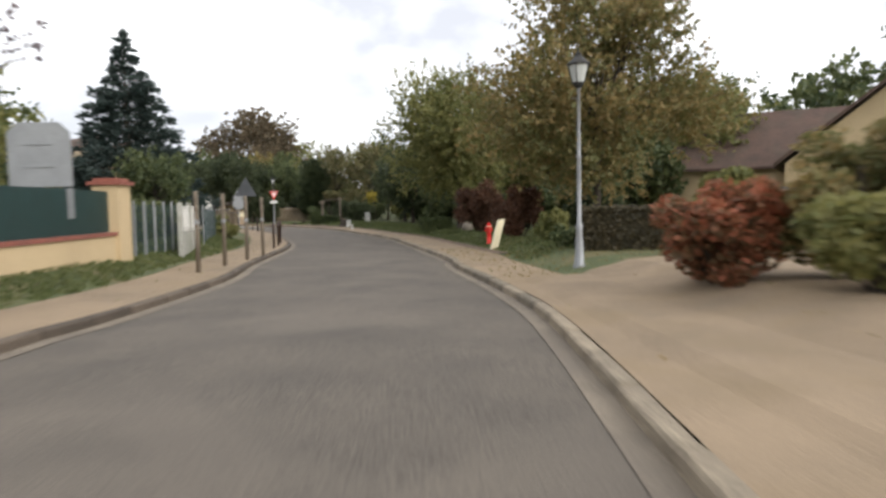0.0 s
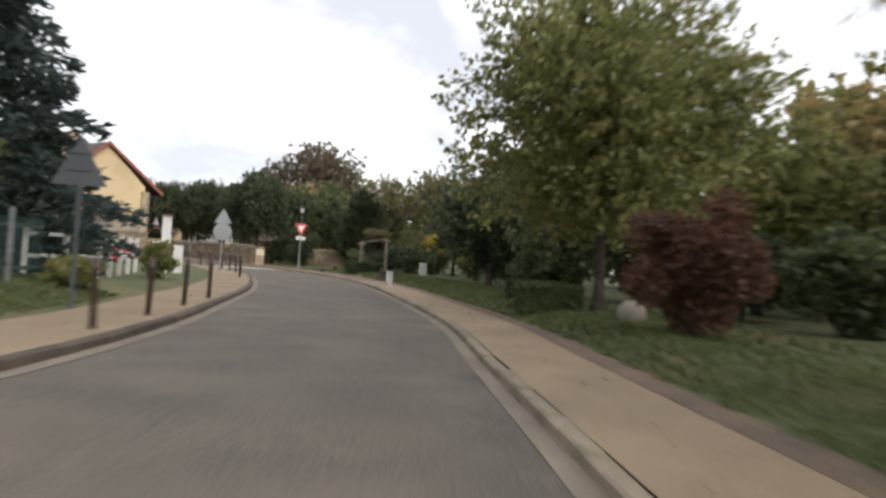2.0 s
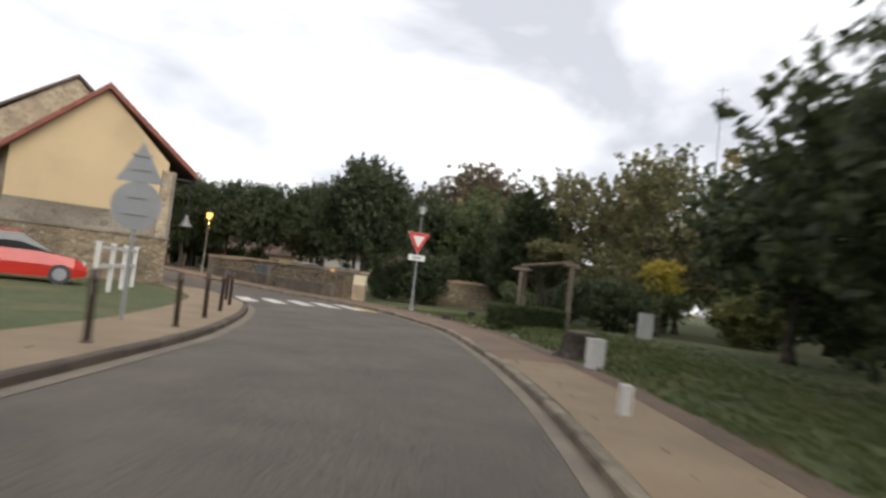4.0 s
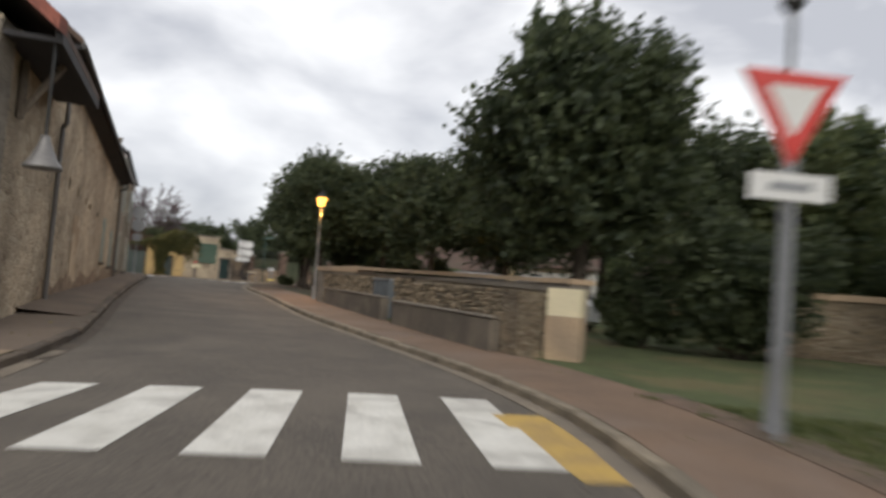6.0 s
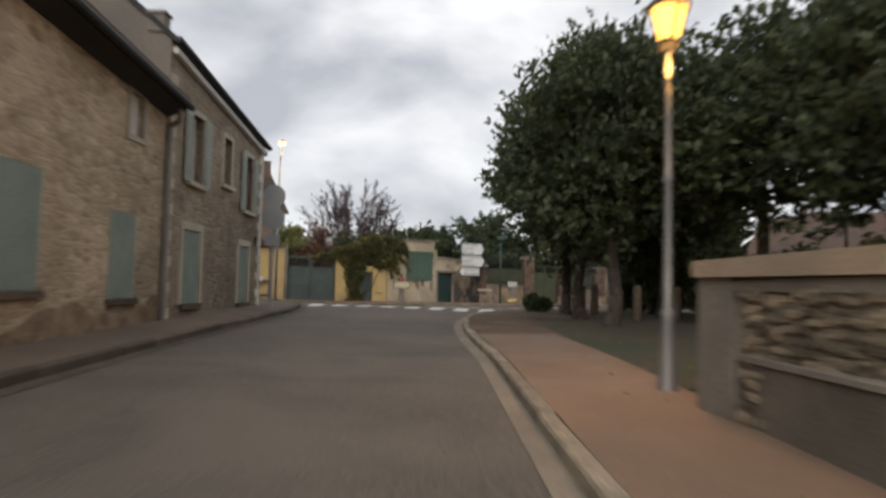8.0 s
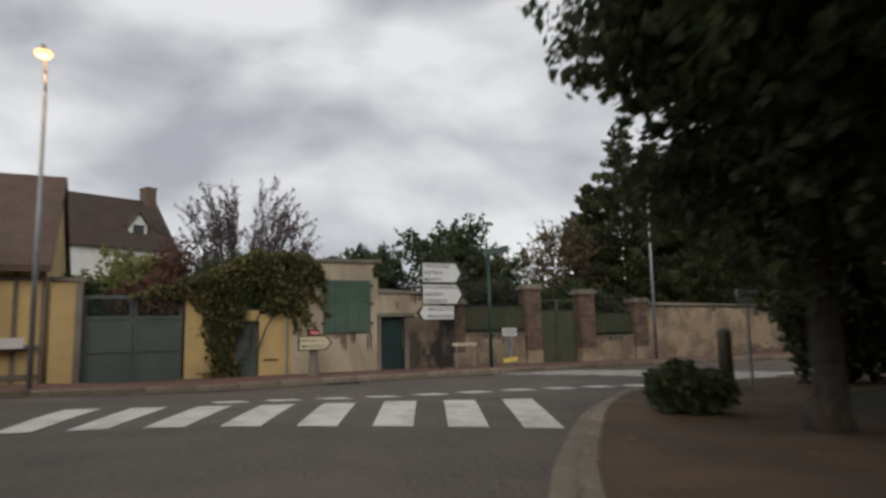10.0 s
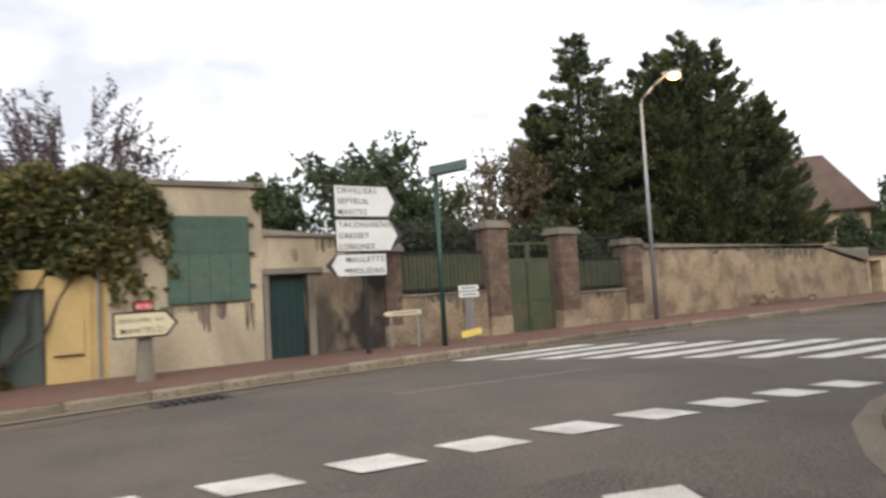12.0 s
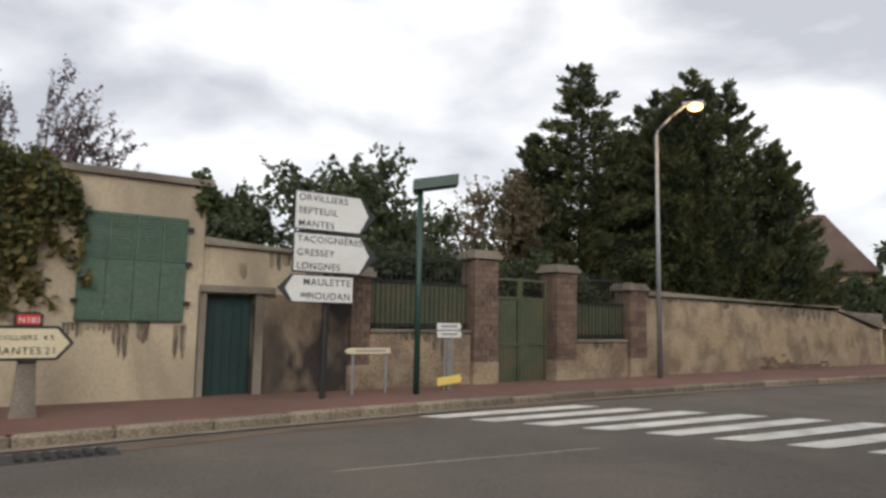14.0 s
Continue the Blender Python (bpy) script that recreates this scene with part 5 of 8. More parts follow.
# ---- garden building and walls across the main road ----
for k in range(4):
    a, b = 3.52 + k * 0.34, 3.52 + (k + 1) * 0.34 - 0.008
    bm = bmesh.new()
    W.box(bm, a, b, 0.012, 0.045, 1.66, 3.12)
    leaf = part("shutter", bm, SHUTGREEN, shed, "closed faded green shutter leaf with louvres above")
    for q in range(12):
        z = 2.56 + q * 0.043
        bm = bmesh.new()
        hexa(bm, [W.at(a + 0.04, 0.045, z), W.at(b - 0.04, 0.045, z), W.at(b - 0.04, 0.062, z - 0.012), W.at(a + 0.04, 0.062, z - 0.012)],
             [W.at(a + 0.04, 0.045, z + 0.03), W.at(b - 0.04, 0.045, z + 0.03), W.at(b - 0.04, 0.062, z + 0.012), W.at(a + 0.04, 0.062, z + 0.012)])
        part("louvre", bm, SHUTGREEN, leaf)
    for z in (1.68, 2.5, 3.07):
        bm = bmesh.new()
        W.box(bm, a + 0.02, b - 0.02, 0.045, 0.06, z, z + 0.035)
        part("rail", bm, SHUTGREEN, leaf)
for s in (3.5, 4.9):
    for z in (1.9, 2.45, 2.95):
        bm = bmesh.new()
        W.box(bm, s - 0.03, s + 0.05, 0.0, 0.07, z, z + 0.05)
        part("hinge", bm, DARKIRON, shed)
bm = bmesh.new()
W.box(bm, 2.95, 3.12, -0.05, 0.012, 1.95, 2.08)
part("vent_grille", bm, DARKIRON, shed)
bm = bmesh.new()
W.box(bm, 5.08, 5.2, -0.05, 0.0, WB, 2.16)
W.box(bm, 5.93, 6.06, -0.05, 0.0, WB, 2.1)
W.box(bm, 5.08, 6.2, -0.06, 0.05, 2.1, 2.2)
part("door_frame", bm, CONCRETE, gw)
bm = bmesh.new()
W.box(bm, 5.2, 6.7, -0.03, -0.015, 2.2, 2.76)
part("lintel_render", bm, STAINED, gw, "paler render above the door")


def pier(s0, s1, top, label, cap=0.1, group="gate piers"):
    """A brick pier with a rendered foot and a stone cap, laid brick by brick on its front."""
    t = thing("gate_pier", W.at((s0 + s1) / 2, -0.2, WB), label, "pier", group)
    bm = bmesh.new()
    W.box(bm, s0 + 0.012, s1 - 0.012, -0.42, 0.028, WB, top)
    part("core", bm, BRICK, t)
    bm = bmesh.new()
    W.box(bm, s0 - 0.015, s1 + 0.015, -0.44, 0.055, WB, 1.0)
    part("foot", bm, BOUNDRENDER, t, "weathered rendered foot")
    bm = bmesh.new()
    W.box(bm, s0 - 0.06, s1 + 0.06, -0.48, 0.1, top, top + 0.09)
    W.box(bm, s0 - 0.02, s1 + 0.02, -0.44, 0.06, top + 0.09, top + 0.16)
    part("cap", bm, CONCRETE, t)
    rows = int((top - 1.0) / 0.11)
    for r in range(rows):
        z = 1.0 + r * (top - 1.0) / rows
        n = 2 if s1 - s0 < 0.45 else 3
        edges = [s0 + (s1 - s0) * q / n for q in range(n + 1)] if r % 2 else [s0] + [s0 + (s1 - s0) * (q + 0.5) / n for q in range(n)] + [s1]
        for a, b in zip(edges, edges[1:]):
            bm = bmesh.new()
            W.box(bm, a + 0.006, b - 0.006, -0.1, 0.045, z + 0.006, z + (top - 1.0) / rows - 0.006)
            part("brick", bm, BRICK, t)
    return t


pier(7.5, 7.86, 2.45, "dark red brick pier at the end of the wall")
pier(10.04, 10.6, 2.92, "dark red brick gate pier with stone cap")
pier(12.14, 12.72, 2.78, "wide dark red brick gate pier with stone cap")
pier(14.4, 14.96, 2.5, "dark red brick pier beside the boundary wall")


def railing(s0, s1, z_low, z_sheet, z_top, name, label, arch=0.0):
    """A garden railing on a rendered base: sheet metal below, bars and rails above."""
    t = thing(name, W.at((s0 + s1) / 2, -0.15, WB), label, "fence")
    bm = bmesh.new()
    W.box(bm, s0, s1, -0.32, -0.02, WB, z_low)
    part("base_wall", bm, BOUNDRENDER, t, "weathered cream rendered base wall")
    streaks(s0 + 0.5, s1 - 0.6, z_low, t, 0.15, 0.75, off=-0.016, step=0.14)
    bm = bmesh.new()
    W.box(bm, s0, s1, -0.36, 0.02, z_low, z_low + 0.05)
    part("coping", bm, CONCRETE, t)
    n = int((s1 - s0) / 0.1)
    for k in range(n):
        a, b = s0 + (s1 - s0) * k / n, s0 + (s1 - s0) * (k + 1) / n
        bm = bmesh.new()
        off = 0.012 if k % 2 else 0.0
        W.box(bm, a, b, -0.16 + off, -0.148 + off, z_low + 0.08, z_sheet)
        part("sheet_rib", bm, OLIVE, t)
        bm = bmesh.new()
        rod(bm, W.at((a + b) / 2, -0.12, z_low + 0.05), W.at((a + b) / 2, -0.12, z_top + arch * math.sin(math.pi * (k + 0.5) / n)), 0.011, 0.008, 6)
        part("bar", bm, DARKIRON, t)
    for z in (z_low + 0.12, z_sheet, z_top - 0.16):
        bm = bmesh.new()
        W.box(bm, s0, s1, -0.13, -0.1, z, z + 0.03)
        part("rail", bm, DARKIRON, t)
    return t


railing(7.88, 10.0, 1.54, 2.4, 3.0, "railing", "olive sheet-metal railing with dark bars on a cream base", 0.3)
railing(12.76, 14.36, 1.36, 2.16, 2.82, "railing", "olive sheet-metal railing on a low cream base")

gate = thing("iron_gate", W.at(11.3, -0.2, WB), "double iron garden gate with olive sheet-metal panels", "gate")
for a, b in ((10.62, 11.31), (11.33, 12.04)):
    bm = bmesh.new()
    W.box(bm, a, a + 0.04, -0.2, -0.15, WB + 0.2, 2.62)
    W.box(bm, b - 0.04, b, -0.2, -0.15, WB + 0.2, 2.62)
    for z in (WB + 0.2, 1.29, 2.2, 2.56):
        W.box(bm, a + 0.04, b - 0.04, -0.195, -0.155, z, z + 0.04)
    leaf = part("gate_leaf", bm, OLIVE, gate)
    for k in range(7):
        s = a + 0.06 + k * (b - a - 0.12) / 7
        bm = bmesh.new()
        W.box(bm, s, s + (b - a - 0.12) / 7 - 0.01, -0.19, -0.175, WB + 0.22, 2.2)
        part("panel", bm, OLIVE, leaf)
        bm = bmesh.new()
        rod(bm, W.at(s + 0.04, -0.17, 2.2), W.at(s + 0.04, -0.17, 2.6 + 0.27 * (1 - abs(s + 0.04 - 11.32) / 0.72)), 0.009, 0.006, 6)
        part("bar", bm, DARKIRON, leaf)

# ---- yellow gate piers, large gate, yellow house ----
yp = thing("yellow_wall", W.at(0.4, -0.2, WB), "ochre yellow rendered wall with a doorway under ivy", "wall")
bm = bmesh.new()
W.box(bm, 0.0, 0.62, -0.4, 0.0, WB - 0.1, 2.6)
W.box(bm, 0.62, 1.2, -0.35, -0.02, WB - 0.1, 2.2)
W.box(bm, 1.2, 1.82, -0.35, -0.04, 2.02, 2.3)
W.box(bm, 1.82, 2.42, -0.35, 0.0, WB - 0.1, 2.2)
W.box(bm, 2.42, 2.65, -0.35, -0.03, WB - 0.1, 2.6)
part("wall", bm, YELLOW, yp)
bm = bmesh.new()
W.box(bm, -0.05, 0.67, -0.45, 0.05, 2.6, 2.68)
part("cap", bm, COPING, yp)
bm = bmesh.new()
W.box(bm, 1.22, 1.8, -0.22, -0.16, WB, 2.02)
for k in range(4):
    W.box(bm, 1.24 + k * 0.14, 1.24 + k * 0.14 + 0.128, -0.16, -0.145, WB + 0.02, 2.0)
part("door", bm, GATEGREEN, yp, "grey-green plank door")
bm = bmesh.new()
W.box(bm, 1.92, 2.32, 0.0, 0.03, 1.02, 1.5)
part("meter_box", bm, YELLOW, yp)
bm = bmesh.new()
W.box(bm, 1.92, 2.32, 0.03, 0.036, 0.99, 1.01)
part("meter_box_edge", bm, DARKIRON, yp)
bm = bmesh.new()
rod(bm, W.at(2.52, 0.06, WB), W.at(2.52, 0.06, 2.3), 0.025, 0.025, 8)
part("conduit", bm, GALV, yp)

bg = thing("carriage_gate", W.at(-1.2, -0.2, WB), "grey-green double carriage gate with a barred top", "gate")
for a, b in ((-2.28, -1.2), (-1.18, -0.06)):
    bm = bmesh.new()
    W.box(bm, a, b, -0.22, -0.17, WB + 0.08, 2.15)
    for z in (WB + 0.1, 1.3, 2.1, 2.6):
        W.box(bm, a, b, -0.17, -0.14, z, z + 0.08)
    for s in (a, b - 0.07):
        W.box(bm, s, s + 0.07, -0.168, -0.135, WB + 0.08, 2.68)
    leaf = part("gate_leaf", bm, GATEGREEN, bg)
    for k in range(12):
        bm = bmesh.new()
        s = a + 0.1 + k * (b - a - 0.2) / 11
        rod(bm, W.at(s, -0.19, 2.15), W.at(s, -0.19, 2.72), 0.01, 0.01, 6)
        part("bar", bm, GATEGREEN, leaf)
bm = bmesh.new()
W.box(bm, -2.95, -2.32, -0.4, 0.0, WB - 0.1, 3.0)
yq = thing("yellow_gate_pier", W.at(-2.6, -0.2, WB), "ochre yellow gate pier with stone trim", "pier")
part("pier", bm, YELLOW, yq)
bm = bmesh.new()
W.box(bm, -3.0, -2.27, -0.45, 0.05, 3.0, 3.1)
W.box(bm, -2.44, -2.3, -0.38, 0.03, WB, 3.0)
part("trim", bm, CONCRETE, yq)

yh = thing("yellow_house", W.at(-6, -2.5, WB), "ochre yellow house with brown timber framing and a steep roof", "house")
bm = bmesh.new()
W.pierced(bm, -9.0, -3.05, -5.5, 0.0, WB - 0.1, 3.4, [(-5.2, -4.3, 1.5, 2.6)])
part("masonry", bm, YELLOW, yh)
for s in (-8.6, -7.4, -6.3, -5.3, -4.2, -3.7, -3.15):
    bm = bmesh.new()
    W.box(bm, s, s + 0.1, 0.0, 0.03, WB, 3.35)
    part("timber_post", bm, WOOD, yh)
for z in (0.75, 1.4, 3.0):
    bm = bmesh.new()
    W.box(bm, -8.9, -3.06, 0.0, 0.036, z, z + 0.12)
    part("timber_rail", bm, WOOD, yh)
bm = bmesh.new()
pitched(bm, -9.3, -2.95, W, 0.4, -2.75, 3.35, 6.1)
pitched(bm, -9.3, -2.95, W, -5.9, -2.75, 3.35, 6.1)
part("roof", bm, ROOFTILE, yh, "steep brown tile roof")
bm = bmesh.new()
ngon(bm, [W.at(-3.06, 0.0, 3.3), W.at(-3.06, -5.5, 3.3), W.at(-3.06, -2.75, 5.95)])
part("gable", bm, YELLOW, yh)
bm = bmesh.new()
W.box(bm, -5.2, -4.3, -0.3, -0.25, 1.5, 2.6)
part("window_pane", bm, GLASS_DARK, yh)
bm = bmesh.new()
W.box(bm, -4.9, -3.4, 0.05, 0.35, 1.46, 1.56)
W.box(bm, -4.9, -3.4, 0.3, 0.35, 1.56, 1.7)
part("window_box", bm, WHITEPAINT, yh, "white window box rail")
bush("red_creeper", *W.at(-4.6, 0.3, 0)[:2], 1.3, 0.5, 2.9, L_RED, "dark red creeper on the yellow house front", 201, leaves=2500, size=0.07, turn=1.04, lift=1.7, base=0.5)

# ivy over the doorway
rng = np.random.default_rng(202)
ivy = thing("ivy", W.at(1.8, 0.1, WB), "thick yellowish ivy hanging over the yellow wall", "climber")
pts = []
while len(pts) < 15000:
    s, z = rng.uniform(-1.3, 3.5), rng.uniform(1.7, 4.2)
    top = float(np.interp(s, [-1.3, -0.4, 0.1, 0.7, 1.3, 1.9, 2.6, 3.1, 3.5], [2.75, 2.95, 3.1, 3.45, 3.75, 3.95, 3.9, 3.75, 3.4])) + 0.22 * noise.noise((s * 2.6, 1.7, 0))
    low = float(np.interp(s, [-1.3, -0.2, 0.1, 0.6, 1.15, 1.5, 1.9, 2.5, 2.9, 3.5], [2.6, 2.62, 2.5, 1.9, 1.75, 2.35, 2.25, 2.1, 2.5, 3.1])) + 0.3 * noise.noise((s * 3.3, 9.2, 0))
    if low < z < top and noise.noise((s * 2.2, z * 2.2, 5.0)) > -0.5:
        pts.append(W.at(s, rng.uniform(-0.6, 0.3) + 0.2 * noise.noise((s * 1.8, z * 1.8, 0)), z))
for i in range(3600):
    z = rng.uniform(0.35, 2.3)
    s = rng.normal(0.88, 0.17 + 0.05 * math.sin(4 * z))
    pts.append(W.at(s + 0.06 * math.sin(3 * z), rng.uniform(-0.05, 0.2), z))
for k in range(16):
    s, z, run = rng.uniform(2.5, 3.4), rng.uniform(2.4, 3.6), rng.uniform(0.3, 1.0)
    for i in range(45):
        f = rng.uniform()
        pts.append(W.at(s + 0.25 * f + 0.05 * rng.normal(), rng.uniform(0.02, 0.16), z - run * f + 0.05 * rng.normal()))
put_mesh("leaves", leaf_mesh("leaves", pts, 0.06, rng, L_IVY), ivy)
bm = bmesh.new()
for k in range(5):
    limb(bm, W.at(0.8 + 0.06 * k, 0.04, WB), W.at(0.6 + 0.5 * k, 0.02, 2.8), 0.03, 0.01, rng, 0.1, 5, 5)
part("branchwork", bm, BARK, ivy)
bush("ivy_tuft", *W.at(5.1, -0.1, 0)[:2], 0.5, 0.5, 3.9, L_HEDGE, "ivy tuft at the top corner of the cream building", 203, leaves=1200, size=0.05, lift=3.1, base=0.0, stems=0)

# ---- signs ----


def lettering(text, size, m, parent, mat, align="LEFT"):
    """Letters as a thin mesh, laid by the pose m (x along the line, z towards the reader)."""
    cu = bpy.data.curves.new("lettering", "FONT")
    cu.body, cu.size, cu.extrude, cu.align_x = text, size, 0.002, align
    cu.space_character, cu.offset = 1.12, size * 0.006
    tmp = bpy.data.objects.new("lettering", cu)
    me = bpy.data.meshes.new_from_object(tmp)
    bpy.data.objects.remove(tmp)
    me.transform(m)
    me.materials.clear()
    me.materials.append(mat)
    return put_mesh("lettering", me, parent)


def facing(p, along):
    """A pose with x along a level direction, y up and z towards the reader."""
    x = Vector((*along, 0)).normalized()
    z = Vector((x.y, -x.x, 0))
    return Matrix(((x.x, 0, z.x, p[0]), (x.y, 0, z.y, p[1]), (0, 1, 0, p[2]), (0, 0, 0, 1)))


def plate(bm, m, outline, t0, t1):
    lo = [m @ Vector((x, y, t0)) for x, y in outline]
    hi = [m @ Vector((x, y, t1)) for x, y in outline]
    a, b = [bm.verts.new(v) for v in lo], [bm.verts.new(v) for v in hi]
    bm.faces.new(b)
    bm.faces.new(a[::-1])
    for i in range(len(a)):
        j = (i + 1) % len(a)
        bm.faces.new((a[i], a[j], b[j], b[i]))


def arrow(w, h, tip, flip=False):
    o = [(0, 0), (w, 0), (w + tip, h / 2), (w, h), (0, h)]
    return [(w - x, y) for x, y in o][::-1] if flip else o


SP = W.at(6.66, 0.86, 0)[:2]
ds = thing("direction_sign", (*SP, land(*SP)), "white direction signs with place names on a dark post", "sign")
along = (W.d.x, W.d.y)
left_edge = Vector((SP[0], SP[1], 0)) - W.d * 0.57
bm = bmesh.new()
rod(bm, (SP[0], SP[1], 0.45), (SP[0], SP[1], 3.56), 0.045, 0.045, 10)
part("post", bm, DARKIRON, ds)
for z, h, w, tip, flip, lines in ((3.01, 0.57, 1.06, 0.25, False, ("ORVILLIERS", "SEPTEUIL", "MANTES")), (2.4, 0.58, 1.08, 0.27, False, ("TACOIGNIÈRES", "GRESSEY", "LONGNES")),
                                  (1.97, 0.4, 0.97, 0.2, True, ("MAULETTE", "HOUDAN"))):
    m = facing(left_edge + W.n * 0.06 + Vector((0, 0, z)), along)
    bm = bmesh.new()
    plate(bm, m, arrow(w, h, tip, flip), 0.0, 0.02)
    board = part("sign_board", bm, INK, ds, "dark-edged sign board")
    face = [(x * 0.965 + (0.018 if not flip else 0.022), y * 0.93 + 0.035 * h) for x, y in arrow(w, h, tip * 0.6, flip)]
    bm = bmesh.new()
    plate(bm, m, face, 0.02, 0.025)
    part("sign_face", bm, SIGNWHITE, board, "white sign face")
    n = len(lines)
    for i, text in enumerate(lines):
        y = h - (i + 0.73) * h / n - 0.004
        x = (0.06, y) if not flip else (w - 0.05, y)
        lettering(text, 0.138 if n == 3 else 0.142, m @ Matrix.Translation((x[0], x[1], 0.026)), board, INK, "RIGHT" if flip else "LEFT")
m = facing(left_edge + W.n * 0.06 + Vector((0.0, 0, 1.97)), along)
bm = bmesh.new()
plate(bm, m, [(0.14, 0.08), (0.3, 0.08), (0.3, 0.14), (0.14, 0.14)], 0.026, 0.029)
part("symbol", bm, SIGNBACK, ds)

MP = W.at(2.99, 1.08, 0)[:2]
ms = thing("road_marker", (*MP, land(*MP)), "cream enamel direction marker on a flared concrete post", "sign")
bm = bmesh.new()
x, y = MP
for z0, z1, a, b in ((0.5, 0.72, 0.15, 0.118), (0.72, 1.1, 0.118, 0.092), (1.1, 1.75, 0.092, 0.088)):
    hexa(bm, [tuple(Vector((x, y, z0)) + W.d * p * a + W.n * q * 0.07) for p, q in ((-1, -1), (1, -1), (1, 1), (-1, 1))],
         [tuple(Vector((x, y, z1)) + W.d * p * b + W.n * q * 0.07) for p, q in ((-1, -1), (1, -1), (1, 1), (-1, 1))])
part("post", bm, CONCRETE, ms, "flared concrete post")
m = facing(Vector((x, y, 1.23)) - W.d * 0.42 + W.n * 0.08, along)
bm = bmesh.new()
plate(bm, m, arrow(0.7, 0.38, 0.16), -0.02, 0.05)
board = part("sign_board", bm, DARKIRON, ms, "dark frame")
bm = bmesh.new()
plate(bm, m, [(px * 0.94 + 0.024, py * 0.84 + 0.03) for px, py in arrow(0.7, 0.38, 0.14)], 0.05, 0.056)
part("sign_face", bm, SIGNCREAM, board, "cream enamel face")
lettering("ORVILLIERS", 0.08, m @ Matrix.Translation((0.045, 0.225, 0.057)), board, INK)
lettering("4.5", 0.08, m @ Matrix.Translation((0.55, 0.225, 0.057)), board, INK)
lettering("MANTES", 0.112, m @ Matrix.Translation((0.085, 0.07, 0.057)), board, INK)
lettering("21", 0.112, m @ Matrix.Translation((0.572, 0.07, 0.057)), board, INK)
bm = bmesh.new()
plate(bm, m, [(0.26, 0.38), (0.54, 0.38), (0.54, 0.5), (0.5, 0.53), (0.3, 0.53), (0.26, 0.5)], -0.02, 0.04)
tab = part("number_tab", bm, DARKIRON, ms)
bm = bmesh.new()
plate(bm, m, [(0.29, 0.395), (0.51, 0.395), (0.51, 0.505), (0.29, 0.505)], 0.04, 0.046)
part("red_panel", bm, SIGNRED, tab, "red panel")
lettering("N183", 0.085, m @ Matrix.Translation((0.305, 0.415, 0.047)), tab, SIGNWHITE)


def bar_sign(name, p, z, w, h, legs, face, label, bars=1, tilt=0.0, flip=True):
    """A small arrow sign on thin legs; its writing is too small to read and shows as bars."""
    t = thing(name, (*p, land(*p)), label, "sign")
    c = Vector((*p, 0))
    for o in legs:
        bm = bmesh.new()
        q = c + W.d * o
        rod(bm, (q.x, q.y, 0.4), (q.x, q.y, z + h), 0.022, 0.022, 8)
        part("leg", bm, GALV, t)
    m = facing(c - W.d * w / 2 + W.n * 0.035 + Vector((0, 0, z)), along) @ Matrix.Rotation(radians(tilt), 4, "Z")
    bm = bmesh.new()
    plate(bm, m, arrow(w * 0.93, h, w * 0.07, flip), 0, 0.015)
    b = part("sign_face", bm, face, t)
    if not bars:
        return
    bm = bmesh.new()
    for k in range(bars):
        y0 = h * (k + 0.35) / bars
        plate(bm, m, [(w * 0.16, y0), (w * 0.82, y0), (w * 0.82, y0 + h * 0.3 / bars), (w * 0.16, y0 + h * 0.3 / bars)], 0.015, 0.018)
    part("writing_bar", bm, SIGNBACK, b)


bar_sign("arrow_sign", W.at(7.55, 0.62, 0)[:2], 1.22, 0.8, 0.09, (-0.29, 0.29), SIGNCREAM, "thin cream arrow sign on two grey legs")
bar_sign("arrow_sign", W.at(9.03, 0.62, 0)[:2], 1.6, 0.5, 0.11, (-0.06, 0.08), SIGNWHITE, "small white arrow sign on thin grey legs", flip=False)
bar_sign("arrow_sign", W.at(9.03, 0.63, 0)[:2], 1.47, 0.5, 0.11, (0.02,), SIGNWHITE, "small white arrow sign under another", flip=False)
YELLOWSIGN = material("yellow_sign_face", (0.85, 0.66, 0.17), (0.8, 0.6, 0.15), 2.0, 0.45, 0.0, 40, 0.05)
bar_sign("arrow_sign", W.at(9.03, 0.66, 0)[:2], 0.68, 0.5, 0.13, (0.0,), YELLOWSIGN, "small yellow arrow sign near the ground", bars=0, flip=False, tilt=6)


def triangle(side, up=True):
    h = side * 0.866
    o = [(-side / 2, 0), (side / 2, 0), (0, h)] if up else [(-side / 2, h), (0, 0), (side / 2, h)]
    return o


def disc(r, n=24, cy=0.0):
    return [(r * math.cos(2 * math.pi * i / n), cy + r * math.sin(2 * math.pi * i / n)) for i in range(n)]


YS = (0.54, 27.25)
ys = thing("yield_sign", (*YS, land(*YS)), "give-way triangle with red border on a leaning grey pole", "sign")
bm = bmesh.new()
rod(bm, (*YS, 0.0), (YS[0] + 0.02, YS[1], 3.4), 0.038, 0.038, 10)
part("pole", bm, GALV, ys)
m = facing((YS[0] - 0.01, YS[1] - 0.06, 2.56), (0.89, 0.45))
for name, k, t0, t1, mat in (("sign_board", 1.0, 0.0, 0.02, SIGNRED), ("sign_face", 0.55, 0.02, 0.025, SIGNWHITE)):
    bm = bmesh.new()
    o = triangle(0.98, False)
    o = [(px * k, 0.566 + (py - 0.566) * k) for px, py in o]
    plate(bm, m, o, t0, t1)
    ob = part(name, bm, mat, ys)
bm = bmesh.new()
plate(bm, m, [(px * 1.04, 0.566 + (py - 0.566) * 1.04) for px, py in triangle(0.98, False)], -0.012, -0.001)
part("white_edge", bm, SIGNWHITE, ys)
bm = bmesh.new()
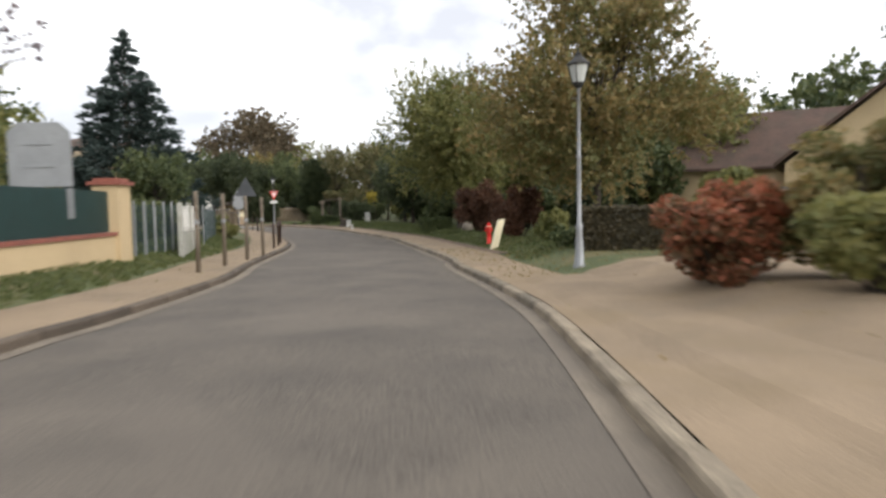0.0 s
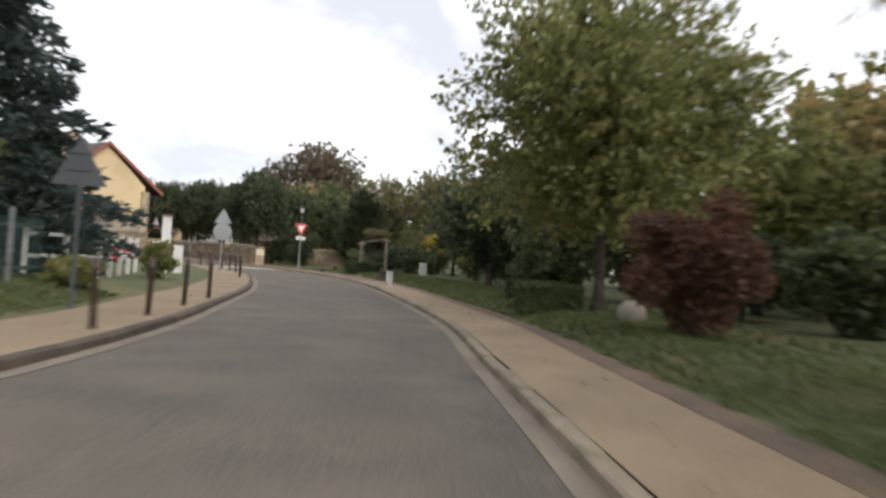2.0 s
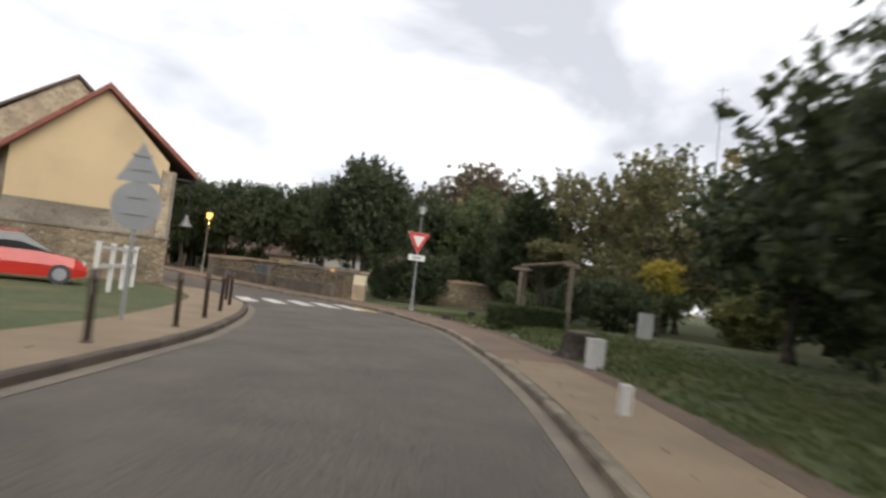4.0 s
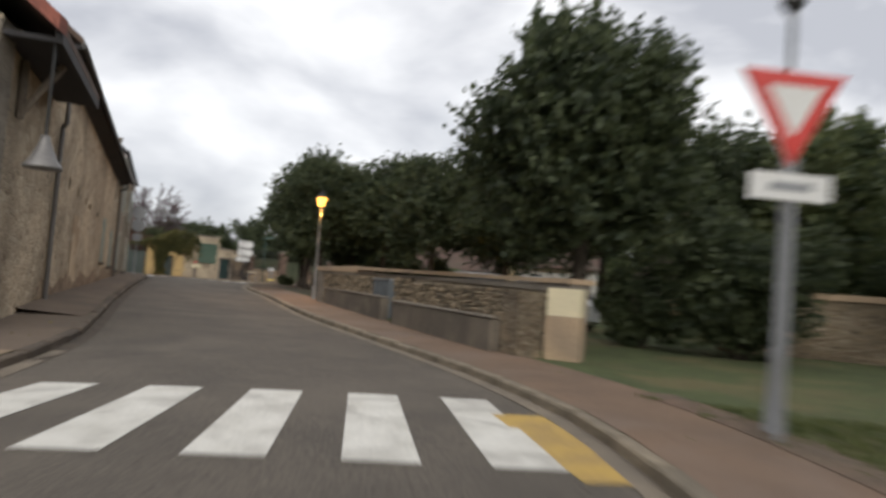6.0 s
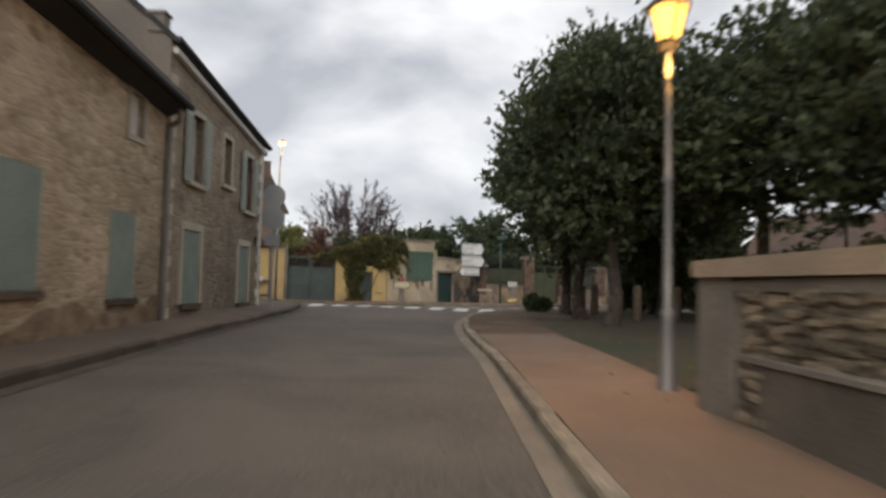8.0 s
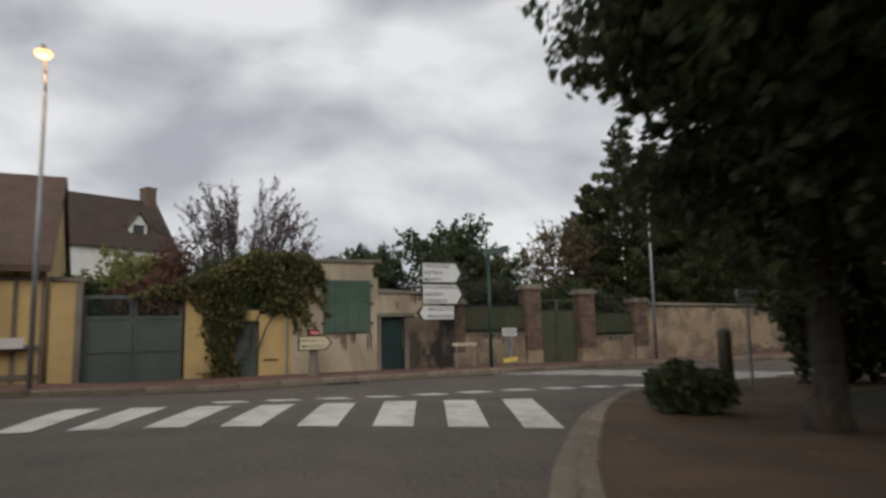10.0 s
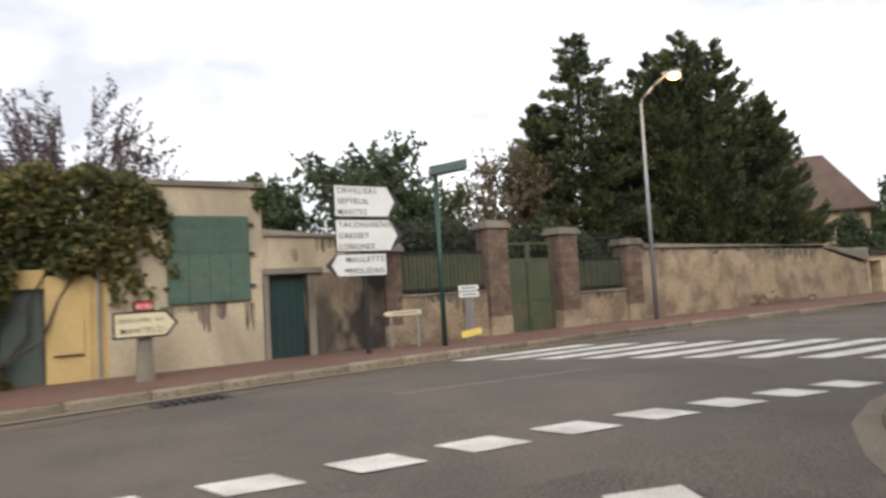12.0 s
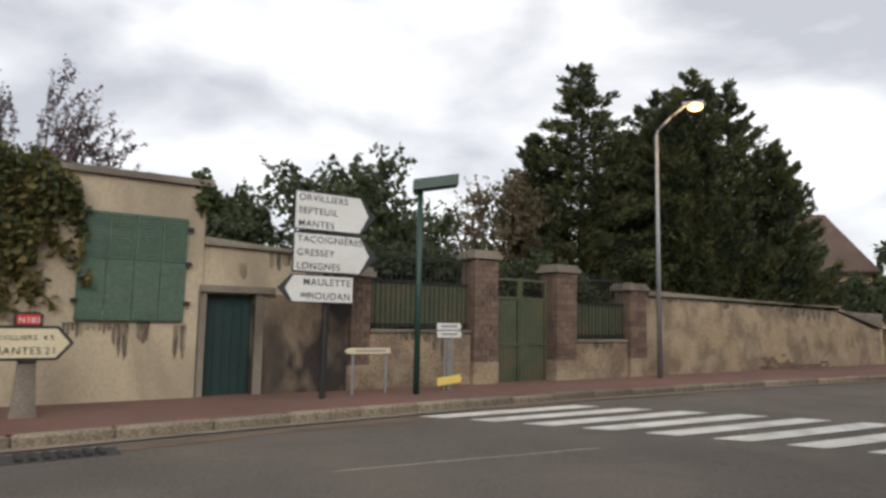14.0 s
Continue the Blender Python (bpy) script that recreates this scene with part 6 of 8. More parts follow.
plate(bm, m, [(-0.38, -0.3), (0.38, -0.3), (0.38, -0.06), (-0.38, -0.06)], 0.0, 0.02)
pl = part("distance_plate", bm, SIGNWHITE, ys, "small white plate under the triangle")
bm = bmesh.new()
plate(bm, m, [(-0.2, -0.22), (0.2, -0.22), (0.2, -0.14), (-0.2, -0.14)], 0.02, 0.024)
part("writing_bar", bm, SIGNBACK, pl)


def back_sign(name, p, along_, shapes, top, label, mat=SIGNBACK, base=None):
    """A sign seen from behind: plates with stiffening bars on a pole."""
    t = thing(name, (*p, land(*p)), label, "sign")
    bm = bmesh.new()
    rod(bm, (*p, land(*p) - 0.1), (*p, top), 0.035, 0.035, 10)
    part("pole", bm, mat, t)
    m = facing((*p, 0), along_)
    for o, kind in shapes:
        bm = bmesh.new()
        plate(bm, m, o, 0.04, 0.055)
        b = part("sign_plate", bm, mat, t)
        xs_, ys_ = [q[0] for q in o], [q[1] for q in o]
        for f in (0.3, 0.65):
            bm = bmesh.new()
            y0 = min(ys_) + (max(ys_) - min(ys_)) * f
            w = 0.22 * (max(xs_) - min(xs_))
            plate(bm, m, [(-w, y0), (w, y0), (w, y0 + 0.04), (-w, y0 + 0.04)], 0.056, 0.075)
            part("stiffener", bm, mat, b)


def shift(o, dy):
    return [(x, y + dy) for x, y in o]


back_sign("triangle_sign", (-5.2, -9.7), (0.96, -0.28), [(shift(triangle(0.95), 2.25), 0)], 3.05, "dark back of a warning triangle on a tall pole", DARKSIGN)
back_sign("combined_sign", (-4.0, 11.1), (0.99, 0.1), [(shift(triangle(0.8), 2.5), 0), (shift(disc(0.42), 2.1), 0)], 3.15, "grey backs of a triangle above a round sign")
back_sign("round_sign", (-27.0, 47.55), (0.72, 0.7), [(shift(disc(0.33), 3.9), 0), (shift(disc(0.33), 3.25), 0), ([(-0.22, 2.45), (0.2, 2.45), (0.2, 2.8), (-0.22, 2.8)], 0)], 4.15, "backs of two round signs and a plate at the corner")
back_sign("large_sign", (-10.4, -24.2), (0.96, -0.3), [([(-0.62, 2.2), (0.62, 2.2), (0.62, 3.3), (0.4, 3.5), (-0.4, 3.5), (-0.62, 3.3)], 0), ([(-0.62, 1.55), (0.62, 1.55), (0.62, 2.16), (-0.62, 2.16)], 0)], 3.5, "pale backs of two large sign boards on a pole")
wl = thing("wall_lamp", F.at(0.1, 0.68, 4.4), "grey bell-shaped lamp hanging from the eaves on a rod", "lamp")
bm = bmesh.new()
turned(bm, F.at(0.1, 0.68, 2.58), [(0, 0.27), (0.03, 0.27), (0.12, 0.2), (0.3, 0.12), (0.42, 0.075), (0.5, 0.06)], 16)
part("shade", bm, ZINC, wl, "grey enamel bell shade", smooth=True)
bm = bmesh.new()
rod(bm, F.at(0.1, 0.68, 3.06), F.at(0.1, 0.68, 4.55), 0.022, 0.022, 8)
part("rod", bm, DARKIRON, wl)
bar_sign("arrow_sign", (-22.7, 58.6), 2.0, 0.5, 0.2, (0.0,), SIGNWHITE, "white plate on a thin post at the corner")

# ---- lamps ----


def lantern_lamp(x, y, height, lit, label, head_h=0.55, lean=0.0):
    """A street lamp with a turned foot, a slim column and a glazed lantern."""
    z = land(x, y) - 0.04
    t = thing("street_lamp", (x, y, z), label, "street lamp")
    bm = bmesh.new()
    turned(bm, (x, y, z - 0.06), [(0, 0.13), (0.1, 0.13), (0.16, 0.1), (0.8, 0.06), (0.9, 0.07), (0.95, 0.044), (height * 0.62, 0.04), (height * 0.63, 0.052), (height * 0.65, 0.036), (height - 0.02, 0.03), (height, 0.05)], 12)
    part("column", bm, GALV if not lit else ZINC, t, smooth=True)
    bm = bmesh.new()
    turned(bm, (x, y, z + height - 0.04), [(0, 0.06), (0.05, 0.1), (0.1, 0.12)], 8)
    part("cradle", bm, DARKIRON, t)
    bm = bmesh.new()
    turned(bm, (x, y, z + height + 0.06), [(0, 0.11), (head_h * 0.6, 0.19)], 8)
    part("glazing", bm, LAMPLIT if lit else LAMPGLASS, t, "glowing orange lantern glass" if lit else "frosted lantern glass")
    bm = bmesh.new()
    top = z + height + 0.06 + head_h * 0.6
    turned(bm, (x, y, top), [(0, 0.23), (0.03, 0.23), (head_h * 0.28, 0.09), (head_h * 0.34, 0.07), (head_h * 0.42, 0.075), (head_h * 0.46, 0.02), (head_h * 0.6, 0.012)], 8)
    part("hood", bm, DARKIRON, t)
    bm = bmesh.new()
    for k in range(4):
        a = math.pi / 4 + k * math.pi / 2
        rod(bm, (x + 0.115 * math.cos(a), y + 0.115 * math.sin(a), z + height + 0.05), (x + 0.2 * math.cos(a), y + 0.2 * math.sin(a), top), 0.012, 0.012, 5)
    part("lantern_frame", bm, DARKIRON, t)
    if lit:
        d = bpy.data.lights.new("lantern_light", "POINT")
        d.energy, d.color, d.shadow_soft_size = lit, (1.0, 0.5, 0.14), 0.15
        lo = new("lantern_light", d)
        lo.location = (x, y, z + height - 0.35)
    return t


lantern_lamp(-0.53, -28.6, 3.55, 0, "grey street lamp with an unlit lantern beside a drive")
lantern_lamp(0.55, 27.6, 4.1, 0, "street lamp with a dark unlit lantern by the lawn")
lantern_lamp(-13.42, 42.75, 3.55, 170, "lit orange street lamp beside the stone wall")
lantern_lamp(-14.0, 55.8, 3.6, 25, "lit orange lantern lamp among the trees")
lantern_lamp(-8.6, 49.2, 3.6, 12, "lit orange lantern lamp between the clipped trees")
lantern_lamp(-8.7, 60.5, 3.0, 3, "distant lit orange lantern lamp in the square")
lantern_lamp(5.1, 52.2, 2.8, 3, "distant lit orange lantern lamp beyond the bushes")


def arm_lamp(x, y, height, arm, label, watts):
    """A tall column with a curved arm and a lit head."""
    z = land(x, y) - 0.04
    t = thing("street_lamp", (x, y, z), label, "street lamp")
    bm = bmesh.new()
    rod(bm, (x, y, z - 0.05), (x, y, z + height), 0.062, 0.034, 12)
    part("column", bm, GALV, t, smooth=True)
    bm = bmesh.new()
    p = [Vector((x, y, z + height)) + Vector((arm[0], arm[1], 0)) * f + Vector((0, 0, arm[2] * g)) for f, g in ((0, 0), (0.06, 0.14), (0.5, 0.62), (1, 1))]
    for a, b in zip(p, p[1:]):
        rod(bm, a, b, 0.026, 0.024, 8)
    part("arm", bm, GALV, t, smooth=True)
    d = Vector((arm[0], arm[1], 0)).normalized()
    e = p[-1]
    bm = bmesh.new()
    rod(bm, e - d * 0.05 + Vector((0, 0, 0.03)), e + d * 0.4 + Vector((0, 0, 0.06)), 0.07, 0.05, 8)
    part("head", bm, GALV, t)
    bm = bmesh.new()
    bmesh.ops.create_icosphere(bm, subdivisions=2, radius=0.13, matrix=Matrix.Translation(e + d * 0.22 - Vector((0, 0, 0.04))) @ Matrix.Diagonal((1.3, 1.3, 0.7, 1)))
    part("bulb_glass", bm, LAMPBRIGHT, t, "glowing orange lamp glass")
    li = bpy.data.lights.new("lamp_light", "POINT")
    li.energy, li.color, li.shadow_soft_size = watts, (1.0, 0.55, 0.2), 0.15
    new("lamp_light", li).location = e + d * 0.22 - Vector((0, 0, 0.35))


arm_lamp(-27.62, 69.8, 5.55, (0.62, 0.04, 0.6), "tall grey street lamp with a lit orange head", 40)
arm_lamp(-34.9, 53.3, 6.0, (0.35, -0.2, 0.75), "tall grey street lamp with a lit head by the yellow house", 40)
GP = W.at(8.24, 0.9, 0)[:2]
gl = thing("street_lamp", (*GP, land(*GP)), "dark green lamp post with a slanted box head", "street lamp")
bm = bmesh.new()
rod(bm, (*GP, 0.45), (*GP, 3.85), 0.05, 0.045, 10)
part("column", bm, LAMPGREEN, gl, smooth=True)
bm = bmesh.new()
c = Vector((*GP, 3.82))
u, v = (W.d * 0.62 + W.n * 0.35).normalized(), (W.n * 0.62 - W.d * 0.35).normalized()
q = [c - u * 0.12 - v * 0.16, c + u * 0.6 - v * 0.16 + Vector((0, 0, 0.12)), c + u * 0.6 + v * 0.16 + Vector((0, 0, 0.12)), c - u * 0.12 + v * 0.16]
hexa(bm, [tuple(p) for p in q], [tuple(p * 1.0 + Vector((0, 0, 0.17))) for p in q])
part("box_head", bm, LAMPGREEN, gl)

# ---- road markings ----


def painted(name, quads, mat, label, group=""):
    """Painted stripes, each a thin mesh of its own a few millimetres above the asphalt."""
    for q in quads:
        bm = bmesh.new()
        n = 4
        rows = []
        for k in range(n + 1):
            a = Vector(q[0]).lerp(Vector(q[3]), k / n)
            b = Vector(q[1]).lerp(Vector(q[2]), k / n)
            rows.append([bm.verts.new((p.x, p.y, surface(p.x, p.y) + 0.008)) for p in (a, a.lerp(b, 0.5), b)])
        for r0_, r1_ in zip(rows, rows[1:]):
            for i in range(2):
                bm.faces.new((r0_[i], r0_[i + 1], r1_[i + 1], r1_[i]))
        bmesh.ops.recalc_face_normals(bm, faces=bm.faces)
        tagged(new(name, mesh_of(bm, name, mat)), label, "road marking", group, "structure")


from mathutils.bvhtree import BVHTree
TREES = [BVHTree.FromPolygons([v.co.copy() for v in bpy.data.objects[n].data.vertices], [tuple(p.vertices) for p in bpy.data.objects[n].data.polygons]) for n in ("road_street", "road_main")]


def surface(x, y):
    """The top of the asphalt at a place."""
    zs = [h[0].z for h in (t.ray_cast(Vector((x, y, 5)), Vector((0, 0, -1))) for t in TREES) if h[0] is not None]
    return max(zs) if zs else gz(x, y)


def stripes(a0, a1, b0, b1, n, width):
    """n stripes whose near ends run from a0 to a1 and far ends from b0 to b1."""
    out = []
    a0, a1, b0, b1 = (Vector(p) for p in (a0, a1, b0, b1))
    step = (a1 - a0) / max(1, n - 1)
    f = width / step.length
    for i in range(n):
        k, k2 = i / (n - 1), (i + f) / (n - 1)
        out.append([tuple(a0.lerp(a1, k)), tuple(a0.lerp(a1, k2)), tuple(b0.lerp(b1, k2)), tuple(b0.lerp(b1, k))])
    return out


painted("crossing_stripe", stripes((-5.3, 23.4), (-1.5, 25.37), (-6.3, 25.7), (-2.78, 27.78), 5, 0.56), PAINT, "white zebra crossing stripe on grey asphalt", "zebra crossing by the barn")
painted("crossing_stripe", stripes((-28.75, 50.2), (-24.1, 53.5), (-30.4, 51.8), (-25.8, 56.0), 8, 0.44), PAINT, "white zebra crossing stripe at the junction", "zebra crossing at the junction")
painted("crossing_stripe", stripes((-29.78, 62.35), (-24.02, 62.36), (-28.3, 64.8), (-22.1, 65.1), 9, 0.38), PAINT, "white zebra crossing stripe across the main road", "zebra crossing on the main road")
painted("edge_dash", stripes((-29.3, 53.5), (-24.32, 59.87), (-29.68, 53.62), (-24.7, 59.97), 11, 0.47), PAINT, "short white dash of the road edge line", "edge line dashes")
painted("yellow_patch", [[(-0.86, 25.4), (-0.42, 25.68), (-1.6, 27.6), (-2.05, 27.3)]], YPAINT, "worn yellow paint strip beside the zebra crossing")

painted("worn_line", [[(-28.78, 58.88), (-28.72, 58.94), (-27.08, 61.12), (-27.14, 61.06)]], PAINT, "thin worn white line on the main road")

# dirt washed against the far kerb
r = np.random.default_rng(77)
bm = bmesh.new()
prev = None
for i in range(121):
    s = -2.0 + i * 0.15
    edge = 3.2 - 0.132 * s
    wide = 0.1 + 0.3 * max(0.0, 0.5 + noise.noise((s * 0.5, 3.1, 0))) + 0.08 * float(r.uniform())
    row = []
    for o in (edge + 0.02, edge + 0.02 + wide * 0.5, edge + 0.02 + wide):
        x, y, _ = W.at(s, o, 0)
        row.append(bm.verts.new((x, y, surface(x, y) + 0.004)))
    if prev:
        for k in range(2):
            bm.faces.new((prev[k], prev[k + 1], row[k + 1], row[k]))
    prev = row
bmesh.ops.recalc_face_normals(bm, faces=bm.faces)
struct("kerb_dirt", bm, DIRT, "brown dirt washed along the far kerb", "dirt")

# ---- kerbs ----
KERB_MESHES = []
for v in range(4):
    r = np.random.default_rng(300 + v)
    bm = bmesh.new()
    bmesh.ops.create_cube(bm, size=1.0, matrix=Matrix.Diagonal((0.885, 0.16, 0.3, 1)))
    bmesh.ops.bevel(bm, geom=[e for e in bm.edges if all(p.co.z > 0 for p in e.verts)], offset=0.022, segments=1, affect="EDGES")
    for p in bm.verts:
        p.co += Vector(r.normal(size=3)) * 0.004
    KERB_MESHES.append(mesh_of(bm, "kerb_stone", KERB))
DARK_KERBS = []
for me in KERB_MESHES:
    me = me.copy()
    me.materials[0] = KERBDIRT_SILLSHADE
    DARK_KERBS.append(me)


def kerb(name, line, side, label, ok=lambda p: True, gutter=0.2, mat=None, dirty=False):
    """A gutter strip with kerb stones along it; the stones stand to the given side of the line."""
    pts = [p for p in line if ok(p)]
    bm = bmesh.new()
    a, b = offset_line(pts, -side * gutter), offset_line(pts, 0.01 * side)
    band(bm, *((a, b) if side > 0 else (b, a)), *((0.016, 0.02) if side > 0 else (0.02, 0.016)))
    g_ob = struct(name, bm, mat or GUTTER, label, "kerb", True)
    r = np.random.default_rng(len(pts))
    for i, (p, q) in enumerate(zip(pts, pts[1:])):
        t = q - p
        if t.length < 0.3:
            continue
        n = Vector((t.y, -t.x)).normalized() * side
        c = (p + q) / 2 + n * 0.075
        ob = new("kerb_stone", KERB_MESHES[int(r.integers(0, 4))])
        if mat or dirty:
            ob.data = DARK_KERBS[i % 4]
        ob.parent = g_ob
        z = gz(c.x, c.y)
        tilt = math.atan2(gz(q.x, q.y) - gz(p.x, p.y), t.length)
        ob.matrix_basis = Matrix.Translation((c.x, c.y, z - 0.02 + float(r.normal() * 0.005))) @ Matrix.Rotation(math.atan2(t.y, t.x), 4, "Z") @ Matrix.Rotation(-tilt, 4, "Y") @ Matrix.Diagonal((t.length / 0.9, 1, 1, 1))


kerb("kerb_left", LEFT, -1, "pale gutter with granite kerb stones", ok=lambda p: p.y < 27.5 and p.x > -10 or p.y < -30, dirty=True)
kerb("kerb_barn", LEFT, -1, "dirty worn kerb and gutter along the house fronts", ok=lambda p: p.y > 26.6 and p.x > -30.2 or p.x < -29.4, mat=KERBDIRT_SILLSHADE)
kerb("kerb_right", RIGHT, 1, "pale gutter with granite kerb stones")
kerb("kerb_far", FAR, -1, "pale gutter with granite kerb stones on the main road", gutter=0.16)

# brown soil edge between the pavement and the lawn
bm = bmesh.new()
pts = [p for p in RIGHT if -24 < p.y < 29]
rag = [Vector((noise.noise((i * 0.9, 4.0, 0)), noise.noise((i * 0.9, 8.0, 0)))) * 0.12 for i in range(len(pts))]
e_a, e_b = offset_line(pts, 1.38), [p + q for p, q in zip(offset_line(pts, 1.85), rag)]
e_m = [p + q * 0.6 for p, q in zip(offset_line(pts, 1.58), rag)]
band(bm, e_a, e_m, 0.142, 0.165)
band(bm, e_m, e_b, 0.165, 0.15)
struct("lawn_edge", bm, DIRT, "worn brown soil edge between pavement and lawn", "ground")


def drain(x, y, turn, w, d, label):
    t = thing("drain_grate", (x, y, surface(x, y)), label, "drain")
    z = surface(x, y) + 0.012
    bm = bmesh.new()
    c, s = math.cos(turn), math.sin(turn)
    for k in range(7):
        o = (k - 3) * w / 7
        bm = bmesh.new()
        slab(bm, x + c * o, y + s * o, z, w / 14, d, 0.02, turn)
        part("bar", bm, DARKIRON, t)
    bm = bmesh.new()
    slab(bm, x, y, z - 0.008, w * 1.25, d * 1.3, 0.006, turn)
    part("pit", bm, INK, t)


drain(-31.3, 58.4, 1.04, 0.75, 0.3, "dark iron road drain by the far kerb")
drain(-3.6, -10.3, 1.75, 0.4, 0.25, "dark drain opening beside the kerb")
drain(0.35, -16.2, 1.35, 0.4, 0.25, "dark drain opening beside the kerb")

# ---- bollards ----
proto = thing("bollard", (0, 0, 0), "dark brown steel bollard on the sandy pavement", "bollard", "bollards along the kerb")
bm = bmesh.new()
turned(bm, (0, 0, -0.1), [(0, 0.045), (0.85, 0.045), (0.86, 0.055), (0.92, 0.055), (0.93, 0.045), (1.0, 0.045), (1.03, 0.02)], 12)
part("shaft", bm, BOLLARD, proto, smooth=True)
bm = bmesh.new()
turned(bm, (0, 0, -0.02), [(0, 0.075), (0.03, 0.075), (0.05, 0.05)], 12)
part("collar", bm, BOLLARD, proto)
spots = [(-4.7, -14.7), (-4.25, -12.5), (-3.9, -10.4), (-3.6, -8.0), (-3.3, -5.6), (-3.0, 8.0), (-3.05, 11.05), (-3.35, 13.4), (-3.75, 15.7), (-4.3, 18.3), (-5.1, 20.6), (-5.8, 22.5)]
r = np.random.default_rng(310)
for i, (x, y) in enumerate(spots):
    m = pose(x, y, gz(x, y) + 0.13, float(r.normal() * 1.5), float(r.normal() * 1.5), 0)
    if i == 0:
        proto.matrix_basis = m
    else:
        copy_thing(proto, m)
pr2 = thing("tall_post", (0, 0, 0), "tall grey-brown post on the sandy pavement", "post", "tall posts")
bm = bmesh.new()
turned(bm, (0, 0, -0.1), [(0, 0.05), (1.75, 0.045), (1.85, 0.045), (1.87, 0.03)], 10)
part("shaft", bm, WOOD, pr2, smooth=True)
bm = bmesh.new()
turned(bm, (0, 0, 1.05), [(0, 0.053), (0.1, 0.053)], 10)
part("band", bm, GALV, pr2)
for i, (x, y) in enumerate([(-7.5, -24.4), (-6.85, -22.6), (-6.15, -20.6), (-5.55, -19.0)]):
    m = pose(x, y, gz(x, y) + 0.13, 0, 0, 0)
    if i == 0:
        pr2.matrix_basis = m
    else:
        copy_thing(pr2, m)

# ---- gardens at the start, near side of the bend ----
LW = Line((-10.9, -28.0), (0.29, 0.957))
lw = thing("front_wall", LW.at(3, 0, 0.5), "low cream garden wall with brick coping and green screen", "wall")
bm = bmesh.new()
LW.box(bm, -4.0, 5.7, -0.25, 0.0, 0.3, 1.12)
part("wall", bm, CREAM, lw)
bm = bmesh.new()
LW.box(bm, -4.0, 5.7, -0.3, 0.05, 1.12, 1.2)
part("coping", bm, ROOFRED, lw, "red brick coping")
bm = bmesh.new()
for k in range(44):
    LW.box(bm, -4.0 + k * 0.22, -4.0 + k * 0.22 + 0.2, -0.16, -0.13, 1.2, 2.15)
part("screen", bm, GREENDOOR, lw, "dark green slatted screen")
bm = bmesh.new()
LW.box(bm, 5.7, 6.4, -0.5, 0.1, 0.3, 2.3)
part("pillar", bm, CREAM, lw, "cream rendered end pillar")
bm = bmesh.new()
LW.box(bm, 5.62, 6.48, -0.58, 0.18, 2.3, 2.38)
LW.box(bm, 5.72, 6.38, -0.48, 0.08, 2.38, 2.46)
part("cap", bm, ROOFRED, lw)
mf = thing("mesh_fence", LW.at(9, 0, 0.5), "dark green mesh fence with thin posts", "fence")
for k in range(8):
    bm = bmesh.new()
    p = LW.at(6.6 + k * 0.75, -0.2, 0)
    rod(bm, (p[0], p[1], 0.3), (p[0], p[1], 1.95), 0.03, 0.03, 8)
    part("post", bm, SIGNBACK, mf)
for k in range(32):
    bm = bmesh.new()
    LW.box(bm, 6.6 + k * 0.164, 6.6 + k * 0.164 + 0.05, -0.215, -0.2, 0.5, 1.85)
    part("slat", bm, GREENDOOR, mf)
BL = Line((-7.8, -18.85), (0.137, 0.99))
wb = thing("white_gate", BL.at(2, 0, 0.55), "white panelled gate with upright bars above a pale wall", "gate")
bm = bmesh.new()
BL.box(bm, 0.0, 3.6, -0.12, 0.0, 0.35, 1.0)
part("base_wall", bm, GREYWALL, wb, "pale grey weathered low wall")
for k in range(22):
    bm = bmesh.new()
    BL.box(bm, 0.08 + k * 0.16, 0.08 + k * 0.16 + 0.05, -0.08, -0.04, 1.03, 1.78)
    part("bar", bm, WHITEPAINT, wb)
for z in (1.1, 1.74):
    bm = bmesh.new()
    BL.box(bm, 0.0, 3.6, -0.09, -0.03, z, z + 0.07)
    part("rail", bm, WHITEPAINT, wb)
for s in (-0.12, 1.75, 3.6):
    bm = bmesh.new()
    BL.box(bm, s, s + 0.12, -0.12, 0.02, 0.3, 1.9)
    part("post", bm, GREYWALL, wb)
GF = Line((-7.1, -14.3), (0.1, 0.995))
gf = thing("picket_fence", GF.at(3, 0, 0.4), "dark green and grey picket fence before a garden", "fence")
for k in range(30):
    bm = bmesh.new()
    GF.box(bm, k * 0.24, k * 0.24 + (0.06 if k % 6 else 0.09), -0.03, 0.0, 0.35, 1.68 if k % 6 else 1.85)
    part("picket", bm, GREENDOOR if k % 6 else SIGNBACK, gf)
for z in (0.7, 1.5):
    bm = bmesh.new()
    GF.box(bm, 0, 7.2, -0.07, -0.03, z, z + 0.07)
    part("rail", bm, GATEGREEN, gf)


def rail_fence(a, b, n, top, label):
    """White concrete posts with two rails, between two places."""
    a, b = Vector(a), Vector(b)
    line, bay = Line(tuple(a), tuple((b - a).normalized())), (b - a).length / n
    t = thing("white_rail_fence", (*((a + b) / 2), 0.1), label, "fence")
    for k in range(n + 1):
        bm = bmesh.new()
        line.box(bm, k * bay, k * bay + 0.12, -0.12, 0.0, 0.0, top)
        post = part("post", bm, WHITEPAINT, t)
        bm = bmesh.new()
        line.box(bm, k * bay - 0.02, k * bay + 0.14, -0.14, 0.02, top, top + 0.05)
        part("cap", bm, WHITEPAINT, post)
    for z in (0.78, top - 0.14):
        for k in range(n):
            bm = bmesh.new()
            line.box(bm, k * bay + 0.12, k * bay + bay, -0.1, -0.03, z, z + 0.1)
            part("rail", bm, WHITEPAINT, t)
    return line, bay


